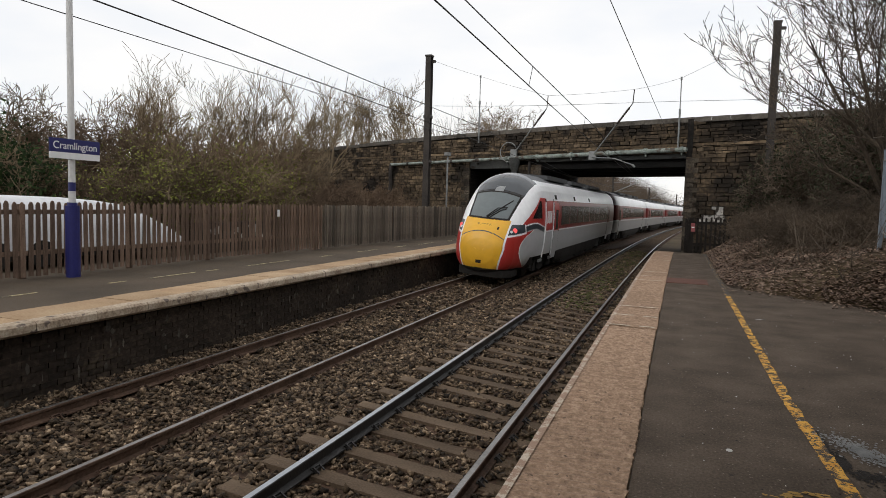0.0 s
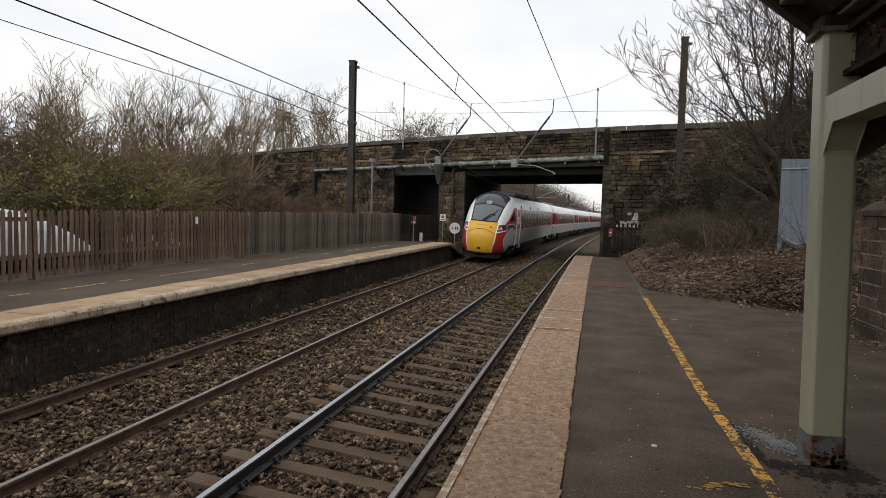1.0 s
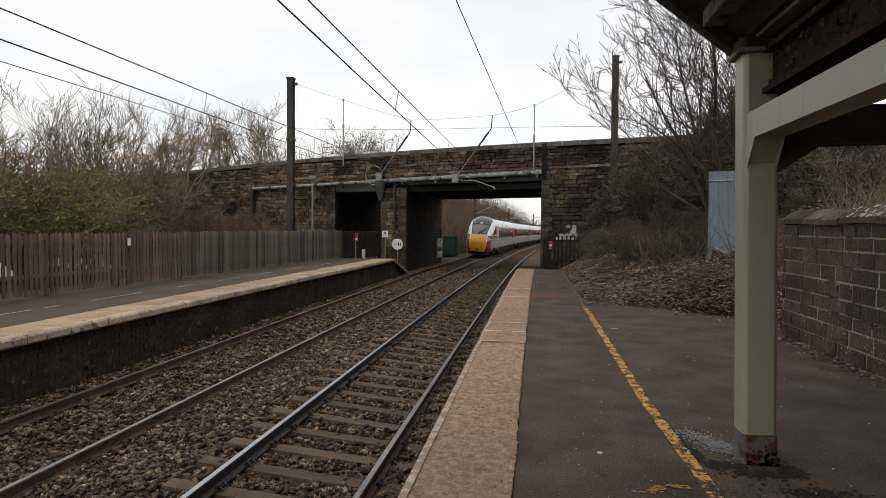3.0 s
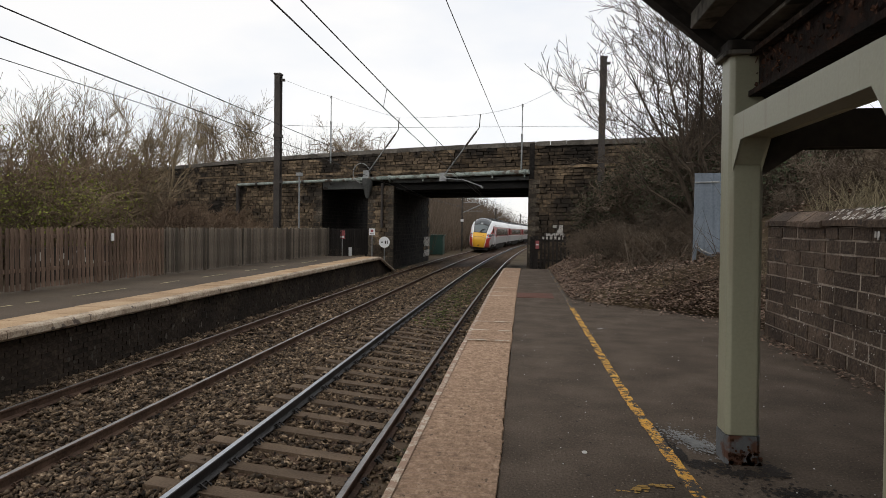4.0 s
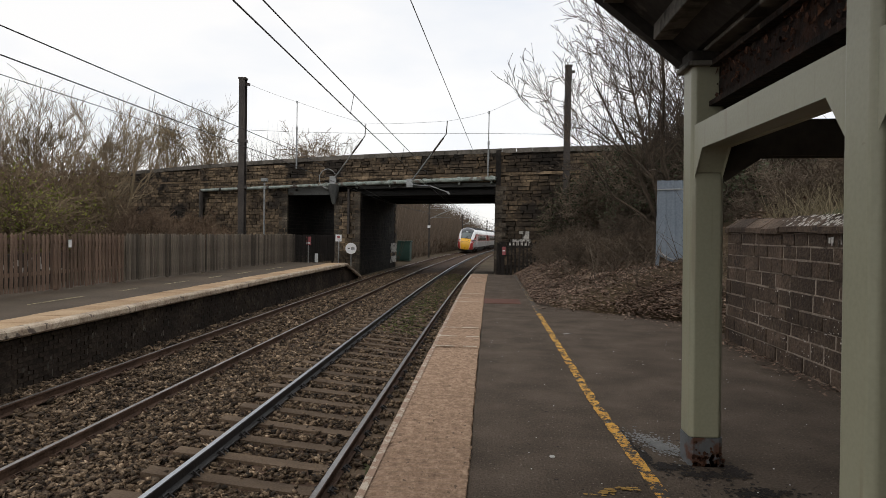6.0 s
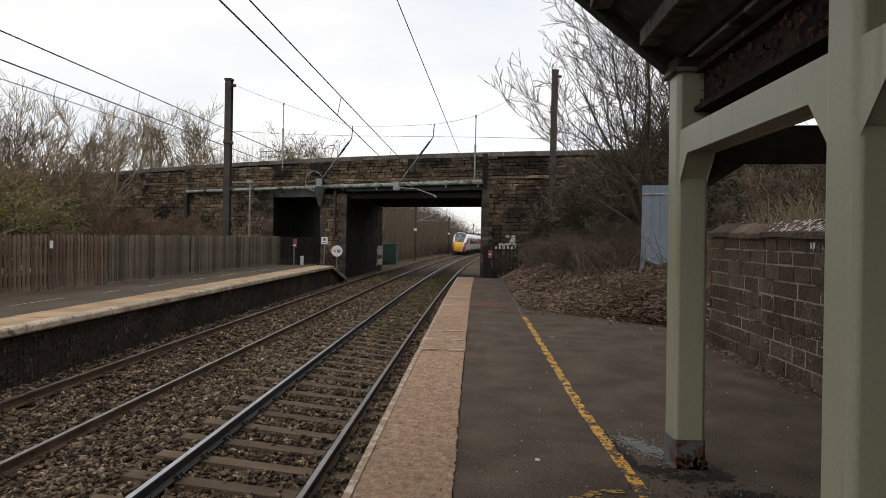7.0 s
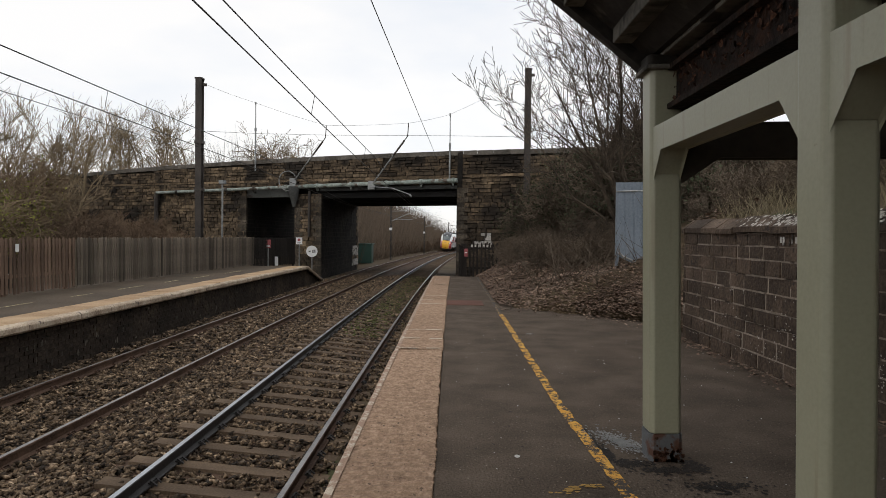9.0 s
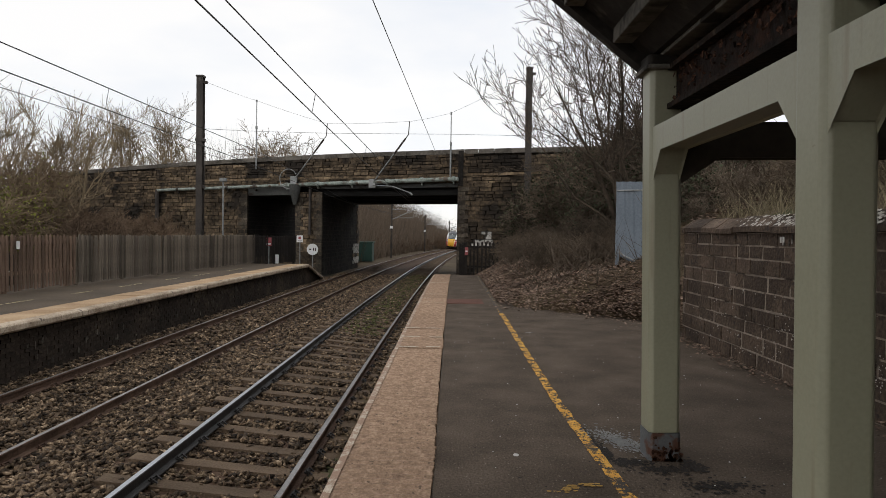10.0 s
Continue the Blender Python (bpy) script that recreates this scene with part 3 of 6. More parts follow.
def build_near_platform():
    plat = thing("platform", "dark asphalt station platform with a worn concrete edge", "platform", kind="structure")
    g = Geo()
    ys = [-16 + 2 * i for i in range(22)] + [28.0]
    top = []
    for y in ys:
        e = max(1.2, min(bank_edge(y) + 0.4, 4.5))
        top.append([(-0.12 + off(y), y, 0.0), (0.35, y, 0.004), (1.0, y, 0.0), (e, y, 0.0)])
    g.grid(top)
    part("asphalt", g, asphalt, plat, "dark patched asphalt")
    g = Geo()
    for y0, y1 in zip(ys, ys[1:]):
        g.box((-0.72, y0, -1.05), (-0.2, y1, -0.16), at=lambda x, y, z: (x + off(y), y, z))
    g.box((-0.7, 27.7, -1.05), (1.6, 28.0, -0.01))
    part("platform_wall", g, grime_wall, plat, "sooty brick platform wall")
    joints = [-16.0, -13.9, -11.7, -9.6, -7.5, -5.4, -3.2, -1.0, 1.1, 3.3, 5.45, 7.6, 9.95, 10.9, 11.9, 14.2, 16.4, 17.5, 18.6, 20.8, 23.0, 25.4, 27.95]
    rng = random.Random(2)
    for y0, y1 in zip(joints, joints[1:]):
        n = max(2, int((y1 - y0) / 0.045))
        g = Geo()
        rows = []
        dz, dx = rng.uniform(-0.006, 0.006), rng.uniform(-0.008, 0.008)
        for i in range(n + 1):
            y = y0 + 0.015 + (y1 - y0 - 0.03) * i / n
            o = off(y) + dx
            ridge = 0.013 if i % 2 else 0.0
            rag = rng.uniform(-0.012, 0.012)
            rows.append([(-0.875 + o, y, -0.17), (-0.885 + o, y, -0.03), (-0.865 + o + rag * 0.4, y, 0.006 + dz), (-0.80 + o, y, 0.016 + dz), (-0.76 + o, y, 0.014 + ridge + dz), (-0.13 + o + rag, y, 0.013 + ridge + dz), (-0.125 + o + rag, y, -0.05)])
        g.grid(rows)
        for r in (rows[0], rows[-1]):
            g.face(r)
        part("coping_slab", g, slab_mat, plat)
    g = Geo()
    g.grid([[(-0.858 + off(y), y, 0.0195), (-0.80 + off(y), y, 0.0225)] for y in [0 + 0.5 * i for i in range(56)]])
    part("edge_line", g, edge_white, plat, "worn pale line along the platform edge")
    for y, x0, x1 in ((9.95, -0.80, -0.50), (9.97, -0.38, -0.16), (10.92, -0.82, -0.52), (10.9, -0.36, -0.15), (11.92, -0.84, -0.16), (16.42, -0.82, -0.2), (17.45, -0.8, -0.5), (18.65, -0.82, -0.16), (23.0, -0.8, -0.2), (25.4, -0.7, -0.2)):
        g = Geo()
        g.face([(x0 + off(y), y + 0.02, 0.0335), (x1 + off(y), y + 0.02, 0.0335), (x1 + off(y), y + 0.075, 0.0335), (x0 + off(y), y + 0.075, 0.0335)])
        part("cross_mark", g, mark_white, plat, "pale worn mark across the slab")
    # yellow line along the walkway
    g = Geo()
    rows = []
    for i in range(520):
        y = 1.0 + i * (26.5 / 519)
        x = 1.14 if y > 7 else 1.14 + 0.033 * (7 - y)
        wl = 0.050 + 0.018 * noise.noise((0, y * 4, 0)) + 0.014 * noise.noise((3, y * 15, 0))
        wr = 0.050 + 0.018 * noise.noise((7, y * 4, 0)) + 0.014 * noise.noise((9, y * 15, 0))
        rows.append([(x - wl, y, 0.007), (x + wr, y, 0.007)])
    cut = 268
    g.grid(rows[:cut + 1])
    part("walkway_line", g, yellow_line, plat, "worn yellow paint line")
    g = Geo()
    g.grid(rows[cut:])
    part("walkway_line", g, yellow_ghost, plat, "almost vanished yellow paint line")
    g = Geo()
    rng = random.Random(19)
    for i in range(34):
        t = rng.gauss(0, 0.5)
        x, y, r = 0.90 + 0.24 * t, 4.68 + 0.12 * t + rng.gauss(0, 0.03), rng.uniform(0.006, 0.024)
        g.face([(x + 1.6 * r * math.cos(a) * rng.uniform(0.5, 1.2), y + r * math.sin(a) * rng.uniform(0.5, 1.2), 0.0065 + 0.0001 * i) for a in [0.7 * j for j in range(9)]])
    part("paint_fleck", g, old_yellow, plat, "old yellow paint fragments")
    g = Geo()
    g.box((-0.2, 16.45, -0.02), (0.84, 17.6, 0.012))
    bevel(part("access_cover", g, hatch_mat, plat, "rust-red access cover"), 0.004)
    g = Geo()
    g.face([(1.36, 11.75, 0.006), (1.52, 11.73, 0.006), (1.53, 11.82, 0.006), (1.37, 11.84, 0.006)])
    part("paint_mark", g, white_paint, plat, "small white paint mark")
    g = Geo()
    rng = random.Random(9)
    for i in range(1000):
        a, q = rng.uniform(0, 2 * math.pi), abs(rng.gauss(0, 0.5))
        x, y, r = 1.47 + 0.2 * q * math.cos(a) - 0.17 * q * math.sin(a), 5.70 + 0.42 * q * math.sin(a), rng.uniform(0.004, 0.014)
        if x < 1.58 or y > 5.55:
            g.face([(x + r * math.cos(b) * rng.uniform(0.5, 1.3), y + 1.4 * r * math.sin(b) * rng.uniform(0.5, 1.3), 0.0055 + 0.00001 * i) for b in [1.05 * k for k in range(6)]])
    part("cement_spill", g, stain_mat, plat, "pale cement spill round the column foot")
    g = Geo()
    for cxx, cyy, rx, ry in ((1.66, 5.06, 0.20, 0.07), (1.42, 5.20, 0.13, 0.08), (1.28, 5.42, 0.03, 0.16), (1.23, 5.75, 0.02, 0.24), (1.88, 5.15, 0.08, 0.12), (1.95, 4.75, 0.25, 0.1)):
        for i in range(190):
            x, y, r = rng.gauss(cxx, 0.55 * rx), rng.gauss(cyy, 0.55 * ry), rng.uniform(0.006, 0.024)
            g.face([(x + r * math.cos(a) * rng.uniform(0.5, 1.2), y + r * math.sin(a) * rng.uniform(0.5, 1.2), 0.0046 + 0.000002 * i) for a in [1.05 * k for k in range(6)]])
    part("damp_patch", g, wet_patch, plat, "dark damp patches and cracks round the column foot")
    g = Geo()
    for i in range(420):
        x, y, r = rng.uniform(0.1, 4.0), rng.uniform(2.6, 13), rng.uniform(0.004, 0.013)
        g.face([(x + r * math.cos(a) * rng.uniform(.5, 1.3), y + r * math.sin(a) * rng.uniform(.5, 1.3), 0.0042 + 0.000002 * i) for a in [1.05 * j for j in range(6)]])
    part("tar_spot", g, wet_patch, plat, "small dark spots trodden into the asphalt")
    g = Geo()
    for i in range(130):
        x, y, r = rng.uniform(0.0, 4.2), rng.uniform(3.0, 13), rng.uniform(0.003, 0.008)
        g.prism([(x + r * math.cos(a) * rng.uniform(.6, 1.2), y + r * math.sin(a)) for a in [1.05 * i for i in range(6)]], 0.004, 0.008)
    r = 0.022
    g.prism([(0.532 + r * math.cos(a), 5.31 + 1.2 * r * math.sin(a)) for a in [0.7 * i for i in range(9)]], 0.004, 0.010)
    tagged(part("litter_specks", g, litter_white), "small pale gum spots and litter on the asphalt", "litter", kind="stuff")
    return plat


def build_far_platform():
    plat = thing("platform", "opposite station platform with a sandy concrete edge and dark wall", "platform", kind="structure")
    zf = 0.12
    ys = [-14 + 1.0 * i for i in range(48)]
    end = 32.6

    def zz(y):
        return zf - 0.86 * max(0, y - end) / 3.4

    ys = [y for y in ys if y < end] + [end, end + 1.2, end + 2.4, end + 3.4]
    g = Geo()
    g.grid([[(-8.38 + off(y), y, zz(y)), (-9.2 + off(y), y, zz(y) + 0.005), (-12.6 + off(y), y, zz(y))] for y in reversed(ys)])
    part("asphalt", g, asphalt_far, plat, "grey asphalt")
    rng = random.Random(4)
    k = 0
    y = -13.0
    while y < end + 3.3:
        y2 = y + 0.9
        if y < end < y2:
            y2 = end
        for nm, xa, xb, mat, th in (("coping_slab", -8.38, -7.66, slab_far_mat, 0.016), ("edge_stone", -7.66, -7.42, nose_mat, 0.02)):
            g = Geo()
            d = rng.uniform(-0.006, 0.006)
            prof = [(xa, -0.1), (xa, th), (xb - 0.03, th + d), (xb, th - 0.03 + d), (xb + d, -0.10), (xb - 0.05, -0.14)] if nm == "edge_stone" else [(xa, -0.1), (xa, th + d), (xb, th + d), (xb, -0.1)]
            rows = [[(px + off(t), t, zz(t) + pz) for px, pz in prof] for t in (y + 0.007, y2 - 0.007)]
            g.grid(rows)
            for r in rows:
                g.face(r)
            part(nm, g, mat, plat)
        y = y2
    g = Geo()
    srng = random.Random(77)
    for i in range(150):
        y, z = srng.uniform(4, 30), srng.choice((-0.25, -0.5, -0.75)) + srng.gauss(0, 0.08)
        w, h = srng.uniform(0.01, 0.05), srng.uniform(0.02, 0.11)
        g.face([(-7.555 + 0.0001 * i + off(y), y + w * math.cos(a) * srng.uniform(0.4, 1.1), z + h * math.sin(a) * srng.uniform(0.4, 1.1)) for a in [0.9 * k for k in range(7)]])
    tagged(part("lime_stain", g, wall_stain, plat), "pale lime stains on the sooty wall", kind="stuff")
    # wall under the edge: brick courses with an over-sailing course
    g = Geo()
    for a, b in zip(ys, ys[1:]):
        z0 = min(zz(a), zz(b))
        g.box((-8.0, a, -1.1), (-7.64, b, zz(a) - 0.1), 0, at=lambda x, y, z: (x + off(y), y, z))
    part("platform_wall", g, grime_wall, plat, "sooty brick platform wall")
    bricks = 0
    g = Geo()
    g.box((-0.06, -0.112, 0), (0.0, 0.112, 0.075))
    brick_me = g.mesh("brick", grime_piece)
    g = Geo()
    course = 0.085
    for r in range(11):
        z = -0.98 + r * course
        y = -2 + (0.12 if r % 2 else 0)
        while y < end:
            w = 0.235
            pr = rng.uniform(-0.012, 0.012) + (0.05 if r == 10 else 0)
            if 7.2 < y < 13.2 and r > 0 and bricks < 290:
                bricks += 1
                link("brick", brick_me, plat, m=Matrix.Translation((-7.63 + off(y) + pr, y + w / 2, z)))
            elif y > 2:
                x = -7.63 + off(y) + pr
                x0 = x - 0.05
                g.face([(x, y + 0.006, z), (x, y + w - 0.006, z), (x, y + w - 0.006, z + course - 0.01), (x, y + 0.006, z + course - 0.01)])
                g.face([(x0, y + 0.006, z + course - 0.01), (x, y + 0.006, z + course - 0.01), (x, y + w - 0.006, z + course - 0.01), (x0, y + w - 0.006, z + course - 0.01)])
                g.face([(x0, y + 0.006, z), (x, y + 0.006, z), (x, y + 0.006, z + course - 0.01), (x0, y + 0.006, z + course - 0.01)])
            y += w + 0.01
    b = part("brick_face", g, grime_wall, plat)
    tagged(b, kind="stuff")
    # broken cream line
    g = Geo()
    for y0, y1, x in ((3, 7.6, -9.72), (9.0, 9.4, -9.7), (9.9, 11.2, -9.68), (11.5, 11.9, -9.66), (12.8, 14.6, -9.62), (16, 16.9, -9.55), (18.2, 19.6, -9.5), (21, 22, -9.45), (23, 24.5, -9.35), (26, 28, -9.25)):
        g.face([(x, y0, zf + 0.012), (x + 0.07, y0, zf + 0.012), (x + 0.09, y1, zf + 0.012), (x + 0.02, y1, zf + 0.012)])
    part("walkway_line", g, yellow_far, plat, "worn broken cream paint line")
    return plat


build_ground()
build_track(-3.17, -1.69, "nearer line: bright rails on concrete sleepers in brown ballast", rail_dark, (rail_head, rail_head_brown), (rail_dark, rail_side), 26)
build_track(-6.68, -5.2, "farther line: rusty-sided rails on buried sleepers in brown ballast", rail_side, (rail_head_dull, rail_head_dull), (rail_side, rail_side), 20)
build_ballast()
near_platform = build_near_platform()
far_platform = build_far_platform()


# ---- road bridge ----
def masonry(place, u0, u1, z0, z1, course, lengths, seed, skip=None, depth=0.12, proud=0.03, j=0.009, uneven=0.15):
    """Blocks of a coursed wall: yields one small prism at a time, as its eight corners."""
    rng = random.Random(seed)
    z, row = z0, 0
    while z < z1 - 0.05:
        h = min(course * rng.uniform(1 - uneven, 1 + uneven), z1 - z)
        u = u0 - rng.uniform(0, lengths[0])
        while u < u1:
            w = rng.uniform(*lengths)
            a, b = max(u, u0), min(u + w, u1)
            if b - a > 0.08 and not (skip and skip((a + b) / 2, z + h / 2)):
                p = rng.uniform(0, proud)
                yield [place(uu, dd, zz) for dd in (depth, -p) for uu, zz in ((a + j, z + j), (b - j, z + j), (b - j, z + h - j), (a + j, z + h - j))]
            u += w
        z += h
        row += 1


def block_geo(g, c, slot=0):
    k = len(g.v)
    mid = sum((Vector(p) for p in c[4:]), Vector()) / 4
    face = [Vector(p) + (mid - Vector(p)) * 0.05 for p in c[4:]]
    g.v += [tuple(p) for p in c[:4]] + [tuple(p) for p in face]
    for i in range(4):
        j = (i + 1) % 4
        g.f.append((k + i, k + j, k + 4 + j, k + 4 + i))
    g.f.append((k + 4, k + 5, k + 6, k + 7))
    g.s += [slot] * 5


def top_z(u):
    return 7.38 - 0.0007 * (u + 7) ** 2


def build_bridge():
    br = thing("road_bridge", "sandstone road bridge with two openings and a long parapet over the railway", "bridge", kind="structure")

    def solid(name, u0, u1, d0, d1, z0, z1, mat, label=""):
        g = Geo()
        g.box((u0, d0, z0), (u1, d1, z1), at=bridge_at)
        return part(name, g, mat, br, label)

    solid("abutment", -45, -17.2, 0.14, 14.0, -2.2, 5.0, mortar)
    solid("pier", -12.8, -10.5, 0.14, 14.0, -2.2, 4.7, mortar)
    solid("abutment", 0.0, 26, 0.14, 14.0, -2.2, 5.0, mortar)
    # shade of the recess is in the colour of deck and girders
    solid("deck", -17.3, 0.3, 0.75, 13.5, 4.62, 5.5, deck_dark, "deck underside, shade put into its near-black colour")
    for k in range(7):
        solid("girder", -10.7, 0.2, 0.5 + 2.05 * k, 0.85 + 2.05 * k, 4.4, 4.75, deck_dark, "main girder, shade put into its near-black colour")
    solid("girder", -10.7, 0.2, 0.1, 0.4, 4.90, 5.15, girder_grey, "weathered edge girder")
    solid("girder", -17.3, -12.7, 0.1, 0.4, 4.5, 5.2, girder_grey, "weathered edge girder")
    g = Geo()
    us = [-45 + 71 * i / 40 for i in range(41)]
    for d0, d1 in ((0.16, 0.42), (13.4, 13.8)):
        for a, b in zip(us, us[1:]):
            k = len(g.v)
            for u in (a, b):
                for d, z in ((d0, 5.0), (d1, 5.0), (d1, top_z(u) - 0.2), (d0, top_z(u) - 0.2)):
                    g.v.append(tuple(bridge_at(u, d, z)))
            g.f += [(k, k + 4, k + 7, k + 3), (k + 1, k + 2, k + 6, k + 5), (k + 3, k + 7, k + 6, k + 2), (k, k + 1, k + 5, k + 4)]
            g.s += [0] * 4
    part("parapet_core", g, mortar, br)
    solid("roadway", -45, 26, 0.4, 13.5, 5.5, 5.62, asphalt_far, "asphalt roadway")
    # coping stones along the parapet
    g = Geo()
    u = -44.0
    rng = random.Random(8)
    while u < 20:
        w = rng.uniform(0.9, 1.3)
        z = top_z(u + w / 2)
        d = rng.uniform(-0.01, 0.01)
        g.box((u + 0.01, -0.06 + d, z - 0.30), (u + w - 0.01, 0.55, z), at=bridge_at)
        u += w
    part("coping", g, coping_stone, br, "grey weathered coping stones")
    g = Geo()
    u = -44.0
    while u < 12:
        w = rng.uniform(0.9, 1.4)
        zc = 5.62
        g.box((u + 0.01, -0.02, zc), (u + w - 0.01, 0.3, zc + 0.16), at=bridge_at)
        u += w
    part("string_course", g, tan_course, br, "projecting tan sandstone string course")
    # masonry, the nearest blocks as pieces of their own
    rest = Geo()
    singles = 0
    shared = []
    dark = Geo()
    walls = [
        (-44, 9, 5.8, 7.1, 0.21, (0.35, 0.95), lambda u, z: z > top_z(u) - 0.36),
        (-44, -17.2, -1.65, 5.6, 0.24, (0.35, 0.9), None),
        (-17.2, 0.0, 5.2, 5.62, 0.22, (0.5, 1.0), None),
        (-12.8, -10.5, -1.65, 4.7, 0.29, (0.4, 0.8), None),
        (0.0, 9.5, -1.65, 5.6, 0.25, (0.35, 0.85), None),
    ]
    rng = random.Random(12)
    for i, (u0, u1, z0, z1, ch, ln, sk) in enumerate(walls):
        for c in masonry(bridge_at, u0, u1, z0, z1, ch, ln, 20 + i, sk, 0.12, 0.055, 0.012, 0.35):
            c = c[:4] + [Vector(q) + Vector((rng.uniform(-0.025, 0.025), rng.uniform(-0.03, 0.03), rng.uniform(-0.02, 0.02))) for q in c[4:]]
            uu = (Vector(c[4]) - bridge_at(0, 0, 0)).dot(BU) / NEARER
            zc = PIVOT.z + ((c[4][2] + c[6][2]) / 2 - PIVOT.z) / NEARER
            if i == 4 and uu < 2.1 and 1.0 < zc < 2.5 and rng.random() < (0.6 - 0.2 * abs(zc - 1.7)) and uu > 0.25 and uu - 0.3 > 0.5 * (2.7 - zc) * 0.6:
                g = Geo()
                block_geo(g, [Vector(p) for p in c])
                part("painted_block", g, white_paint, br, "white-painted stone block")
            elif i in (0, 4) and -9 < uu < 4.2 and singles < 280 and (i == 4 or uu > -6):
                g = Geo()
                block_geo(g, c)
                part("stone_block", g, stone_piece, br)
                singles += 1
            else:
                block_geo(rest, c)
    ob = part("masonry", rest, stone, br)
    tagged(ob, "coursed brown sandstone blocks", kind="stuff")
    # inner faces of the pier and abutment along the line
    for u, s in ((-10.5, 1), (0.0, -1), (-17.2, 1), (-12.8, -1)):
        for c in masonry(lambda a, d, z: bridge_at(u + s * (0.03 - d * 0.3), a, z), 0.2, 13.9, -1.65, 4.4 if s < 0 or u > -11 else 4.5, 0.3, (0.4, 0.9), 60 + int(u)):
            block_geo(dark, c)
    # darker copy of the stone: shade under the deck is in its colour
    tagged(part("inner_masonry", dark, stone_dark, br), "blocks inside the openings, shade put into their dark colour", kind="stuff")
    # lighter quoins at the back end of the pier, with daubed paint
    rng = random.Random(3)
    for k in range(18):
        z = -1.3 + 0.3 * k
        g = Geo()
        w = (0.7 if k % 2 else 1.0) if not 0 < k < 7 else 2.5 + 0.3 * (k % 2)
        g.box((-10.5, 14.05 - w, z + 0.01), (-10.42, 14.05, z + 0.29), at=bridge_at)
        part("quoin", g, white_paint if 0 < k < 7 and k != 3 else stone, br)
    # pilaster and quoins beside the opening
    g = Geo()
    g.box((0.0, -0.08, 4.95), (0.36, 0.3, 7.24), at=bridge_at)
    part("pilaster", g, stone_dark, br, "dark stone pilaster")
    for k in range(22):
        z = -1.7 + 0.3 * k
        for u0, s, w in ((-17.2, -1, 0.55), (0.0, 1, 0.5), (-12.8, 1, 0.45), (-10.5, -1, 0.45)):
            if z > 4.3 and u0 < -1 or z > 5.2:
                continue
            ww = w * (1.5 if k % 2 else 1.0)
            g = Geo()
            a, b = (u0, u0 + s * ww) if s > 0 else (u0 + s * ww, u0)
            g.box((a, -0.06, z + 0.012), (b, 0.2, z + 0.29), at=bridge_at)
            part("quoin", g, quoin_stone, br)
    # bracket post on the pier
    g = Geo()
    g.tube([bridge_at(-11.5, -0.12, 1.6), bridge_at(-11.5, -0.12, 4.9)], 0.09, 8)
    part("downpipe", g, steel_dark, br, "dark downpipe on the pier")
    return br


def build_pipe():
    p = thing("service_pipe", "pale green service pipe along the bridge face", "pipe")
    g = Geo()
    g.tube([bridge_at(-26.2, -0.28, 4.98), bridge_at(-13.5, -0.28, 5.2)], 0.10, 10)
    part("pipe_run", g, pipe_mat, p)
    g = Geo()
    g.tube([bridge_at(-13.5, -0.28, 5.2), bridge_at(0.0, -0.28, 5.4)], 0.125, 10)
    part("pipe_run", g, pipe_mat, p)
    for u in (-24, -21.5, -19, -16.4, -13.5, -10.8, -8, -5.2, -2.6, -0.3):
        g = Geo()
        z = 5.0 + 0.0155 * (u + 26.2)
        r = 0.165 if u > -14 else 0.135
        g.tube([bridge_at(u - 0.1, -0.28, z), bridge_at(u + 0.1, -0.28, z)], r, 10)
        g.box((u - 0.05, -0.3, z - 0.32), (u + 0.05, 0.1, z - 0.2), at=bridge_at)
        part("pipe_collar", g, pipe_mat if u > -14 else steel_dark, p)
    g = Geo()
    g.tube([bridge_at(-26.2, -0.28, 5.0), bridge_at(-26.2, -0.28, -0.5)], 0.14, 8)
    part("drop_pipe", g, steel_dark, p, "dark vertical pipe")


build_bridge()
build_pipe()


# ---- canopy on the near platform ----
def lean_in(ob):
    """The old frames stand a degree out of plumb, towards the track."""
    ob.matrix_basis = Matrix.Translation((1.58, 0, 0)) @ pose(0, 0, 0, 0, -1.0, 0) @ Matrix.Translation((-1.605, 0, 0))


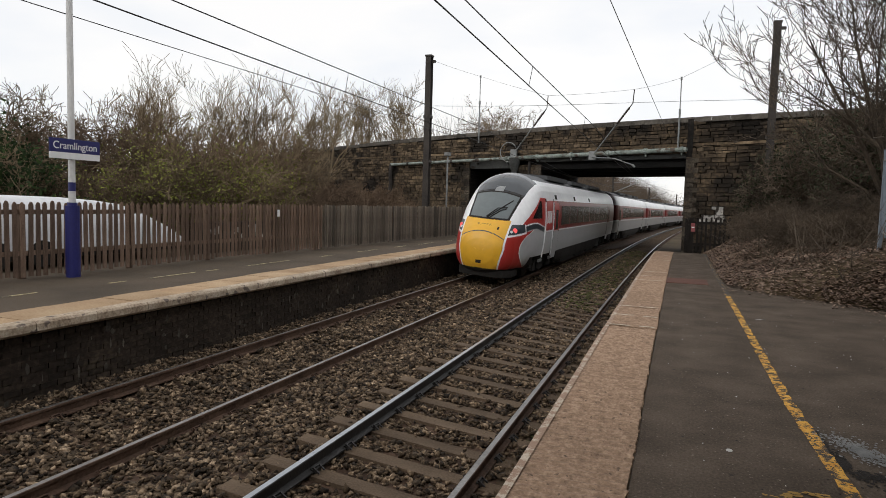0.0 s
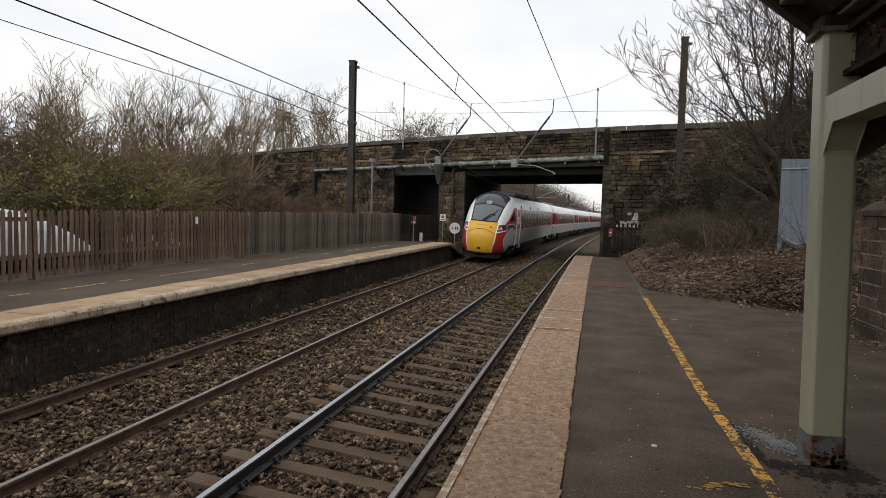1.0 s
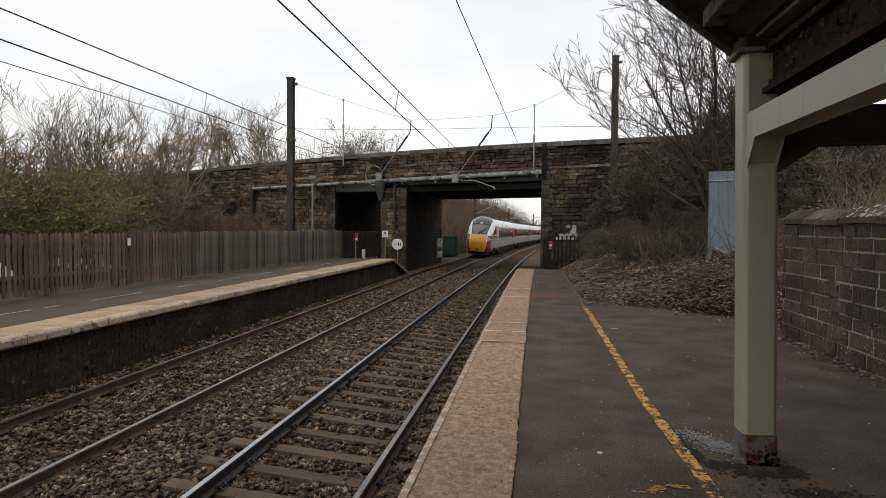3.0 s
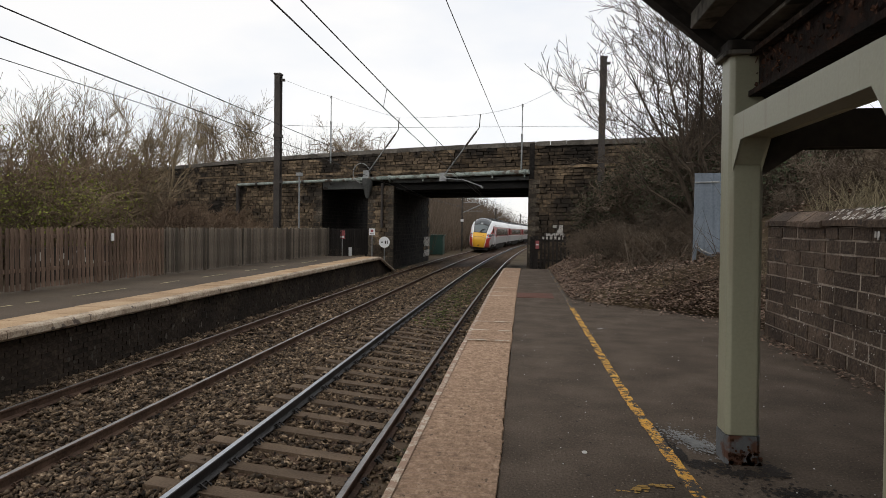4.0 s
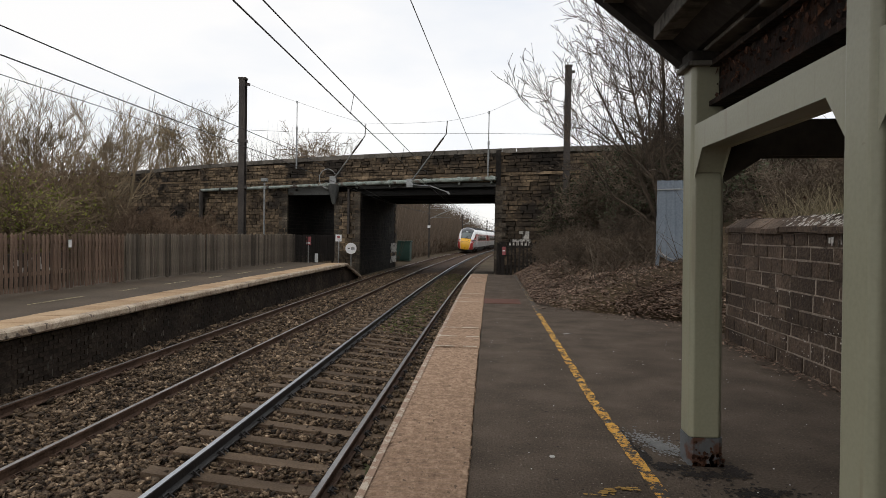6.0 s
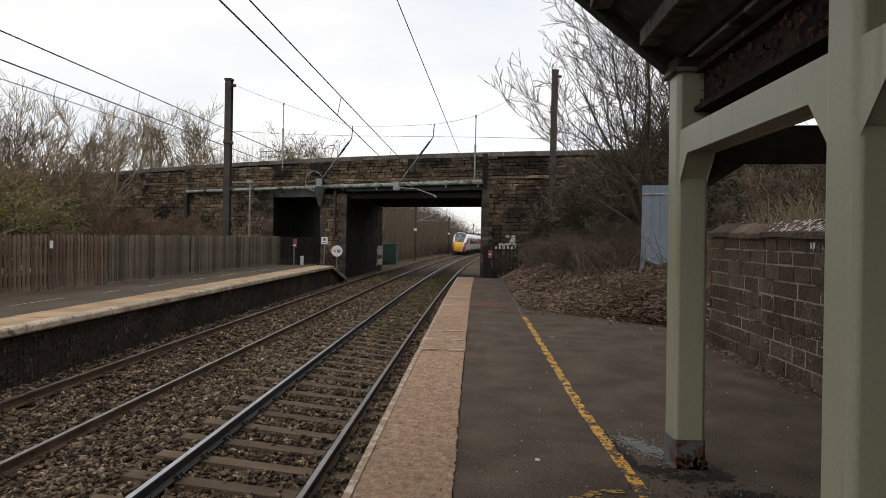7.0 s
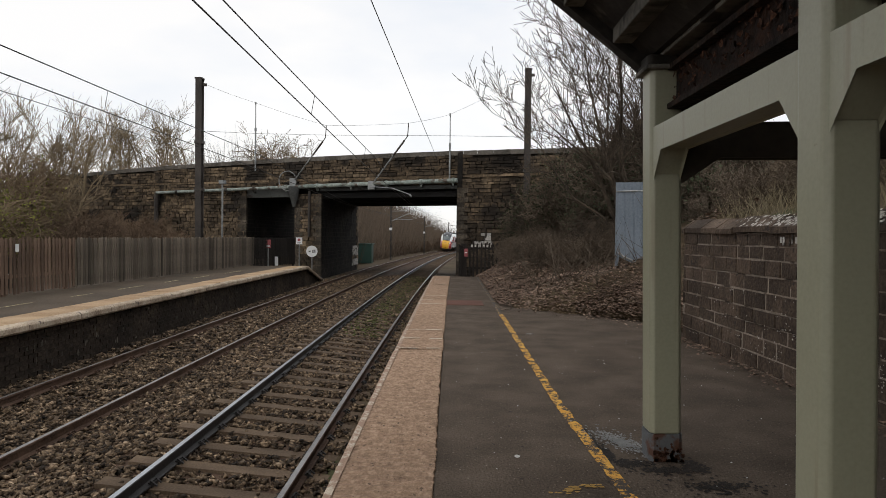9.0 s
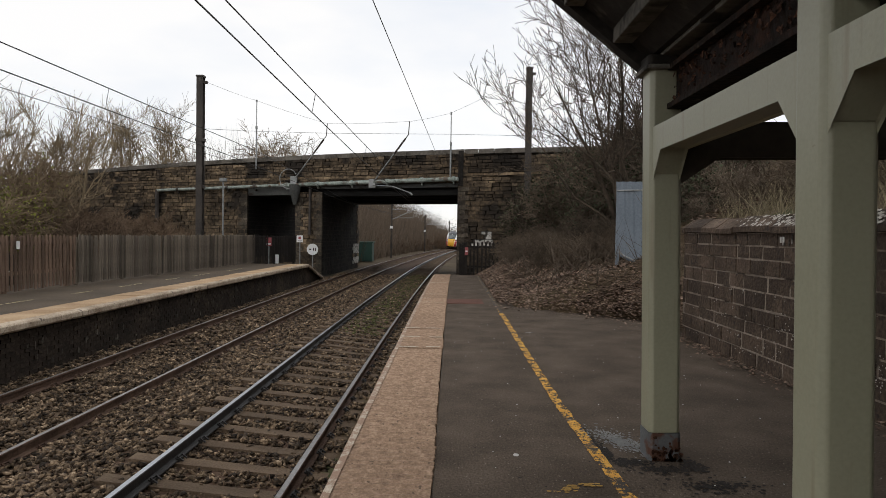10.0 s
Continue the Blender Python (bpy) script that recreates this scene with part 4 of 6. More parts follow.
def build_column(x, y, first):
    col = thing("canopy_column", "grey-green painted square canopy column with chamfered edges" + (" and rusted foot" if first else ""), "column", "canopy columns")
    g = Geo()
    g.box((x, y, 0.22), (x + 0.25, y + 0.25, 3.12), cham=0.03)
    bevel(part("shaft", g, column_paint, col), 0.012, 3)
    g = Geo()
    g.box((x - 0.004, y - 0.004, -0.01), (x + 0.254, y + 0.254, 0.22), cham=0.03)
    part("foot", g, column_base, col, "grey painted foot with rust breaking through")
    if first:
        rng = random.Random(6)
        g = Geo()
        for i in range(80):
            yy, zz, r = x + rng.uniform(0.02, 0.25), abs(rng.gauss(0, 0.06)), rng.uniform(0.008, 0.022)
            g.prism([(yy + r * math.cos(a) * rng.uniform(0.5, 1.2), zz + r * math.sin(a) * rng.uniform(0.5, 1.2)) for a in [1.05 * j for j in range(6)]], 0.0, 0.008, at=lambda u, v, d: (u, y - 0.012 + 0.006 * d, max(0.0, v)))
        part("rust_scale", g, rust_scale, col, "flaking brown rust at the foot")
    g = Geo()
    g.box((x - 0.03, y - 0.03, 3.12), (x + 0.28, y + 0.28, 3.2), cham=0.02)
    bevel(part("cap", g, canopy_dark, col, "dark projecting cap"), 0.012)
    g = Geo()
    g.box((x - 0.045, y - 0.045, 3.085), (x + 0.295, y + 0.295, 3.12), cham=0.02)
    bevel(part("cap_moulding", g, canopy_rib, col, "stained moulding under the cap"), 0.008)
    lean_in(col)
    return col


def build_canopy():
    cx, w = 1.605, 0.25
    rows = [5.25, 2.93, 0.61, -1.71]
    for i, y in enumerate(rows[:2]):
        build_column(cx, y, i == 0)
    beam = thing("canopy_beam", "painted concrete beam with haunches linking the canopy columns", "beam", "canopy beams", "structure")
    for y1, y0 in zip(rows[:2], rows[1:3]):
        g = Geo()
        a, b = y0 + w, y1
        prof = [(a, 2.62), (b, 2.62), (b, 2.26), (b - 0.16, 2.46), (a + 0.16, 2.46), (a, 2.26)]
        k = len(g.v)
        for xx in (cx + 0.02, cx + w - 0.02):
            g.v += [(xx, yy, zz) for yy, zz in prof]
        n = len(prof)
        g.f += [tuple(range(n)), tuple(reversed(range(n, 2 * n)))] + [(i, (i + 1) % n + 0, (i + 1) % n + n, i + n) for i in range(n)]
        g.s += [0] * (n + 2)
        bevel(part("beam_span", g, column_paint, beam), 0.018)
    cross = thing("canopy_crossbeam", "concrete crossbeam with haunches under the canopy, shade put into its dark colour", "beam", "canopy beams", "structure")
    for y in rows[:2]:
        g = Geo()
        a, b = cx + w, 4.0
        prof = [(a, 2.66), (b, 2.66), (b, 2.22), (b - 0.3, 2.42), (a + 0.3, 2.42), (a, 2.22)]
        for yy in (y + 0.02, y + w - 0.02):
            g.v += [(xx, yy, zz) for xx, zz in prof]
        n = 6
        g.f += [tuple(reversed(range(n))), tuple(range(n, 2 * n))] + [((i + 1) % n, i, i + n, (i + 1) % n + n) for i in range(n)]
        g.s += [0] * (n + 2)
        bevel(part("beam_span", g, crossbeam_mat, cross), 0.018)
    lean_in(beam)
    lean_in(cross)
    rusty = thing("roof_beam", "rusted steel roof beam with flaking paint", "beam", kind="structure")
    g = Geo()
    g.box((cx + 0.05, -16, 3.08), (cx + 0.23, 5.6, 3.12))
    g.box((cx + 0.12, -16, 2.82), (cx + 0.15, 5.6, 3.08))
    g.box((cx + 0.05, -16, 2.78), (cx + 0.23, 5.6, 2.82))
    part("steel_section", g, rust, rusty)
    rng = random.Random(44)
    g = Geo()
    for i in range(260):
        yy, zz, r = rng.uniform(2.6, 5.5), rng.uniform(2.8, 3.1), rng.uniform(0.005, 0.022)
        g.face([(cx + 0.112 - rng.uniform(0, 0.03), yy + r * math.cos(a) * rng.uniform(0.5, 1.4), zz + 1.3 * r * math.sin(a) * rng.uniform(0.5, 1.3)) for a in [1.05 * j for j in range(6)]])
    tagged(part("rust_flake", g, rust_scale, rusty), "loose flakes of rust and old paint", kind="stuff")
    roof = thing("canopy_roof", "weathered platform canopy seen from below, shade put into its dark colour", "canopy", kind="structure")
    # cantilever rising towards the track, level roof behind
    g = Geo()
    prof = [(0.15, 4.42), (0.15, 4.30), (cx - 0.05, 3.22), (cx + 0.3, 3.2), (5.6, 3.36), (5.6, 3.52), (cx + 0.2, 3.42)]
    # length back to y=-16 is unseen, added to cut off skylight
    for yy in (-16.0, 5.6):
        g.v += [(xx, yy, zz) for xx, zz in prof]
    n = len(prof)
    g.f += [tuple(range(n)), tuple(reversed(range(n, 2 * n)))] + [((i + 1) % n, i, i + n, (i + 1) % n + n) for i in range(n)]
    g.s += [0] * (n + 2)
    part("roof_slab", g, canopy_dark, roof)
    g = Geo()
    prof = [(0.2, 4.32), (0.2, 4.20), (cx, 3.06), (cx, 3.26)]
    for yy in (5.42, 5.56):
        g.v += [(xx, yy, zz) for xx, zz in prof]
    g.f += [(0, 1, 2, 3), (7, 6, 5, 4)] + [((i + 1) % 4, i, i + 4, (i + 1) % 4 + 4) for i in range(4)]
    g.s += [0] * 6
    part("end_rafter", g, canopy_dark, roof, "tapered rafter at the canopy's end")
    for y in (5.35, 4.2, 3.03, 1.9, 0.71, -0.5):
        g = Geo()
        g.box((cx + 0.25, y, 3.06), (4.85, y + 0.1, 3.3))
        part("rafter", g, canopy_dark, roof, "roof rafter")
    for x, z, wide, deep in ((0.86, 3.62, 0.16, 0.22), (1.26, 3.33, 0.17, 0.20), (1.60, 3.19, 0.19, 0.10)):
        g = Geo()
        g.box((x, -15.9, z), (x + wide, 5.40, z + deep))
        bevel(part("purlin", g, canopy_rib, roof, "stained grey lengthwise roof beam"), 0.01)
    # added out of view, only to darken the space under the canopy
    g = Geo()
    g.box((4.7, -16, -0.2), (4.9, 1.2, 3.4))
    g.box((-0.3, -16.2, -0.2), (4.9, -16.0, 3.4))
    part("back_wall", g, wall_stone, roof, "unseen wall added behind the canopy to keep light out")


build_canopy()


# ---- train on the farther line ----
CAR = 26.0
BODY = [(0.0, 0.34), (1.0, 0.34), (1.2, 0.36), (1.27, 0.48), (1.31, 0.8), (1.345, 1.15), (1.355, 1.62), (1.35, 1.95), (1.325, 2.33), (1.285, 2.68), (1.23, 2.93), (1.14, 3.17), (1.0, 3.36), (0.8, 3.52), (0.5, 3.66), (0.25, 3.73), (0.0, 3.75)]


def resample(pts, n):
    d = [0.0]
    for a, b in zip(pts, pts[1:]):
        d.append(d[-1] + math.hypot(b[0] - a[0], b[1] - a[1]))
    ts = np.linspace(0, d[-1], n)
    return list(zip(np.interp(ts, d, [p[0] for p in pts]), np.interp(ts, d, [p[1] for p in pts])))


def side_x(z):
    zs = [p[1] for p in BODY[2:]]
    return float(np.interp(z, zs, [p[0] for p in BODY[2:]]))


def nose_ring(s, n):
    top = np.interp(s, [0, 0.008, 0.05, 0.15, 0.32, 0.5, 0.8, 1.15, 1.6, 2.1, 2.7, 3.4, 4.5], [1.08, 1.26, 1.46, 1.70, 1.88, 2.04, 2.33, 2.64, 2.98, 3.27, 3.52, 3.69, 3.75])
    bot = np.interp(s, [0, 0.008, 0.05, 0.15, 0.3, 0.5, 0.9], [1.0, 0.85, 0.62, 0.42, 0.32, 0.28, 0.28])
    wid = np.interp(s, [0, 0.008, 0.05, 0.15, 0.32, 0.6, 1.0, 1.6, 2.4, 3.2, 4.5], [0.05, 0.24, 0.48, 0.69, 0.85, 1.0, 1.13, 1.25, 1.32, 1.35, 1.355])
    power = np.interp(s, [0, 0.5, 2, 4.5], [2.2, 2.6, 2.7, 3.0])
    zc = np.interp(s, [0, 0.3, 1.5, 4], [1.12, 1.05, 1.2, 1.5])
    k = sstep(1.2, 4.2, s)
    out = []
    for i, (bx, bz) in enumerate(resample(BODY, n)):
        th = -math.pi / 2 + math.pi * i / (n - 1)
        c, sn = math.cos(th), math.sin(th)
        x = wid * abs(c) ** (2 / power)
        h = (top - zc) if sn > 0 else (zc - bot)
        z = zc + h * math.copysign(abs(sn) ** (2 / power), sn)
        out.append((x * (1 - k) + bx * k, z * (1 - k) + bz * k))
    return out


@functools.lru_cache(None)
def ring_arrays(step):
    r = nose_ring(0.01 * step, 90)
    return [q[1] for q in r], [q[0] for q in r]


def front_y(x, z):
    """How far behind the tip the nose's skin lies, at a height and a distance from the middle."""
    for step in range(450):
        zs, xs = ring_arrays(step)
        if zs[0] <= z <= zs[-1] and np.interp(z, zs, xs) >= abs(x):
            return 0.01 * step
    return 4.5


def nose_patch(x0, x1, z0, z1, out=0.01, nx=4, nz=3):
    """A thin plate lying on the skin of the nose."""
    g = Geo()
    rows = [[(x0 + (x1 - x0) * i / nx, front_y(x0 + (x1 - x0) * i / nx, z0 + (z1 - z0) * k / nz) - out, z0 + (z1 - z0) * k / nz) for i in range(nx + 1)] for k in range(nz + 1)]
    g.grid(rows)
    back = [[(x, y + out + 0.02, z) for x, y, z in r] for r in rows]
    for a, b in ((rows[0], back[0]), (back[-1], rows[-1])):
        g.grid([a, b])
    return g


def cab_slot(x, y, z):
    ax = abs(x)
    if z < 0.50 or (y > 1.9 and z < 0.86):
        return 7
    if y < 3.5:
        half = 0.69 + 0.16 * (z - 2.0)
        brow = 2.93 + 0.10 * (1 - (ax / 0.7) ** 2)
        if 2.08 < z < brow and ax < half and y < 2.4:
            return 8 if 2.14 < z < brow - 0.05 and ax < half - 0.07 else 7
        if z >= 2.86 and ax < half + 0.02 and y < 3.1:
            return 10 if abs(z - brow - 0.03) > 0.015 else 7
        rim = 0.72 - 0.24 * max(0, 1.15 - z) + 0.06 * max(0, z - 1.3)
        if ax < rim and z < 2.09 and y < 0.9:
            return 5 if abs(z - 1.71 + 0.22 * (ax / 0.7) ** 2) < 0.014 else 4
        if ax < rim + 0.05 and z < 2.09 and y < 1.0:
            return 0
        lamp = 1.55 + 0.14 * y
        if lamp - 0.05 < z < lamp + 0.34 - 0.10 * max(0, y - 0.5) and y < 1.35 and ax > 0.74:
            return 5 if lamp + 0.01 < z and y < 1.28 else 0
        edge = 0.92 + 0.50 * (abs(z - 1.14) / 0.48) ** 2.2
        if z < lamp and y < edge:
            return 0 if y > edge - 0.05 else 2
        arch = 2.02 - 0.16 * max(0, 2.1 - y) ** 2 - 0.16 * max(0, y - 2.3)
        if y > 1.15 and arch - 0.17 < z < arch and y < 3.25:
            return 5
        if z < arch and y > 0.9:
            return 1
        if arch <= z < arch + 0.04 and y > 1.1:
            return 0
        if arch < z < 2.92 and y > 1.10 + (z - 1.95) * 1.75:
            if 2.20 < z < 2.80 and 1.72 + (z - 2.1) * 1.35 < y < 2.85:
                return 9
            return 2
        if z > 3.52 and y > 2.9:
            return 6
        return 0
    if z < 1.70:
        return 1
    if z < 1.76:
        return 0
    if z < 2.84:
        return 2 if y < 5.6 else 3
    if z < 3.50:
        return 0
    return 6


def coach_slot(x, y, z):
    if z < 0.86:
        return 7
    if z < 1.70:
        return 1
    if z < 1.76:
        return 0
    if z < 2.84:
        return 3
    if z < 3.50:
        return 0
    return 6


TRAIN_MATS = [train_white, train_silver, train_red, train_band, train_yellow, train_dark, train_roof, train_under, screen_glass, train_glass, cap_gloss]


def body_mesh(cab):
    n = 300 if cab else 48
    if cab:
        ss = [0.0, 0.003, 0.006, 0.01, 0.015, 0.02, 0.028, 0.035, 0.042, 0.05, 0.06] + [0.07 + 0.0125 * i for i in range(31)] + [0.46 + 0.02 * i for i in range(160)] + [3.7, 4.0, 4.3, 4.74, 5.4, 6.2, 6.3, 8, 12, 18, 19.3, 19.4, 22, 23.2, 23.3, 25.3, 25.4]
        rings = [(s, nose_ring(s, n)) for s in ss]
    else:
        ss = [0.3, 0.35, 2.3, 2.4, 5, 6.2, 6.3, 9, 13, 17, 19.3, 19.4, 21, 23.2, 23.3, 25.6, 25.65]
        rings = [(s, resample(BODY, n)) for s in ss]
    rows = []
    for i, (s, r) in enumerate(rings):
        if 2.35 < s < 6.25 or 19.35 < s < 23.25:
            r = [(x, max(z, 0.86)) for x, z in r]
        sc = 0.93 if (i == len(rings) - 1 or (i == 0 and not cab)) else 1.0
        rows.append([(x * sc, s, z) for x, z in r] + [(-x * sc, s, z) for x, z in reversed(r[1:-1])])
    g = Geo()
    g.grid(rows, cab_slot if cab else coach_slot, closed=True)
    g.face(list(reversed(rows[0])), 4 if cab else 7)
    g.face(rows[-1], 7)
    return g.mesh("body", TRAIN_MATS, smooth=True)


def side_panel(y0, y1, z0, z1, out=0.008, side=1, rows=4):
    g = Geo()
    zs = [z0 + (z1 - z0) * i / rows for i in range(rows + 1)]
    outer = [[(side * (side_x(z) + out), y, z) for z in zs] for y in (y0, y1)]
    g.grid(outer)
    inner = [[(side * (side_x(z) - 0.02), y, z) for z in zs] for y in (y0, y1)]
    g.grid([outer[0], inner[0]])
    g.grid([outer[1], inner[1]])
    g.grid([[outer[0][0], outer[1][0]], [inner[0][0], inner[1][0]]])
    g.grid([[outer[0][-1], outer[1][-1]], [inner[0][-1], inner[1][-1]]])
    return g


def bogie(parent, y):
    g = Geo()
    for s in (-1, 1):
        g.box((s * 1.05 - 0.07, y - 1.75, 0.42), (s * 1.05 + 0.07, y + 1.75, 0.62), cham=0.02)
        for dy in (-1.3, 1.3):
            g.box((s * 1.07 - 0.1, y + dy - 0.2, 0.3), (s * 1.07 + 0.1, y + dy + 0.2, 0.6))
            g.tube([(s * 1.12, y + dy * 0.6, 0.35), (s * 1.12, y + dy * 0.6, 0.75)], 0.09, 8)
        g.box((s * 1.0 - 0.1, y - 0.4, 0.3), (s * 1.0 + 0.12, y + 0.4, 0.7))
    g.box((-1.0, y - 0.3, 0.4), (1.0, y + 0.3, 0.65))
    b = part("bogie", g, train_under, parent, "dirty bogie frame")
    for s in (-1, 1):
        for dy in (-1.3, 1.3):
            w = Geo()
            w.tube([(s * 0.69, y + dy, 0.43), (s * 0.76, y + dy, 0.43), (s * 0.82, y + dy, 0.43)], [0.46, 0.43, 0.42], 20)
            part("wheel", w, wheel_steel, b, smooth=False)


def coach_details(car, cab):
    for y in ((5.45,) if cab else ()) + (22.4,) + (() if cab else (3.1,)):
        for s in (-1, 1):
            d = part("door", side_panel(y - 0.45, y + 0.45, 0.62, 1.66, 0.012, s, 4), train_silver, car, "sliding passenger door")
            part("door_upper", side_panel(y - 0.45, y + 0.45, 1.71, 2.76, 0.012, s, 5), train_red if cab and y < 10 else train_band, d, "red upper half of the door")
            for dy in (-0.5, 0.46):
                part("door_seam", side_panel(y + dy, y + dy + 0.04, 0.62, 2.76, 0.006, s, 6), train_under, d, "dark door seam")
            part("door_window", side_panel(y - 0.22, y + 0.22, 1.75, 2.5, 0.018, s), train_glass, d)
    ys = [6.4 + 1.95 * i for i in range(8)] if cab else [4.9 + 1.95 * i for i in range(9)]
    for y in ys:
        for s in (-1, 1):
            part("window", side_panel(y, y + 1.86, 1.90, 2.66, 0.006, s), train_glass, car)
    for y0, y1 in ((7.8, 11.2), (11.6, 14.6), (15.0, 18.0)):
        g = Geo()
        g.box((-1.2, y0, 0.22), (1.2, y1, 0.62), cham=0.1)
        part("underfloor_case", g, train_under, car, "grey underfloor equipment case")
    for y in ((4.3, 21.3)):
        bogie(car, y)
    for y0, y1 in ((6, 10), (11.5, 15.5), (17, 21)):
        g = Geo()
        g.box((-0.75, y0, 3.64), (0.75, y1, 3.81), cham=0.1)
        part("roof_unit", g, train_roof, car, "grey roof equipment cover")
    g = Geo()
    g.box((-0.75, 25.3, 0.9), (0.75, 26.3, 3.05), cham=0.05)
    part("gangway", g, train_under, car, "black ribbed gangway")
    for s in (-1, 1):
        g = Geo()
        g.tube([(s * 1.2, 25.5, 0.9), (s * 1.2, 26.0, 0.8), (s * 1.2, 26.3, 0.9)], 0.04, 6)
        part("jumper_cable", g, train_under, car)


def build_cab_car():
    car = thing("train_car", "streamlined rear cab car, yellow nose, white and red with silver sides", "train", "cars of the train")
    link("body", body_mesh(True), car)
    coach_details(car, True)
    # windscreen wiper, lamps, coupler hatch, cab door lines, lettering as plain shapes
    g = Geo()
    for foot, knee, tip in (((-0.02, 2.14), (0.26, 2.4), (0.6, 2.74)), ((0.04, 2.12), (0.36, 2.4), (0.5, 2.46)), ((-0.05, 2.16), (0.22, 2.46), (0.52, 2.5))):
        pts = [Vector(foot).lerp(Vector(knee), u) for u in (0, 0.5)] + [Vector(knee).lerp(Vector(tip), u) for u in (0, 0.5, 1)]
        g.tube([(q.x, front_y(q.x, q.y) - 0.03, q.y) for q in pts], 0.017, 5)
    part("wiper", g, train_under, car, "black windscreen wiper")
    for s in (-1, 1):
        g = Geo()
        yl = front_y(0.93, 1.78)
        c = Vector((s * 0.93, yl, 1.78))
        nrm = Vector((s * 0.72, -0.68, 0.1)).normalized()
        g.tube([c - nrm * 0.05, c + nrm * 0.02], 0.082, 16)
        part("tail_lamp", g, tail_light, car, "lit red tail lamp")
        g = Geo()
        c = Vector((s * 0.86, front_y(0.84, 1.74), 1.74))
        g.tube([c - nrm * 0.04, c + nrm * 0.015], 0.045, 12)
        part("head_lamp", g, train_white, car, "unlit white head lamp")
        for y in (3.34, 4.74):
            g = Geo()
            pts = [(s * (side_x(z) + 0.022), y + 0.22 * max(0, 1.4 - z) * (1 if y > 4 else 0), z) for z in (0.78, 1.1, 1.4, 1.8, 2.2, 2.78)]
            g.tube(pts, 0.026, 6)
            part("handrail", g, train_white, car, "white cab door handrail")
            part("door_seam", side_panel(y + 0.06, y + 0.17, 0.8, 2.9, 0.008, s, 8), train_under, car, "dark door opening")
        part("cab_step", side_panel(3.0, 3.5, 0.62, 0.72, 0.03, s, 1), steel_grey, car, "grey cab door step")
        part("cab_step", side_panel(4.7, 5.1, 0.62, 0.72, 0.03, s, 1), steel_grey, car, "grey door step")
        for i, (y0, y1) in enumerate(((3.66, 3.72), (3.80, 3.95), (4.02, 4.22), (4.30, 4.50))):
            part("side_lettering", side_panel(y0, y1, 2.0 + 0.03 * (i % 2), 2.46, 0.010, s), train_white, car, "white logo bar")
        for y0 in (5.2, 9.5, 14.0):
            part("vent", side_panel(y0, y0 + 0.4, 2.90, 3.08, 0.006, s, 2), train_under, car, "small dark vent")
    for i in range(5):
        x = -0.26 + 0.105 * i
        part("nose_lettering", nose_patch(x, x + 0.075, 1.88, 1.94, 0.006, 2, 1), train_grey_decal, car, "small dark logo bar")
    part("coupler_hatch", nose_patch(-0.09, 0.09, 0.66, 0.76), train_under, car, "dark coupler opening")
    part("release_tap", nose_patch(0.44, 0.49, 1.78, 1.87), train_under, car, "small dark tap cover")
    part("headlight", nose_patch(-0.15, 0.15, 3.02, 3.2, 0.008), steel_grey, car, "pale upper headlight panel")
    g = Geo()
    g.prism([(-0.74, 0.46), (-0.58, 0.34), (-0.35, 0.28), (0.35, 0.28), (0.58, 0.34), (0.74, 0.46), (0.92, 0.9), (0.92, 1.6), (-0.92, 1.6), (-0.92, 0.9)], 0.22, 0.44)
    part("obstacle_deflector", g, train_under, car, "dark grey obstacle deflector")
    return car


def build_coach():
    car = thing("train_car", "silver passenger coach with a dark red window band", "train", "cars of the train")
    link("body", body_mesh(False), car)
    coach_details(car, False)
    return car


cab_car = build_cab_car()
coach = build_coach()
train_cars = [cab_car, coach] + [copy_thing(coach, pose(0, 0, 0)) for _ in range(6)]

def car_pose(start):
    """A car whose rear end is at this distance along the line."""
    def rail(y):
        return Vector((-5.94 + off(y), y, (HIGH + LOW) / 2 + drop(y)))
    a, b = rail(start + 4.3), rail(start + 21.3)
    d = (b - a).normalized()
    yaw, pitch = -math.degrees(math.atan2(d.x, d.y)), math.degrees(math.asin(d.z))
    m = Matrix.Translation(a) @ Euler((0, 0, radians(yaw))).to_matrix().to_4x4() @ Euler((radians(pitch), 0, 0)).to_matrix().to_4x4() @ Euler((0, radians(4.2), 0)).to_matrix().to_4x4()
    return m @ Matrix.Translation((0, -4.3, 0))


def motions():
    """The train draws away along the curve."""
    for i, car in enumerate(train_cars):
        walk(car, [(0.5 * k, car_pose(TRAIN_START + TRAIN_SPEED * 0.5 * k - 0.5 * TRAIN_SLOWING * (0.5 * k) ** 2 + CAR * i)) for k in range(21)])


TRAIN_START, TRAIN_SPEED, TRAIN_SLOWING = 19.75, 12.7, 0.2


# ---- fences ----
def pale_mesh(h, w, t, mat, name="pale", pointed=True):
    g = Geo()
    prof = [(-w / 2, 0), (w / 2, 0), (w / 2, h - 0.06), (w * 0.25, h - 0.015), (0, h), (-w * 0.25, h - 0.015), (-w / 2, h - 0.06)] if pointed else [(-w / 2, 0), (w / 2, 0), (w / 2, h), (-w / 2, h)]
    n = len(prof)
    for y in (-t / 2, t / 2):
        g.v += [(x, y, z) for x, z in prof]
    g.f += [tuple(range(n)), tuple(reversed(range(n, 2 * n)))] + [((i + 1) % n, i, i + n, (i + 1) % n + n) for i in range(n)]
    g.s += [0] * (n + 2)
    return g.mesh(name, mat)


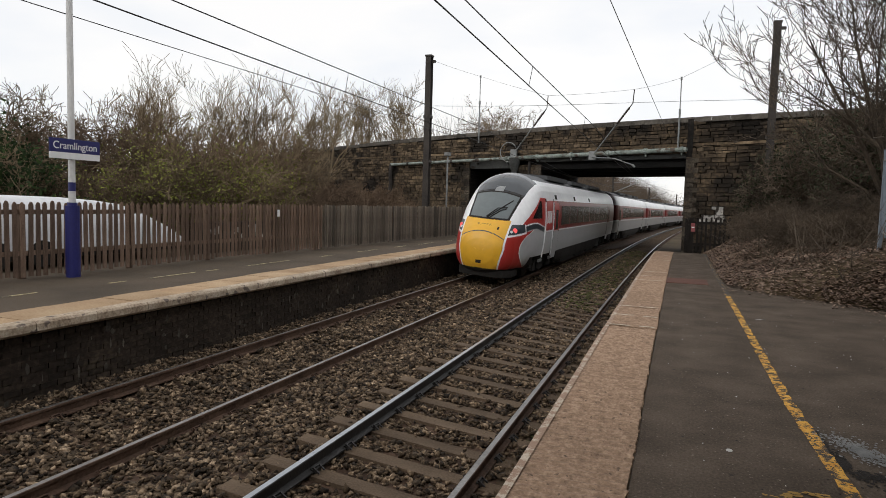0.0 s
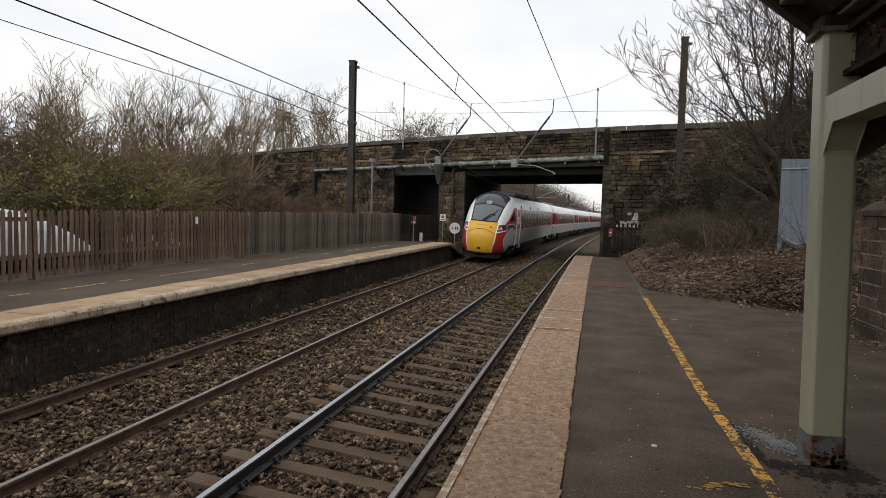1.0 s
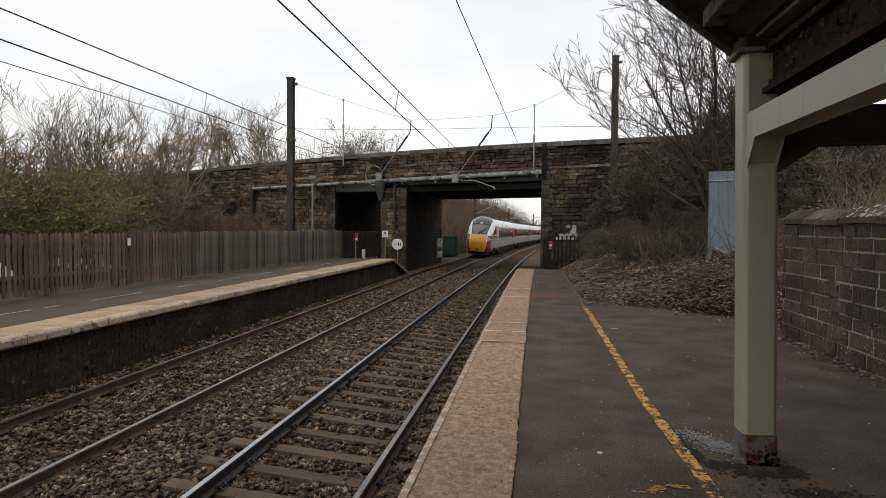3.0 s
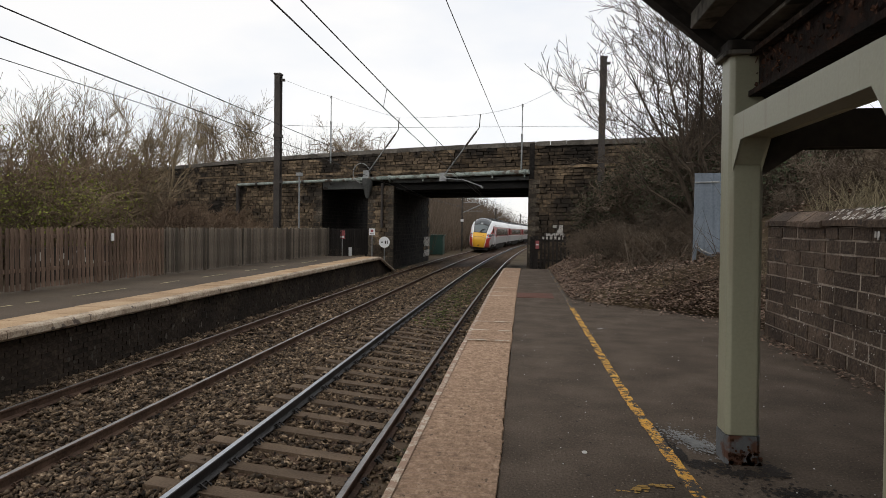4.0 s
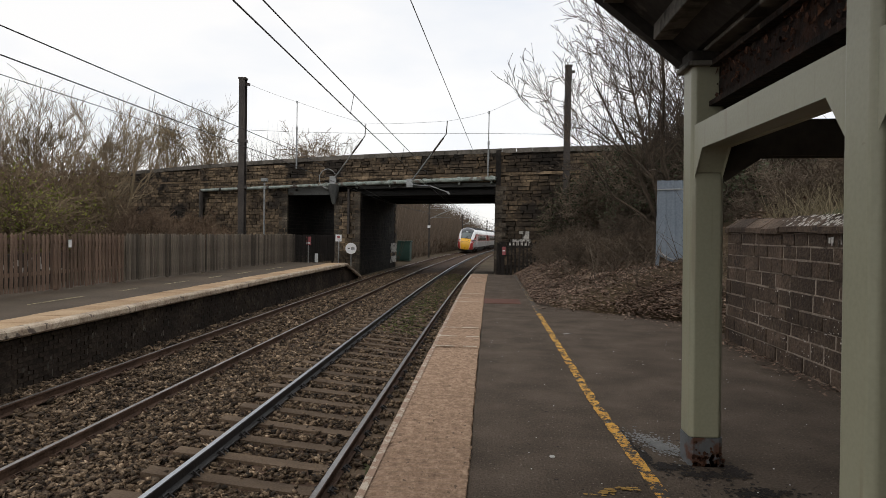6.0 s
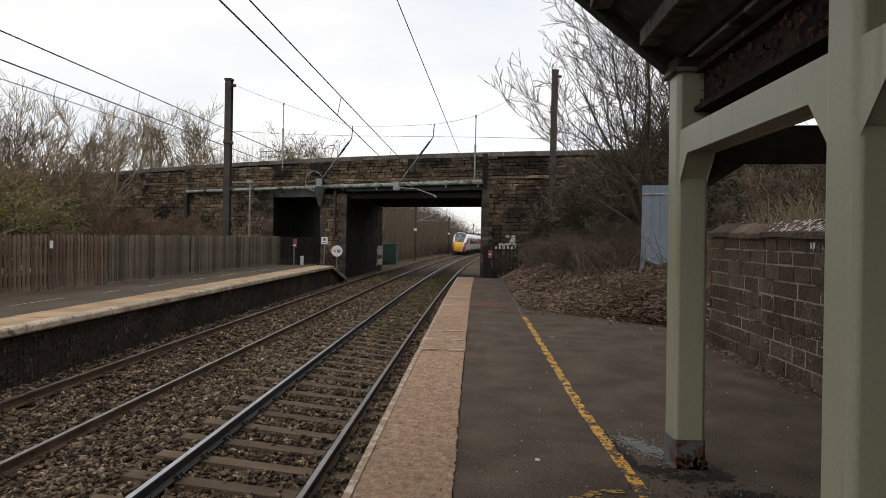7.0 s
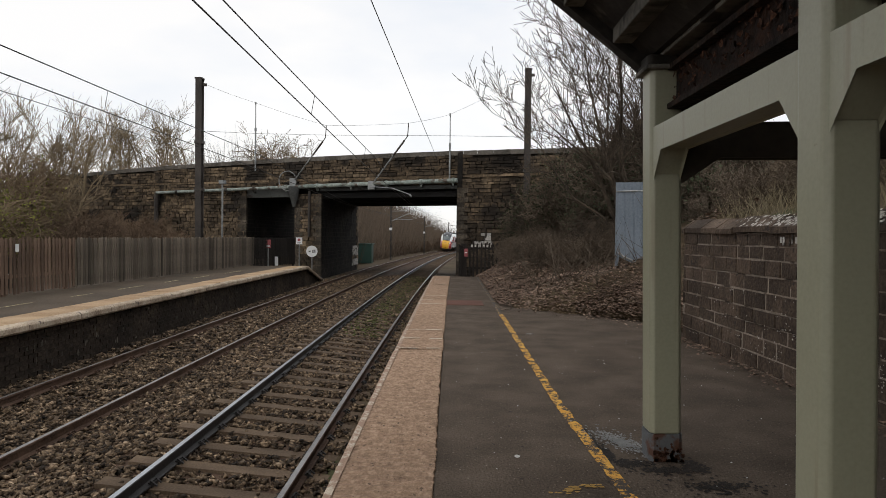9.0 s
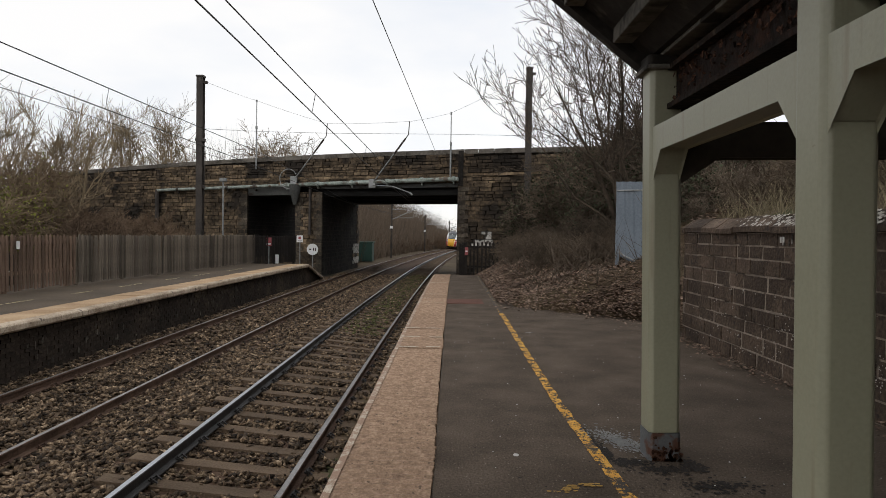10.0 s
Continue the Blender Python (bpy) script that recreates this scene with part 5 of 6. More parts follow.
def build_fence(a, b, z, h, gap, mat, label, group, w=0.095, post_gap=2.4, pointed=True, lean=0.6, posts_before=True, seed=1):
    a, b = Vector(a), Vector(b)
    d = (b - a).normalized()
    length = (b - a).length
    turn = math.degrees(math.atan2(d.y, d.x))
    fence = thing("picket_fence", label, "fence", group)
    side = Vector((-d.y, d.x)) * 0.05
    rng = random.Random(seed)
    me = pale_mesh(h - 0.05, w, 0.022, mat, pointed=pointed)
    n = int(length / gap)
    for i in range(n):
        p = a + d * (gap * (i + 0.5))
        link("pale", me, fence, m=pose(p.x, p.y, z + 0.05 + rng.uniform(-0.025, 0.02), rng.uniform(-lean, lean), rng.uniform(-lean, lean) * 1.3, turn + rng.uniform(-3, 3)))
    g = Geo()
    g.box((-0.06, -0.05, -0.2), (0.06, 0.05, h - 0.06), cham=0.01)
    post = g.mesh("post", mat)
    k = 0
    while k * post_gap <= length + 0.1:
        p = a + d * min(length, k * post_gap) + side * 1.6
        link("post", post, fence, m=pose(p.x, p.y, z, 0, 0, turn))
        k += 1
    for rz in (0.28 * h, 0.82 * h) if h < 1.2 else (0.33 * h, 0.86 * h):
        g = Geo()
        g.box((0, -0.02, -0.045), (length, 0.02, 0.045))
        link("rail", g.mesh("rail", mat), fence, m=pose(a.x + side.x * 0.7, a.y + side.y * 0.7, z + rz, 0, 0, turn))
    return fence


def fence_x(y):
    return -11.55 + 0.047 * (y - 6)


build_fence((fence_x(1.5), 1.5), (fence_x(18.6), 18.6), 0.12, 1.47, 0.145, fence_brown, "brown-stained timber picket fence with pointed pales behind the platform", "platform fences", w=0.085, seed=1)
build_fence((fence_x(18.7), 18.7), (fence_x(33.2), 33.2), 0.12, 1.47, 0.125, fence_grey, "weathered grey timber fence with close pales behind the platform", "platform fences", w=0.10, seed=2)
build_fence((-10.35, 33.3), (-9.3, 38.2), -0.05, 1.6, 0.14, fence_black, "dark timber fence from the platform end to the bridge pier", "platform fences", w=0.09, seed=3)
build_fence((0.62, 31.0), (2.5, 30.6), -0.35, 1.8, 0.19, fence_black, "dark timber fence at the foot of the bank by the bridge", "bank fences", w=0.085, seed=4, post_gap=1.9)
build_fence((0.60, 31.1), (0.55, 35.0), -0.45, 1.8, 0.19, fence_black, "short dark timber fence returning towards the bridge", "bank fences", w=0.085, seed=5, post_gap=1.9)


# ---- station sign on its lamp post ----
def text_part(words, size, mat, parent, m, name="lettering", depth=0.004, label=""):
    cu = bpy.data.curves.new(name, "FONT")
    cu.body, cu.size, cu.extrude, cu.align_x, cu.align_y = words, size, depth, "CENTER", "CENTER"
    tmp = bpy.data.objects.new(name, cu)
    scene.collection.objects.link(tmp)
    me = bpy.data.meshes.new_from_object(tmp.evaluated_get(bpy.context.evaluated_depsgraph_get()))
    bpy.data.objects.remove(tmp)
    me.materials.clear()
    me.materials.append(mat)
    ob = link(name, me, parent, label, m)
    return ob


def build_station_sign():
    x, y, z = -11.0, 9.37, 0.12
    post = thing("lamp_post", "white lamp post with blue lower section and blue band", "lamp post")
    for name, r, z0, z1, mat, label in (("lower_section", 0.13, z, 1.52, pole_blue, "blue lower section"), ("collar", 0.09, 1.52, 1.58, pole_blue, ""), ("white_section", 0.066, 1.55, 1.80, pole_white, ""), ("blue_band", 0.068, 1.80, 1.97, pole_blue, "blue band"), ("mast", 0.063, 1.97, 7.0, pole_white, "white upper mast")):
        g = Geo()
        g.tube([(x, y, z0), (x, y, z1)], [r, r * (0.85 if name == "mast" else 1)], 18)
        part(name, g, mat, post, label, smooth=False)
    g = Geo()
    g.tube([(x, y, 7.0), (x + 0.5, y, 7.15), (x + 0.9, y, 7.15)], 0.035, 8)
    part("lamp_arm", g, pole_white, post)
    g = Geo()
    g.box((x + 0.8, y - 0.12, 7.08), (x + 1.4, y + 0.12, 7.2), cham=0.05)
    part("lamp_head", g, steel_grey, post)
    sign = thing("station_sign", "blue station name sign with white lettering and white lower band", "sign", at=pose(x + 0.10, y, 2.6, 0, 0, 90))
    g = Geo()
    g.box((-0.545, -0.012, -0.065), (0.545, 0.012, 0.19))
    bevel(part("sign_board", g, sign_blue, sign, "dark blue enamel panel"), 0.004)
    g = Geo()
    g.box((-0.545, -0.012, -0.19), (0.545, 0.012, -0.069))
    bevel(part("lower_band", g, sign_white, sign, "white lower panel"), 0.004)
    text_part("Cramlington", 0.2, sign_white, sign, pose(0, -0.0145, 0.055, 90, 0, 0) @ Matrix.Diagonal((0.95, 1, 1, 1)), label="white lettering")
    for sx in (-0.08, 0.08):
        g = Geo()
        g.box((sx - 0.015, 0.01, -0.2), (sx + 0.015, 0.08, 0.2))
        part("bracket", g, steel_grey, sign)


build_station_sign()


# ---- white cover behind the fence ----
def build_cover():
    c = thing("covered_trailer", "white covered low trailer with a rounded sloping end behind the fence", "trailer")
    g = Geo()
    ys = [2.0, 4, 6, 8, 9.5, 11, 12, 12.7, 13.2, 13.6, 14.0, 14.35, 14.55]
    tops = [1.72, 1.73, 1.73, 1.72, 1.70, 1.66, 1.60, 1.50, 1.36, 1.18, 0.98, 0.76, 0.45]
    rows = []
    for i, (y, t) in enumerate(zip(ys, tops)):
        hw = 1.0
        rows.append([(-13.9 + hw * math.copysign(abs(math.cos(a)) ** 0.45, math.cos(a)), y, 0.42 + (t - 0.42) * math.sin(a) ** 0.55 + 0.012 * math.sin(y * 7 + a * 5)) for a in [math.pi * k / 16 for k in range(17)]])
    g.grid(rows)
    g.face(rows[0])
    part("cover", g, tarp_white, c, smooth=True)
    g = Geo()
    g.box((-14.8, 2.2, 0.3), (-13.0, 14.3, 0.42))
    part("chassis", g, train_under, c)
    for y in (4, 9.2, 10.2):
        g = Geo()
        g.tube([(-13.05, y, 0.42), (-12.9, y, 0.42)], 0.3, 16)
        part("wheel", g, train_under, c)


build_cover()
lw = thing("low_wall", "low dark wall with white paint daubs behind the fence", "wall")
g = Geo()
g.box((-13.0, 14.9, -0.1), (-12.6, 18.4, 1.0))
part("wall_body", g, mortar, lw)
rng = random.Random(6)
for k in range(16):
    g = Geo()
    y, z = 15.1 + 0.2 * k + rng.uniform(-0.05, 0.05), rng.uniform(0.45, 0.75)
    g.box((-12.6, y, z), (-12.594, y + rng.uniform(0.05, 0.16), z + rng.uniform(0.08, 0.26)))
    part("paint_daub", g, white_paint, lw)


# ---- overhead line ----
def build_mast(x, y, z0, z1, w, label):
    m = thing("overhead_line_mast", label, "mast", "overhead line masts")
    g = Geo()
    t = 0.025
    for s in (-1, 1):
        g.box((x - w / 2, y + s * w / 2 - t / 2, z0), (x + w / 2, y + s * w / 2 + t / 2, z1))
    g.box((x - t / 2, y - w / 2, z0), (x + t / 2, y + w / 2, z1))
    part("steel_column", g, steel_dark, m)
    g = Geo()
    g.box((x - w / 2 - 0.03, y - w / 2 - 0.03, z1), (x + w / 2 + 0.03, y + w / 2 + 0.03, z1 + 0.08))
    g.box((x + w / 2, y - 0.06, z1 - 0.3), (x + w / 2 + 0.18, y + 0.06, z1 - 0.18))
    part("cap_plate", g, steel_dark, m)
    for zz in (z1 - 3.0, z1 - 5.2):
        g = Geo()
        g.box((x - w / 2 - 0.04, y - w / 2 - 0.04, zz), (x + w / 2 + 0.04, y + w / 2 + 0.04, zz + 0.14))
        part("clamp", g, steel_dark, m)
    return m


build_mast(-11.87, 30.0, 0.0, 8.95, 0.29, "dark steel overhead line mast behind the platform fence")
build_mast(3.85, 33.0, 0.6, 10.3, 0.30, "dark steel overhead line mast on the wooded bank")


def wire(name, pts, r, label, mat=None, sag=0.0, seg=24, straight=False):
    g = Geo()
    out = []
    for a, b in zip(pts, pts[1:]):
        a, b = Vector(a), Vector(b)
        for i in range(seg):
            u = i / seg
            p = a.lerp(b, u)
            if not straight:
                p.x += off(p.y)
            p.z += drop(p.y) * (0 if straight else 1) - sag * 4 * u * (1 - u)
            out.append(p)
    p = Vector(pts[-1])
    if not straight:
        p.x += off(p.y)
        p.z += drop(p.y)
    out.append(p)
    g.tube(out, r, 5)
    return tagged(part(name, g, mat or wire_mat), label, "wire", "overhead wires")


# contact and carrier wires of each line, with droppers
for xa, xb, zc, zm in ((-2.30, -2.45, 3.86, 4.20), (-5.95, -6.05, 3.88, 4.25)):
    wire("contact_wire", [(xa + 0.15, -30, zc), (xa - 0.05, 5, zc), (xa - 0.32, 18, zc), (xb, 36, zc - 0.42), (xb, 50, zc - 0.42), (xb - 0.2, 120, zc), (xb, 200, zc)], 0.0095, "taut dark overhead contact wire above the line", seg=20)
    wire("carrier_wire", [(xa - 0.1, -30, zm + 0.15), (xa - 0.13, 6, zm), (xa - 0.15, 20, zm), (xb, 36, zc - 0.34), (xb, 50, zc - 0.34), (xb - 0.2, 120, zm + 0.5), (xb, 200, zm + 0.4)], 0.0092, "overhead carrier wire above the contact wire", seg=20)
    for y in (2.5, 11.4, 18.0):
        g = Geo()
        g.tube([(xa - 0.2 + off(y), y, zc), (xa - 0.14 + off(y), y, zm)], 0.006, 4)
        tagged(part("dropper", g, wire_mat), "thin dropper between the overhead wires", "wire", "overhead droppers")
wire("feeder_wire", [(-2.0, -5.0, 6.2), (-1.57, 12.3, 6.17), (-0.94, 33.9, 6.17), (-0.87, 37.0, 6.17)], 0.0105, "dark feeder wire slanting over the line to the bridge", straight=True)
wire("earth_wire", [(-11.6, -30, 5.5), (-11.62, 5, 5.32), (-11.62, 29.9, 5.4), (-12.2, 42.3, 5.6)], 0.0105, "earth wire carried along the masts", straight=True)


def build_bridge_arm(top, foot, label):
    a = thing("registration_arm", label, "bracket", "bracket arms on the bridge")
    t, f = Vector(top), Vector(foot)
    g = Geo()
    g.tube([f, f.lerp(t, 0.62)], 0.042, 8)
    part("strut", g, steel_grey, a, "grey steel strut")
    g = Geo()
    n = 9
    pts, rad = [], []
    for i in range(2 * n + 1):
        pts.append(f.lerp(t, 0.62 + 0.30 * i / (2 * n)))
        rad.append(0.068 if i % 2 else 0.042)
    g.tube(pts, rad, 8)
    part("insulator", g, insulator_mat, a, "ribbed brown insulator")
    g = Geo()
    g.tube([f.lerp(t, 0.92), t, t + Vector((0.05, 0, 0.75))], 0.03, 6)
    part("clamp_rod", g, steel_dark, a)
    g = Geo()
    g.box((-0.2, -0.1, -0.25), (0.2, 0.3, 0.25), at=lambda x, y, z: f + Vector((x, y, z)))
    part("mounting", g, steel_grey, a)


arm1_top, arm1_foot = bridge_at(-9.95, -0.9, 8.55), bridge_at(-12.85, -0.35, 5.55)
arm2_top, arm2_foot = bridge_at(-3.55, -0.9, 8.35), bridge_at(-6.35, -0.35, 5.2)
build_bridge_arm(arm1_top, arm1_foot, "grey strut with brown insulator rising from the bridge face")
build_bridge_arm(arm2_top, arm2_foot, "grey strut with brown insulator rising from the bridge face")
rods = []
for u, z0, z1 in ((-16.35, bridge_z(6.5), bridge_z(11.6)), (-0.55, bridge_z(5.4), bridge_z(9.75))):
    r = thing("wire_post", "thin galvanised post fixed to the bridge parapet", "post", "posts on the parapet")
    g = Geo()
    p = bridge_at(u, -0.12, 0)
    g.tube([(p.x, p.y, z0), (p.x, p.y, z1 - 1.8)], 0.055, 6)
    part("pole", g, steel_grey, r)
    g = Geo()
    g.tube([(p.x, p.y, z1 - 1.8), (p.x, p.y, z1)], 0.03, 6)
    g.box((p.x - 0.06, p.y - 0.06, z1 - 1.85), (p.x + 0.06, p.y + 0.06, z1 - 1.65))
    g.box((p.x - 0.05, p.y - 0.05, z1 - 0.1), (p.x + 0.05, p.y + 0.05, z1 + 0.05))
    part("top_rod", g, steel_grey, r)
    rods.append((p, z1))
t1, t2 = Vector(arm1_top) + Vector((0.05, 0, 0.75)), Vector(arm2_top) + Vector((0.05, 0, 0.75))
ml, mr = Vector((-11.75, 30, 8.8)), Vector((3.8, 33, 10.0))
rl, rr = Vector((rods[0][0].x, rods[0][0].y, rods[0][1])), Vector((rods[1][0].x, rods[1][0].y, rods[1][1]))
for a, b in ((ml, rl), (rl, t1), (t1, t2), (t2, rr), (rr, mr)):
    wire("span_wire", [a, b], 0.007, "thin cross-span wire between mast and bridge posts", straight=True, sag=0.05)
wire("span_wire", [(-11.7, 30.0, 6.55), bridge_at(-16.35, -0.12, 9.3), bridge_at(-9.9, -0.8, 8.75), bridge_at(-0.55, -0.12, 8.35), (3.8, 33, 6.9)], 0.010, "thin cross-span wire along the bridge", straight=True)
# curved pipe loop and hanging arms under the left strut
g = Geo()
c = bridge_at(-13.0, -0.5, 5.75)
g.tube([(c.x + 0.55 * math.cos(a) - 0.2, c.y, c.z + 0.62 * math.sin(a) - 0.1) for a in [0.5 + 0.35 * i for i in range(14)]], 0.03, 6)
tagged(part("cable_loop", g, steel_grey), "grey looped cable guard on the bridge face", "cable")
g = Geo()
c = bridge_at(-12.75, -0.35, 4.35)
g.tube([(c.x, c.y, c.z + 0.75), (c.x, c.y, c.z + 0.4), (c.x, c.y, c.z - 0.5)], [0.36, 0.34, 0.10], 12)
tagged(part("rainwater_head", g, girder_grey), "grey-blue rainwater hopper on the bridge pier", "hopper")
g = Geo()
g.tube([bridge_at(-6.4, -0.4, 5.1), bridge_at(-4.6, -1.2, 4.9), bridge_at(-3.3, -1.6, 4.45)], 0.03, 6)
g.tube([bridge_at(-3.3, -1.6, 4.45), bridge_at(-3.15, -1.6, 4.3)], 0.06, 6)
tagged(part("wire_bracket", g, steel_grey), "grey registration arm reaching below the bridge", "bracket")
# platform lamp beyond the fence
lp = thing("lamp_post", "slim pale lamp post at the far end of the platform", "lamp post")
g = Geo()
g.tube([(-11.5, 32.0, 0.0), (-11.5, 32.0, 4.25)], 0.045, 8)
part("post", g, steel_grey, lp)
g = Geo()
g.box((-11.66, 31.85, 4.25), (-11.34, 32.15, 4.42), cham=0.06)
part("lamp_head", g, steel_grey, lp)


# ---- signs near the bridge ----
def plate_sign(name, x, y, z, w, h, mat, label, bars, post_z=None, turn=0, rnd=False):
    s = thing(name, label, "sign", at=pose(x, y, z, 0, 0, turn))
    g = Geo()
    if rnd:
        g.tube([(0, 0.012, 0), (0, -0.012, 0)], w / 2, 24)
    else:
        g.box((-w / 2, -0.012, -h / 2), (w / 2, 0.012, h / 2))
    part("plate", g, mat, s)
    for bx, bz, bw, bh, bm in bars:
        g = Geo()
        g.box((bx - bw / 2, -0.02, bz - bh / 2), (bx + bw / 2, -0.0125, bz + bh / 2))
        part("marking", g, bm, s)
    if post_z is not None:
        g = Geo()
        g.tube([(0, 0.05, post_z - z), (0, 0.05, h / 2)], 0.035, 8)
        part("post", g, steel_grey, s)
    return s


plate_sign("warning_sign", -10.0, 34.8, 1.22, 0.32, 0.46, sign_red, "small red and white notice on the dark fence", [(0, -0.12, 0.24, 0.10, sign_white)], -0.2)
plate_sign("warning_sign", -9.30, 39.0, 1.36, 0.38, 0.42, sign_white, "white square notice with a dark symbol on a post", [(0.0, 0.06, 0.16, 0.16, sign_red), (0, -0.12, 0.24, 0.035, train_under)], -0.7)
plate_sign("speed_sign", -8.6, 39.4, 0.72, 0.70, 0.70, sign_white, "round white lineside sign with dark marking", [(-0.14, 0, 0.12, 0.07, train_under), (0.07, 0.0, 0.07, 0.2, train_under), (0.19, 0, 0.06, 0.2, train_under)], -0.9, rnd=True)
plate_sign("marker_post", -9.75, 35.6, 0.25, 0.18, 0.5, sign_white, "small white marker by the platform ramp", [], -0.5)
plate_sign("warning_sign", 0.72, 30.85, 0.98, 0.16, 0.38, sign_red, "small red notice on the dark fence by the bridge", [(0, 0.0, 0.12, 0.05, sign_white)])
plate_sign("fence_notice", fence_x(16.2) + 0.06, 16.2, 1.33, 0.09, 0.2, sign_white, "small white notice on the picket fence", [], None, 80)


# ---- retaining wall, panel and post on the near side ----
def build_retaining_wall():
    w = thing("retaining_wall", "coursed brown stone retaining wall with sloping coping and pale mortar", "wall", kind="structure")
    # wall prolonged unseen to y=-14, to keep light off the platform
    y1, y0, h = 11.6, -14.0, 1.86

    g = Geo()
    g.box((4.1432, y0, -0.3), (4.6, y1, h))
    part("wall_core", g, wall_mortar, w, "pale mortar")
    rng = random.Random(31)
    rest = Geo()
    for c in masonry(lambda u, d, z: (4.142 + d, u, z), y0, y1, 0.0, h, 0.205, (0.32, 0.72), 77, None, 0.1, 0.022, 0.007):
        c = [(px, py + rng.uniform(-0.006, 0.006), pz + rng.uniform(-0.006, 0.006)) for px, py, pz in c]
        if c[0][1] > 2.0:
            g = Geo()
            block_geo(g, c)
            part("stone", g, wall_stone, w)
        else:
            block_geo(rest, c)
    tagged(part("masonry", rest, wall_stone, w), "brown stones of the wall's added length out of view", kind="stuff")
    g = Geo()
    for i in range(700):
        if i % 3:
            yy, zz = 6.0 + abs(rng.gauss(0, 1.6)), 0.15 + abs(rng.gauss(0, 0.36))
        else:
            yy, zz = rng.uniform(5.2, 11.4), rng.choice((0.205, 0.41, 0.615, 0.82, 1.03)) + rng.gauss(0, 0.02)
        r = rng.uniform(0.003, 0.014)
        if zz < 1.5 and noise.noise((yy * 2.2, zz * 3.0, 4)) > -0.12:
            g.face([(4.114 - 0.00001 * i, yy + 1.5 * r * math.cos(a) * rng.uniform(0.4, 1.2), zz + r * math.sin(a) * rng.uniform(0.4, 1.2)) for a in [1.05 * j for j in range(6)]])
    tagged(part("lime_bloom", g, wall_lichen, w), "white lime bloom on the stones", kind="stuff")
    g = Geo()
    for i in range(420):
        yy, u = rng.choice((6.6, 7.2, 7.9, 8.6)) + rng.gauss(0, 0.42), rng.uniform(0.0, 1.0)
        r = rng.uniform(0.008, 0.03)
        g.face([(4.08 + 0.2 * u + r * 0.8 * math.cos(a), yy + 1.3 * r * math.sin(a) * rng.uniform(0.5, 1.2), h + 0.08 + 0.15 * (u + r * 4 * math.cos(a)) + 0.012) for a in [1.05 * j for j in range(6)]])
    tagged(part("coping_lichen", g, wall_lichen, w), "pale lichen on the coping stones", kind="stuff")
    y = y0
    while y < y1:
        L = rng.uniform(0.5, 0.8)
        g = Geo()
        tilt = rng.uniform(-0.015, 0.015)
        prof = [(4.08, h), (4.66, h), (4.66, h + 0.12), (4.5, h + 0.24), (4.28, h + 0.23), (4.08, h + 0.08)]
        for yy in (y + 0.008, min(y + L, y1) - 0.008):
            g.v += [(px + tilt, yy, pz + tilt + rng.uniform(-0.008, 0.008)) for px, pz in prof]
        n = 6
        g.f += [tuple(range(n)), tuple(reversed(range(n, 2 * n)))] + [((i + 1) % n, i, i + n, (i + 1) % n + n) for i in range(n)]
        g.s += [0] * (n + 2)
        part("coping_stone", g, wall_stone, w, "weathered sloping coping stone")
        y += L


build_retaining_wall()
g = Geo()
rng = random.Random(14)
for k in range(9):
    y, z = 7.55 + 0.085 * k + rng.uniform(-0.02, 0.02), 1.70 + rng.uniform(-0.03, 0.04)
    g.box((4.112, y, z), (4.118, y + rng.uniform(0.02, 0.045), z + rng.uniform(0.06, 0.17)))
tagged(part("wall_paint_marks", g, white_paint), "illegible white paint marks on the stone wall", "graffiti")
pn = thing("sheet_fence", "grey ribbed steel sheet fence panel standing on the bank", "fence panel")
g = Geo()
n = 28
front = []
for i in range(n + 1):
    u = i / n
    front.append((4.42 + 1.15 * u + 0.10 * math.sin(math.pi * u), 17.2 - 0.75 * u - (0.03 if (i // 2) % 2 else 0.0), 1.32 - 0.55 * u ** 0.7))
g.grid([[(x, y, z0), (x - 0.03, y - 0.02, 2.2), (x - 0.09, y - 0.05, 3.24 - 0.03 * (x - 4.4))] for x, y, z0 in front])
g.grid([[(x, y + 0.008, z0), (x - 0.03, y - 0.012, 2.2), (x - 0.09, y - 0.042, 3.24 - 0.03 * (x - 4.4))] for x, y, z0 in reversed(front)])
part("sheet", g, sheet_grey, pn)
for lift in (0.06, 1.72):
    g = Geo()
    g.tube([(x - 0.045 * lift, y - 0.055, (z0 + 0.06) if lift < 1 else 3.0) for x, y, z0 in front[::3]], 0.022, 6)
    part("strap", g, steel_grey, pn, "pale steel strap across the sheet")
g = Geo()
g.box((4.38, 17.22, 0.6), (4.46, 17.32, 3.2))
part("post", g, sheet_grey, pn)
ds = thing("dark_post", "slim dark post beside the retaining wall", "post")
g = Geo()
g.tube([(3.98, 11.75, 0.0), (3.98, 11.75, 2.05)], 0.055, 10)
part("shaft", g, bin_mat, ds)
plate_sign("wall_sign", 4.05, 11.9, 3.02, 0.17, 0.30, sign_white, "small white sign on a post above the wall", [], 1.6)


# ---- beyond the bridge ----
cab = thing("lineside_cabinet", "dark green lineside cabinet beyond the bridge", "cabinet")
g = Geo()
g.box((-10.6, 62.2, -1.0), (-7.75, 63.8, 0.85), cham=0.05)
bevel(part("case", g, green_box, cab), 0.03)
g = Geo()
g.box((-10.7, 62.1, 0.85), (-7.65, 63.9, 0.95))
part("lid", g, green_box, cab)
for k in range(4):
    g = Geo()
    g.box((-10.55 + 0.70 * k, 62.16, -0.85), (-9.90 + 0.70 * k, 62.2, 0.75))
    part("door", g, green_box, cab)
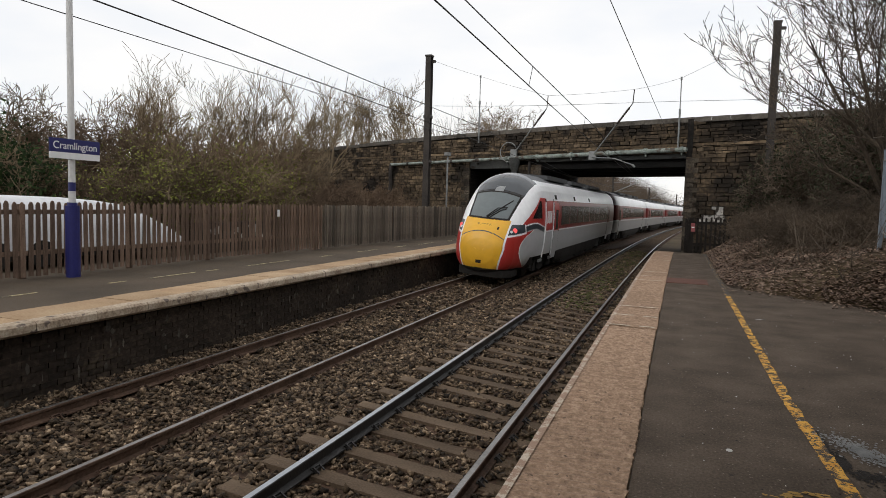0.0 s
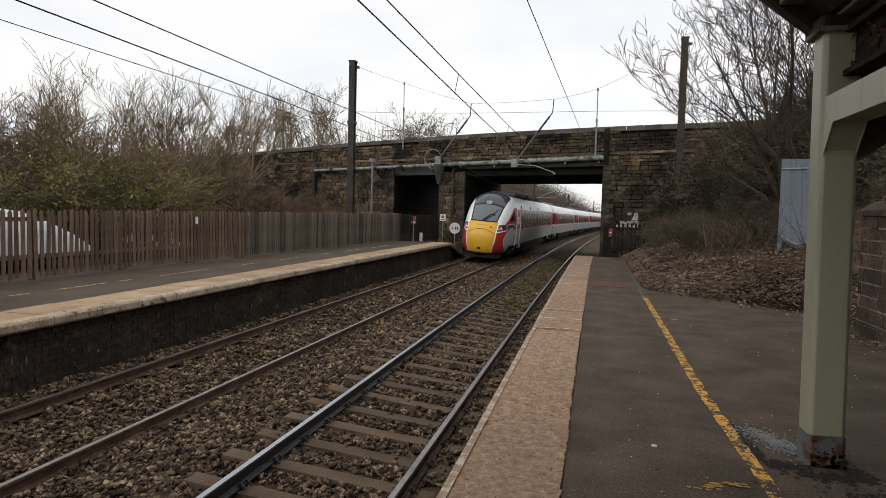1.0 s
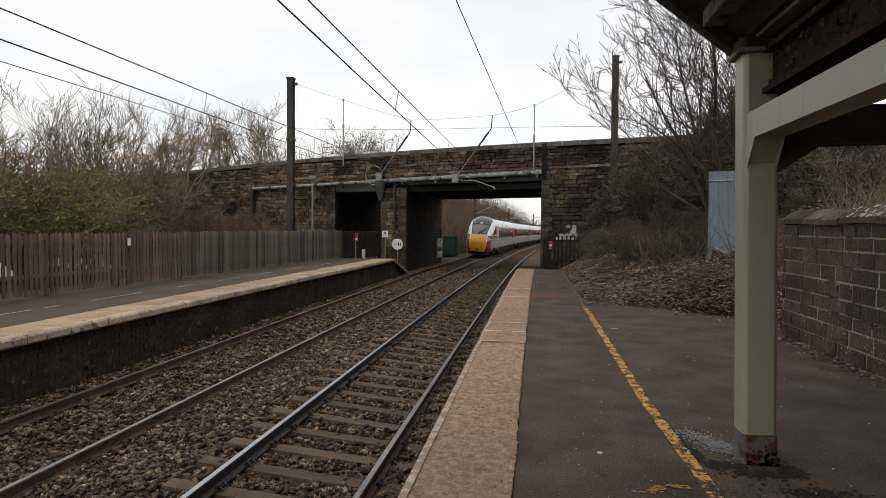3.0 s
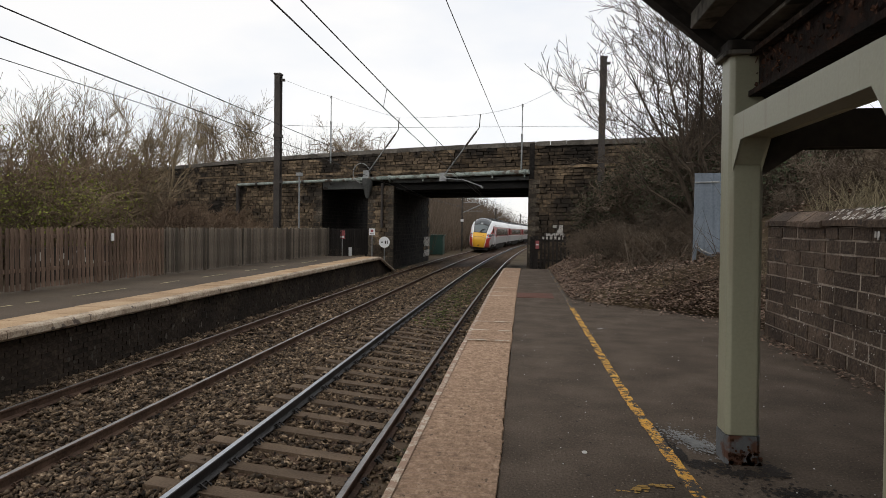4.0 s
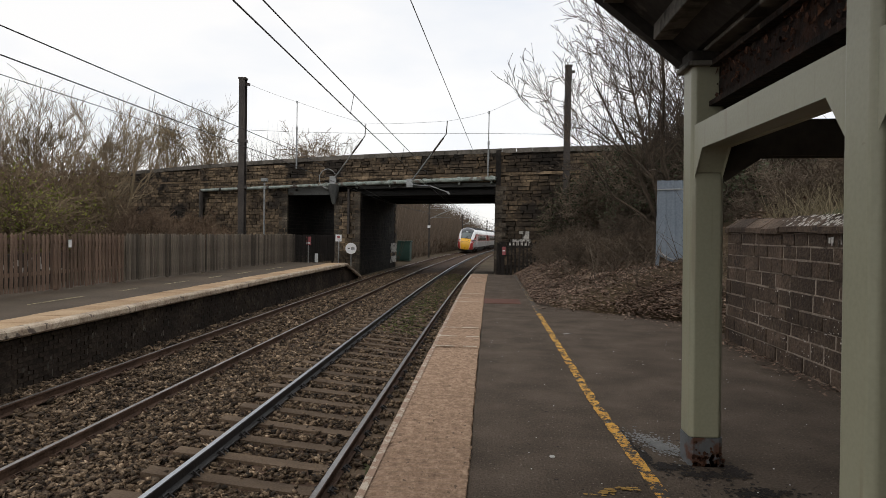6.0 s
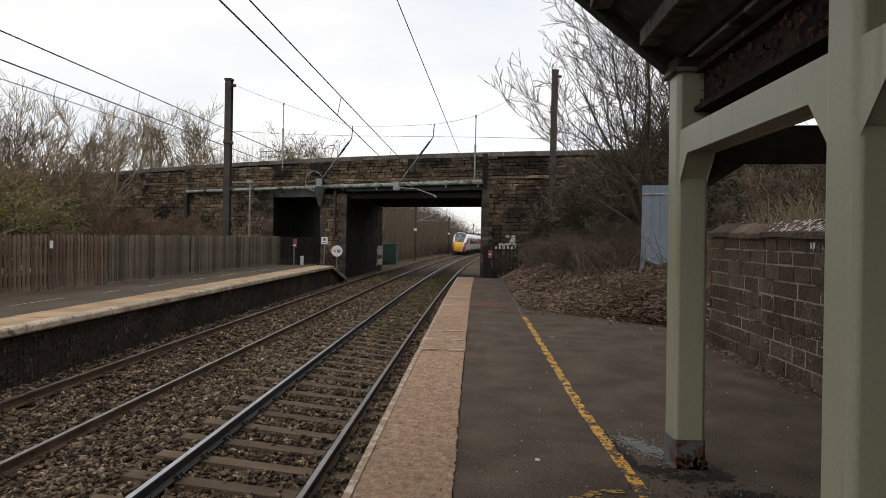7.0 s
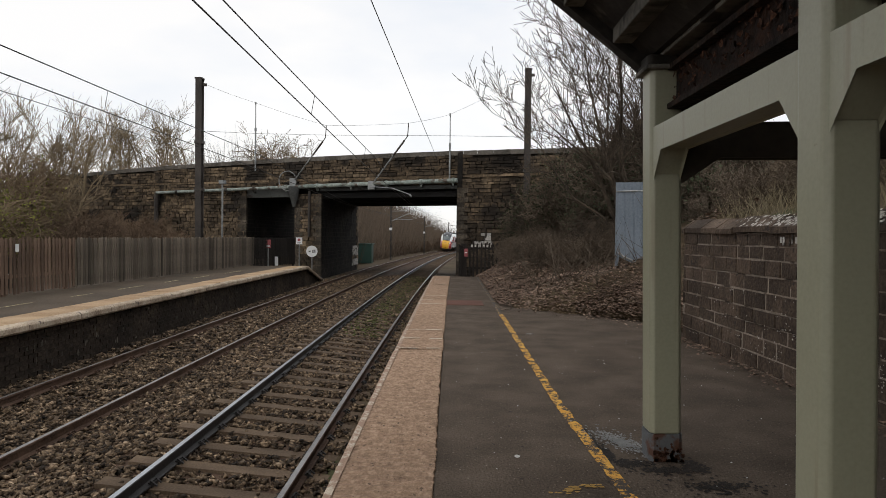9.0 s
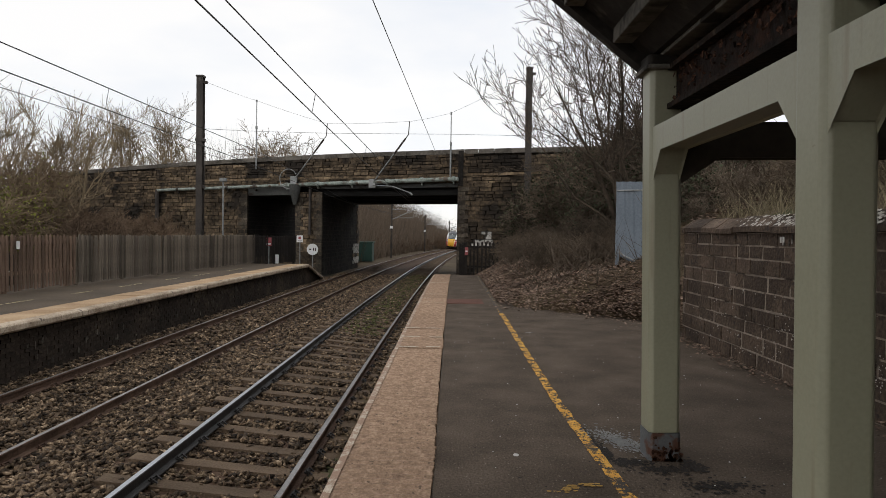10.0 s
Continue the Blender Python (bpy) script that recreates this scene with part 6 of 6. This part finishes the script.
for x, y, h in ((-8.7, 76.0, 6.6), (-8.4, 112.0, 6.6), (-7.6, 150.0, 6.6)):
    xx, zz = x + off(y), -1.1 + drop(y)
    m = build_mast(xx, y, zz - 0.5, zz + h, 0.2, "lineside overhead mast with a cantilever beyond the bridge")
    g = Geo()
    g.tube([(xx, y, zz + h - 1.9), (xx + 2.9, y, zz + h - 0.6)], 0.05, 6)
    g.tube([(xx, y, zz + h - 0.7), (xx + 2.9, y, zz + h - 0.6)], 0.03, 6)
    g.tube([(xx + 0.5, y, zz + h - 1.7), (xx + 2.6, y, zz + h - 1.65)], 0.03, 6)
    part("cantilever", g, steel_grey, m, "grey cantilever tube")
    g = Geo()
    g.box((xx - 0.17, y - 0.22, zz + h * 0.55), (xx + 0.17, y - 0.18, zz + h * 0.55 + 0.3))
    part("white_plate", g, sign_white, m, "small plain white plate")


# ---- trees, shrubs and undergrowth ----
def grow(rng, trunk, crown, tips, p, d, length, r, level, spec):
    """One branch and all that grows from it; tapering, wandering, reaching for the light."""
    segs = 5 if level == 0 else 4 if level == 1 else 3
    pts, rad = [p.copy()], [r]
    q, dd = p.copy(), d.copy()
    end = max(spec["thin"], r * (0.16 if level == 0 else 0.3))
    for i in range(segs):
        dd = (dd + Vector((rng.gauss(0, 1), rng.gauss(0, 1), rng.gauss(0, 1))) * spec["wander"] + Vector((0, 0, spec["lift"]))).normalized()
        q = q + dd * (length / segs)
        pts.append(q.copy())
        rad.append(r + (end - r) * (i + 1) / segs)
    (trunk if level < 1 else crown).tube(pts, rad, 6 if level == 0 else 4 if level == 1 else 3, caps=False)
    if level >= spec["levels"]:
        tips.append((pts[-1], dd))
        tips.append((pts[-2], dd))
        return
    for k in range(spec["kids"][level]):
        u = rng.uniform(spec["from"][level], 1.0) * segs
        i = min(segs - 1, int(u))
        b = pts[i].lerp(pts[i + 1], u - i)
        side = Vector((rng.gauss(0, 1), rng.gauss(0, 1), rng.gauss(0, 0.55)))
        side -= side.project(dd)
        side.normalize()
        nd = (dd * spec["keep"] + side * spec["spread"]).normalized()
        rr = max(spec["thin"], (rad[i] + (rad[i + 1] - rad[i]) * (u - i)) * rng.uniform(0.45, 0.65))
        grow(rng, trunk, crown, tips, b, nd, length * rng.uniform(*spec["ratio"]), rr, level + 1, spec)


TREE = dict(levels=4, kids=(8, 5, 4, 3), wander=0.17, lift=0.035, thin=0.010, keep=0.85, spread=0.64, ratio=(0.42, 0.66), **{"from": (0.25, 0.15, 0.15, 0.1)})
FINE = dict(levels=3, kids=(8, 6, 4), wander=0.20, lift=0.085, thin=0.0075, keep=0.95, spread=0.56, ratio=(0.30, 0.54), **{"from": (0.34, 0.2, 0.2)})
TALL = dict(levels=3, kids=(9, 6, 4), wander=0.13, lift=0.07, thin=0.012, keep=0.95, spread=0.5, ratio=(0.34, 0.6), **{"from": (0.28, 0.2, 0.15)})
SHRUB = dict(levels=3, kids=(8, 7, 5), wander=0.16, lift=0.02, thin=0.010, keep=0.8, spread=0.75, ratio=(0.4, 0.65), **{"from": (0.1, 0.1, 0.1)})


def add_leaves(g, rng, tips, count, size, spread):
    for _ in range(count):
        p, d = tips[rng.randrange(len(tips))]
        c = p + Vector((rng.gauss(0, spread), rng.gauss(0, spread), rng.gauss(0, spread)))
        a = Vector((rng.gauss(0, 1), rng.gauss(0, 1), rng.gauss(0, 1))).normalized()
        b = a.orthogonal().normalized()
        s = size * rng.uniform(0.6, 1.3)
        g.face([c - a * s, c + b * s * 0.55, c + a * s, c - b * s * 0.55])


def make_tree(seed, height, stems, spec, mat, label, category="tree", name="tree", lean=0.25, leaves=None, radius=0.1, group="trees", bias=(0, 0)):
    rng = random.Random(seed)
    t = thing(name, label, category, group)
    crown, tips = Geo(), []
    for i in range(stems):
        trunk = Geo()
        a = rng.uniform(0, 2 * math.pi)
        d = Vector((math.cos(a) * lean * rng.uniform(0.3, 1.2), math.sin(a) * lean * rng.uniform(0.3, 1.2), 1))
        d = (d + rng.uniform(0, 1) * Vector((bias[0], bias[1], 0))).normalized()
        p = Vector((math.cos(a) * 0.12 * stems ** 0.5, math.sin(a) * 0.12 * stems ** 0.5, -0.25))
        grow(rng, trunk, crown, tips, p, d, height * rng.uniform(0.55, 0.72), radius * rng.uniform(0.6, 1.1), 0, spec)
        part("trunk" if stems == 1 else "stem", trunk, mat, t)
    part("crown", crown, mat, t, "leafless twigs" if not leaves else "twigs with small leaves")
    if leaves:
        mat2, count, size, spread = leaves
        g = Geo()
        add_leaves(g, rng, tips, count, size, spread)
        part("foliage", g, mat2, t)
    return t


def plant(base, spots, seed, tilt=0):
    """Sets the thing at the first spot and copies of it at the others."""
    rng = random.Random(seed)
    for i, (x, y) in enumerate(spots):
        m = pose(x, y, ground_z(x, y), rng.uniform(-4, 4), rng.uniform(-4, 4) + tilt, 0) @ pose(0, 0, 0, 0, 0, rng.uniform(0, 360))
        if i == 0:
            base.matrix_basis = m
        else:
            copy_thing(base, m)


def ring_spots(seed, n, r0, r1, a0, a1):
    """Spots by distance and by bearing to the left of the line, in degrees."""
    rng = random.Random(seed)
    out = []
    for i in range(n):
        r = r0 + (r1 - r0) * rng.random()
        a = radians(a0 + (a1 - a0) * ((i + rng.random()) / n))
        out.append((-r * math.sin(a), r * math.cos(a)))
    return out


bare = "leafless winter tree with many fine upright twigs"
kinds = [
    make_tree(1, 5.2, 2, TREE, bark, bare, radius=0.11),
    make_tree(2, 5.9, 1, TREE, bark_pale, "pale leafless winter tree with ascending branches", lean=0.1, radius=0.13),
    make_tree(3, 4.9, 3, TREE, bark_red, "reddish-brown leafless thicket tree", radius=0.08),
    make_tree(4, 5.0, 2, TREE, bark, bare, lean=0.35, radius=0.10),
]
spots = [s for s in ring_spots(11, 60, 25, 40, 20, 72) if s[0] < -16 and s[1] < -1.75 * s[0]]
for i, k in enumerate(kinds):
    plant(k, spots[i::4], 30 + i)
tall = make_tree(5, 9.2, 2, TALL, bark_pale, "tall pale leafless tree behind the thicket", lean=0.08, radius=0.15)
plant(tall, ring_spots(13, 13, 42, 52, 31, 46) + ring_spots(14, 8, 64, 74, 22, 31), 5)
round_tree = make_tree(9, 11.0, 4, dict(TREE, thin=0.02, lift=0.02, spread=0.75), bark, "rounded leafless tree standing beyond the bridge parapet", lean=0.3, radius=0.14)
round_tree.matrix_basis = pose(-20.6, 76.0, ground_z(-20.6, 76.0))
bush = make_tree(6, 3.9, 7, SHRUB, bark, "spreading shrub with yellow-green opening buds", "shrub", "shrub", 0.75, (bud_leaf, 4200, 0.045, 0.13), 0.05, "shrubs")
plant(bush, [(-15.2, 18.6), (-16.6, 20.6), (-15.6, 15.8), (-17.2, 23.2), (-19.5, 25.0), (-18, 17.6)], 6)
scrub = make_tree(7, 2.7, 8, SHRUB, bark_red, "dense brown leafless scrub", "shrub", "shrub", 0.7, None, 0.04, "shrubs")
plant(scrub, [s for s in ring_spots(17, 34, 18.5, 27, 24, 70) if s[0] < -15.2] + [(-17.5, 31), (-19, 34), (-20.5, 37), (-22, 40), (-24, 43), (-26, 46), (-28, 44), (-14.4, 30.2), (-15.6, 28.8), (-16.6, 31.3), (-17.6, 28.3), (-18.6, 32.6), (-15.0, 26.6), (-17.5, 33.5), (-18.5, 36), (-19.5, 33.2), (-20.5, 36.5), (-16.4, 34.2), (-21.5, 34), (-15.4, 32.2)], 7)
ever = make_tree(8, 3.3, 7, SHRUB, bark, "dark evergreen bush with dense leaves", "bush", "bush", 0.55, (ever_leaf, 7000, 0.07, 0.22), 0.05, "bushes")
plant(ever, [(-16.4, 11.6), (-17.4, 12.9), (-18.4, 11.4), (-17.2, 10.2)], 8)

# the wooded bank by the canopy
bank_tree = make_tree(31, 8.8, 10, FINE, bark_dark, "many-stemmed leafless tree leaning over the bank", "tree", lean=0.14, radius=0.085, bias=(-0.33, 0))
bank_tree.matrix_basis = pose(5.75, 20.2, ground_z(5.75, 20.2))
bank_tree2 = make_tree(22, 8.0, 6, FINE, bark_dark, "tangle of slender leafless stems on the bank", "tree", lean=0.2, radius=0.07, bias=(-0.25, 0.1))
bank_tree2.matrix_basis = pose(6.6, 21.6, ground_z(6.6, 21.6))
copy_thing(bank_tree2, pose(8.0, 22.6, ground_z(8.0, 22.6), 0, 6, 35))
bank_scrub = make_tree(23, 2.3, 9, SHRUB, bark_grey, "brown bramble and ivy scrub on the bank", "shrub", "shrub", 0.8, (ivy_leaf, 1700, 0.055, 0.18), 0.03, "shrubs")
plant(bank_scrub, [(4.6, 30.2), (4.9, 31.4), (5.0, 30.0), (4.9, 33.8), (5.8, 32.0), (4.6, 33.4), (6.0, 28.6), (6.4, 32), (6.8, 30.4), (7.8, 33.0), (4.3, 28.6), (4.6, 34.4), (5.4, 33.6), (6.0, 33.2), (5.0, 32.6), (7.2, 27.4), (5.0, 23.6), (4.9, 25.8), (5.9, 25.0), (6.8, 19.4), (6.6, 23.8), (7.8, 19.8)], 23)
ivy_bush = make_tree(25, 3.3, 10, SHRUB, bark_grey, "tall tangled ivy and bramble thicket beside the bridge", "shrub", "shrub", 0.6, (ivy_leaf, 3000, 0.06, 0.22), 0.035, "shrubs")
plant(ivy_bush, [(5.5, 31.6), (5.3, 29.6), (6.3, 31.4), (5.5, 32.8), (7.2, 29.2), (7.6, 31.6), (6.3, 27.4), (8.2, 27.4), (9.0, 30.0), (7.4, 25.2)], 25)
wall_scrub = make_tree(24, 1.4, 9, dict(SHRUB, thin=0.0045, wander=0.24), bark_grey, "low brown dead bramble above the wall", "shrub", "shrub", 0.9, None, 0.02, "shrubs")
plant(wall_scrub, [(5.6, 11.4), (6.2, 10.0), (6.0, 8.4), (6.4, 7.0), (7.4, 9.2), (7.2, 11.2), (8.4, 8.2), (8.2, 10.4), (6.6, 12.8), (7.6, 14.0), (9.2, 12.2), (5.9, 14.6), (10, 10), (6.9, 16.2), (3.7, 20.4), (4.5, 19.2), (5.3, 19.8), (3.3, 22.2), (4.2, 22.6), (3.1, 24.6), (4.0, 25.2), (5.2, 21.6), (4.9, 24.0), (3.4, 27.0), (4.4, 27.6), (5.9, 22.8), (4.0, 21.4), (4.7, 20.8), (3.5, 23.4), (3.2, 28.8), (2.8, 26.4)], 24)

# woods beyond the bridge
beyond = [(-12.5, 62), (-14, 67), (-12, 72), (-15.5, 76), (-11.5, 83), (-14, 88), (-17, 94), (-10.5, 97), (-12, 104), (-9.5, 112), (-14, 117), (-7.5, 124), (-10, 131), (-5.5, 140), (-3, 150), (-1, 160), (2, 168), (6, 176), (-8, 152), (-5, 166), (0, 178)]
for i, k in enumerate(kinds):
    for j, (x, y) in enumerate(beyond[i::4]):
        copy_thing(k, pose(x - 2.5 + off(y) * 0.25, y, ground_z(x - 2.5 + off(y) * 0.25, y) - 0.4, 0, 0, 47 * (i + 4 * j)))
for j, (x, y) in enumerate(beyond[:14] + [(6.5, 68), (8, 76), (9.5, 86), (12, 98), (14, 112), (17, 128)]):
    copy_thing(scrub, pose(x + 1.2 + off(y) * 0.3, y - 1.5, ground_z(x + 1.2 + off(y) * 0.3, y - 1.5), 0, 0, 61 * j))
for j, (x, y) in enumerate([(9, 72), (12, 84), (15, 98), (19, 116), (24, 140), (30, 165)]):
    copy_thing(kinds[j % 4], pose(x, y, ground_z(x, y) - 0.3, 0, 0, 73 * j))


def twig_bank(name, count, area, height, mat, label, category, seed, lean=0.35, width=0.012):
    """A mass of thin upright stems, one mesh."""
    rs = np.random.RandomState(seed)
    p = area(rs, count)
    n = len(p)
    h = rs.uniform(height[0], height[1], n)
    tip = p + np.stack([rs.normal(0, lean, n) * h, rs.normal(0, lean, n) * h, h], -1)
    a = rs.uniform(0, math.pi, n)
    w = width * rs.uniform(0.6, 1.4, n)
    v = np.zeros((n, 4, 3))
    for k in range(3):
        ang = a + k * 2 * math.pi / 3
        v[:, k] = p + np.stack([np.cos(ang) * w, np.sin(ang) * w, 0 * w], -1)
    v[:, 3] = tip
    f = (np.array([(0, 1, 3), (1, 2, 3), (2, 0, 3)])[None] + 4 * np.arange(n)[:, None, None]).reshape(-1, 3)
    return raw(name, v.reshape(-1, 3), f, mat, label, category)


def on_ground(x, y):
    return np.stack([x, y, np.array([ground_z(a, b) for a, b in zip(x, y)])], -1)


def left_wood(rs, n):
    r, a = rs.uniform(18, 46, n), np.radians(rs.uniform(18, 74, n))
    x, y = -r * np.sin(a), r * np.cos(a)
    k = x < -15.5
    return on_ground(x[k], y[k])


def left_edge(rs, n):
    return on_ground(rs.uniform(-20, -14.0, n), rs.uniform(25, 33, n))


def far_wood(rs, n):
    y = rs.uniform(54, 190, n)
    x = -9.6 - np.abs(rs.normal(0, 7, n)) + voff(y)
    right = rs.uniform(size=n) < 0.25
    x = np.where(right, 6.0 + np.abs(rs.normal(0, 7, n)) + voff(y), x)
    end = rs.uniform(size=n) < 0.3
    y = np.where(end, rs.uniform(185, 215, n), y)
    x = np.where(end, rs.uniform(-30, 45, n), x)
    return on_ground(x, y)


def far_left(rs, n):
    y = rs.uniform(62, 170, n)
    return on_ground(-12.0 - np.abs(rs.normal(0, 9, n)) + 0.9 * voff(y), y)


def bank_brush(rs, n):
    y = rs.uniform(15, 38, n)
    e = np.array([bank_edge(v) for v in y])
    return on_ground(e + 1.0 + np.abs(rs.normal(1.8, 2.6, n)), y)


twig_bank("undergrowth", 11000, left_wood, (0.8, 2.6), bark_red, "brown undergrowth stems filling the wood behind the fence", "undergrowth", 41)
twig_bank("undergrowth", 2600, left_edge, (0.8, 2.4), bark_red, "dark brown undergrowth beside the bridge abutment", "undergrowth", 42)
twig_bank("far_woodland", 12000, far_wood, (2.0, 7.0), bark_far, "brown winter woodland on the banks beyond the bridge", "woodland", 43, 0.28, 0.035)
twig_bank("far_woodland", 9000, far_left, (3.0, 8.5), bark_far, "dense brown winter trees on the far bank beyond the bridge", "woodland", 46, 0.22, 0.04)
twig_bank("bank_brambles", 700, bank_brush, (0.4, 1.4), bark_grey, "dry bramble stems on the bank", "brambles", 44, 0.9, 0.014)


def above_wall(rs, n):
    return on_ground(rs.uniform(4.7, 9.5, n), rs.uniform(3.0, 15.0, n))


twig_bank("bank_grass", 9000, above_wall, (0.12, 0.6), grass_dry, "dry straw-coloured grass above the retaining wall", "grass", 45, 0.5, 0.006)


def leaves(name, count, area, size, mat, label, seed, lift=0.02):
    """Fallen leaves: bent diamonds lying at all angles."""
    rs = np.random.RandomState(seed)
    p = area(rs, count)
    n = len(p)
    p[:, 2] += rs.uniform(0, lift, n)
    a = rs.uniform(0, 2 * math.pi, n)
    s = rs.uniform(size[0], size[1], n)
    up = rs.normal(0, 0.35, (n, 4)) * s[:, None]
    v = np.zeros((n, 4, 3))
    for k, m in enumerate((1.0, 0.55, 1.0, 0.55)):
        ang = a + k * math.pi / 2
        v[:, k] = p + np.stack([np.cos(ang) * s * m, np.sin(ang) * s * m, np.abs(up[:, k])], -1)
    f = np.arange(4 * n).reshape(n, 4)
    return raw(name, v.reshape(-1, 3), f, mat, label, "fallen leaves")


def bank_leaves(rs, n):
    y = rs.uniform(12.6, 30, n)
    e = np.array([bank_edge(v) for v in y])
    return on_ground(e + np.abs(rs.normal(0, 2.4, n)) - 0.12 * rs.uniform(size=n), y) + np.array([0, 0, 0.01])


def corner_leaves(rs, n):
    return on_ground(rs.uniform(2.9, 5.6, n), rs.uniform(11.6, 15.2, n)) + np.array([0, 0, 0.015])


def edge_leaves(rs, n):
    y = rs.uniform(5.0, 12.5, n)
    return np.stack([4.12 - np.abs(rs.normal(0, 0.16, n)), y, np.full(n, 0.012)], -1)


def stray(rs, n):
    y = rs.uniform(11.5, 16, n)
    e = np.array([bank_edge(v) for v in y])
    return np.stack([e - np.abs(rs.normal(0, 0.45, n)), y, np.full(n, 0.012)], -1)


leaves("fallen_leaves", 36000, bank_leaves, (0.022, 0.055), leaf_litter, "dry brown fallen leaves covering the bank", 51, 0.05)
leaves("fallen_leaves", 11000, corner_leaves, (0.022, 0.052), leaf_litter, "dry brown leaves heaped at the end of the wall", 54, 0.16)
leaves("fallen_leaves", 700, edge_leaves, (0.02, 0.045), leaf_litter, "dry leaves gathered along the wall foot", 52)
leaves("fallen_leaves", 260, stray, (0.02, 0.05), leaf_litter, "stray dry leaves at the edge of the asphalt", 53)

motions()
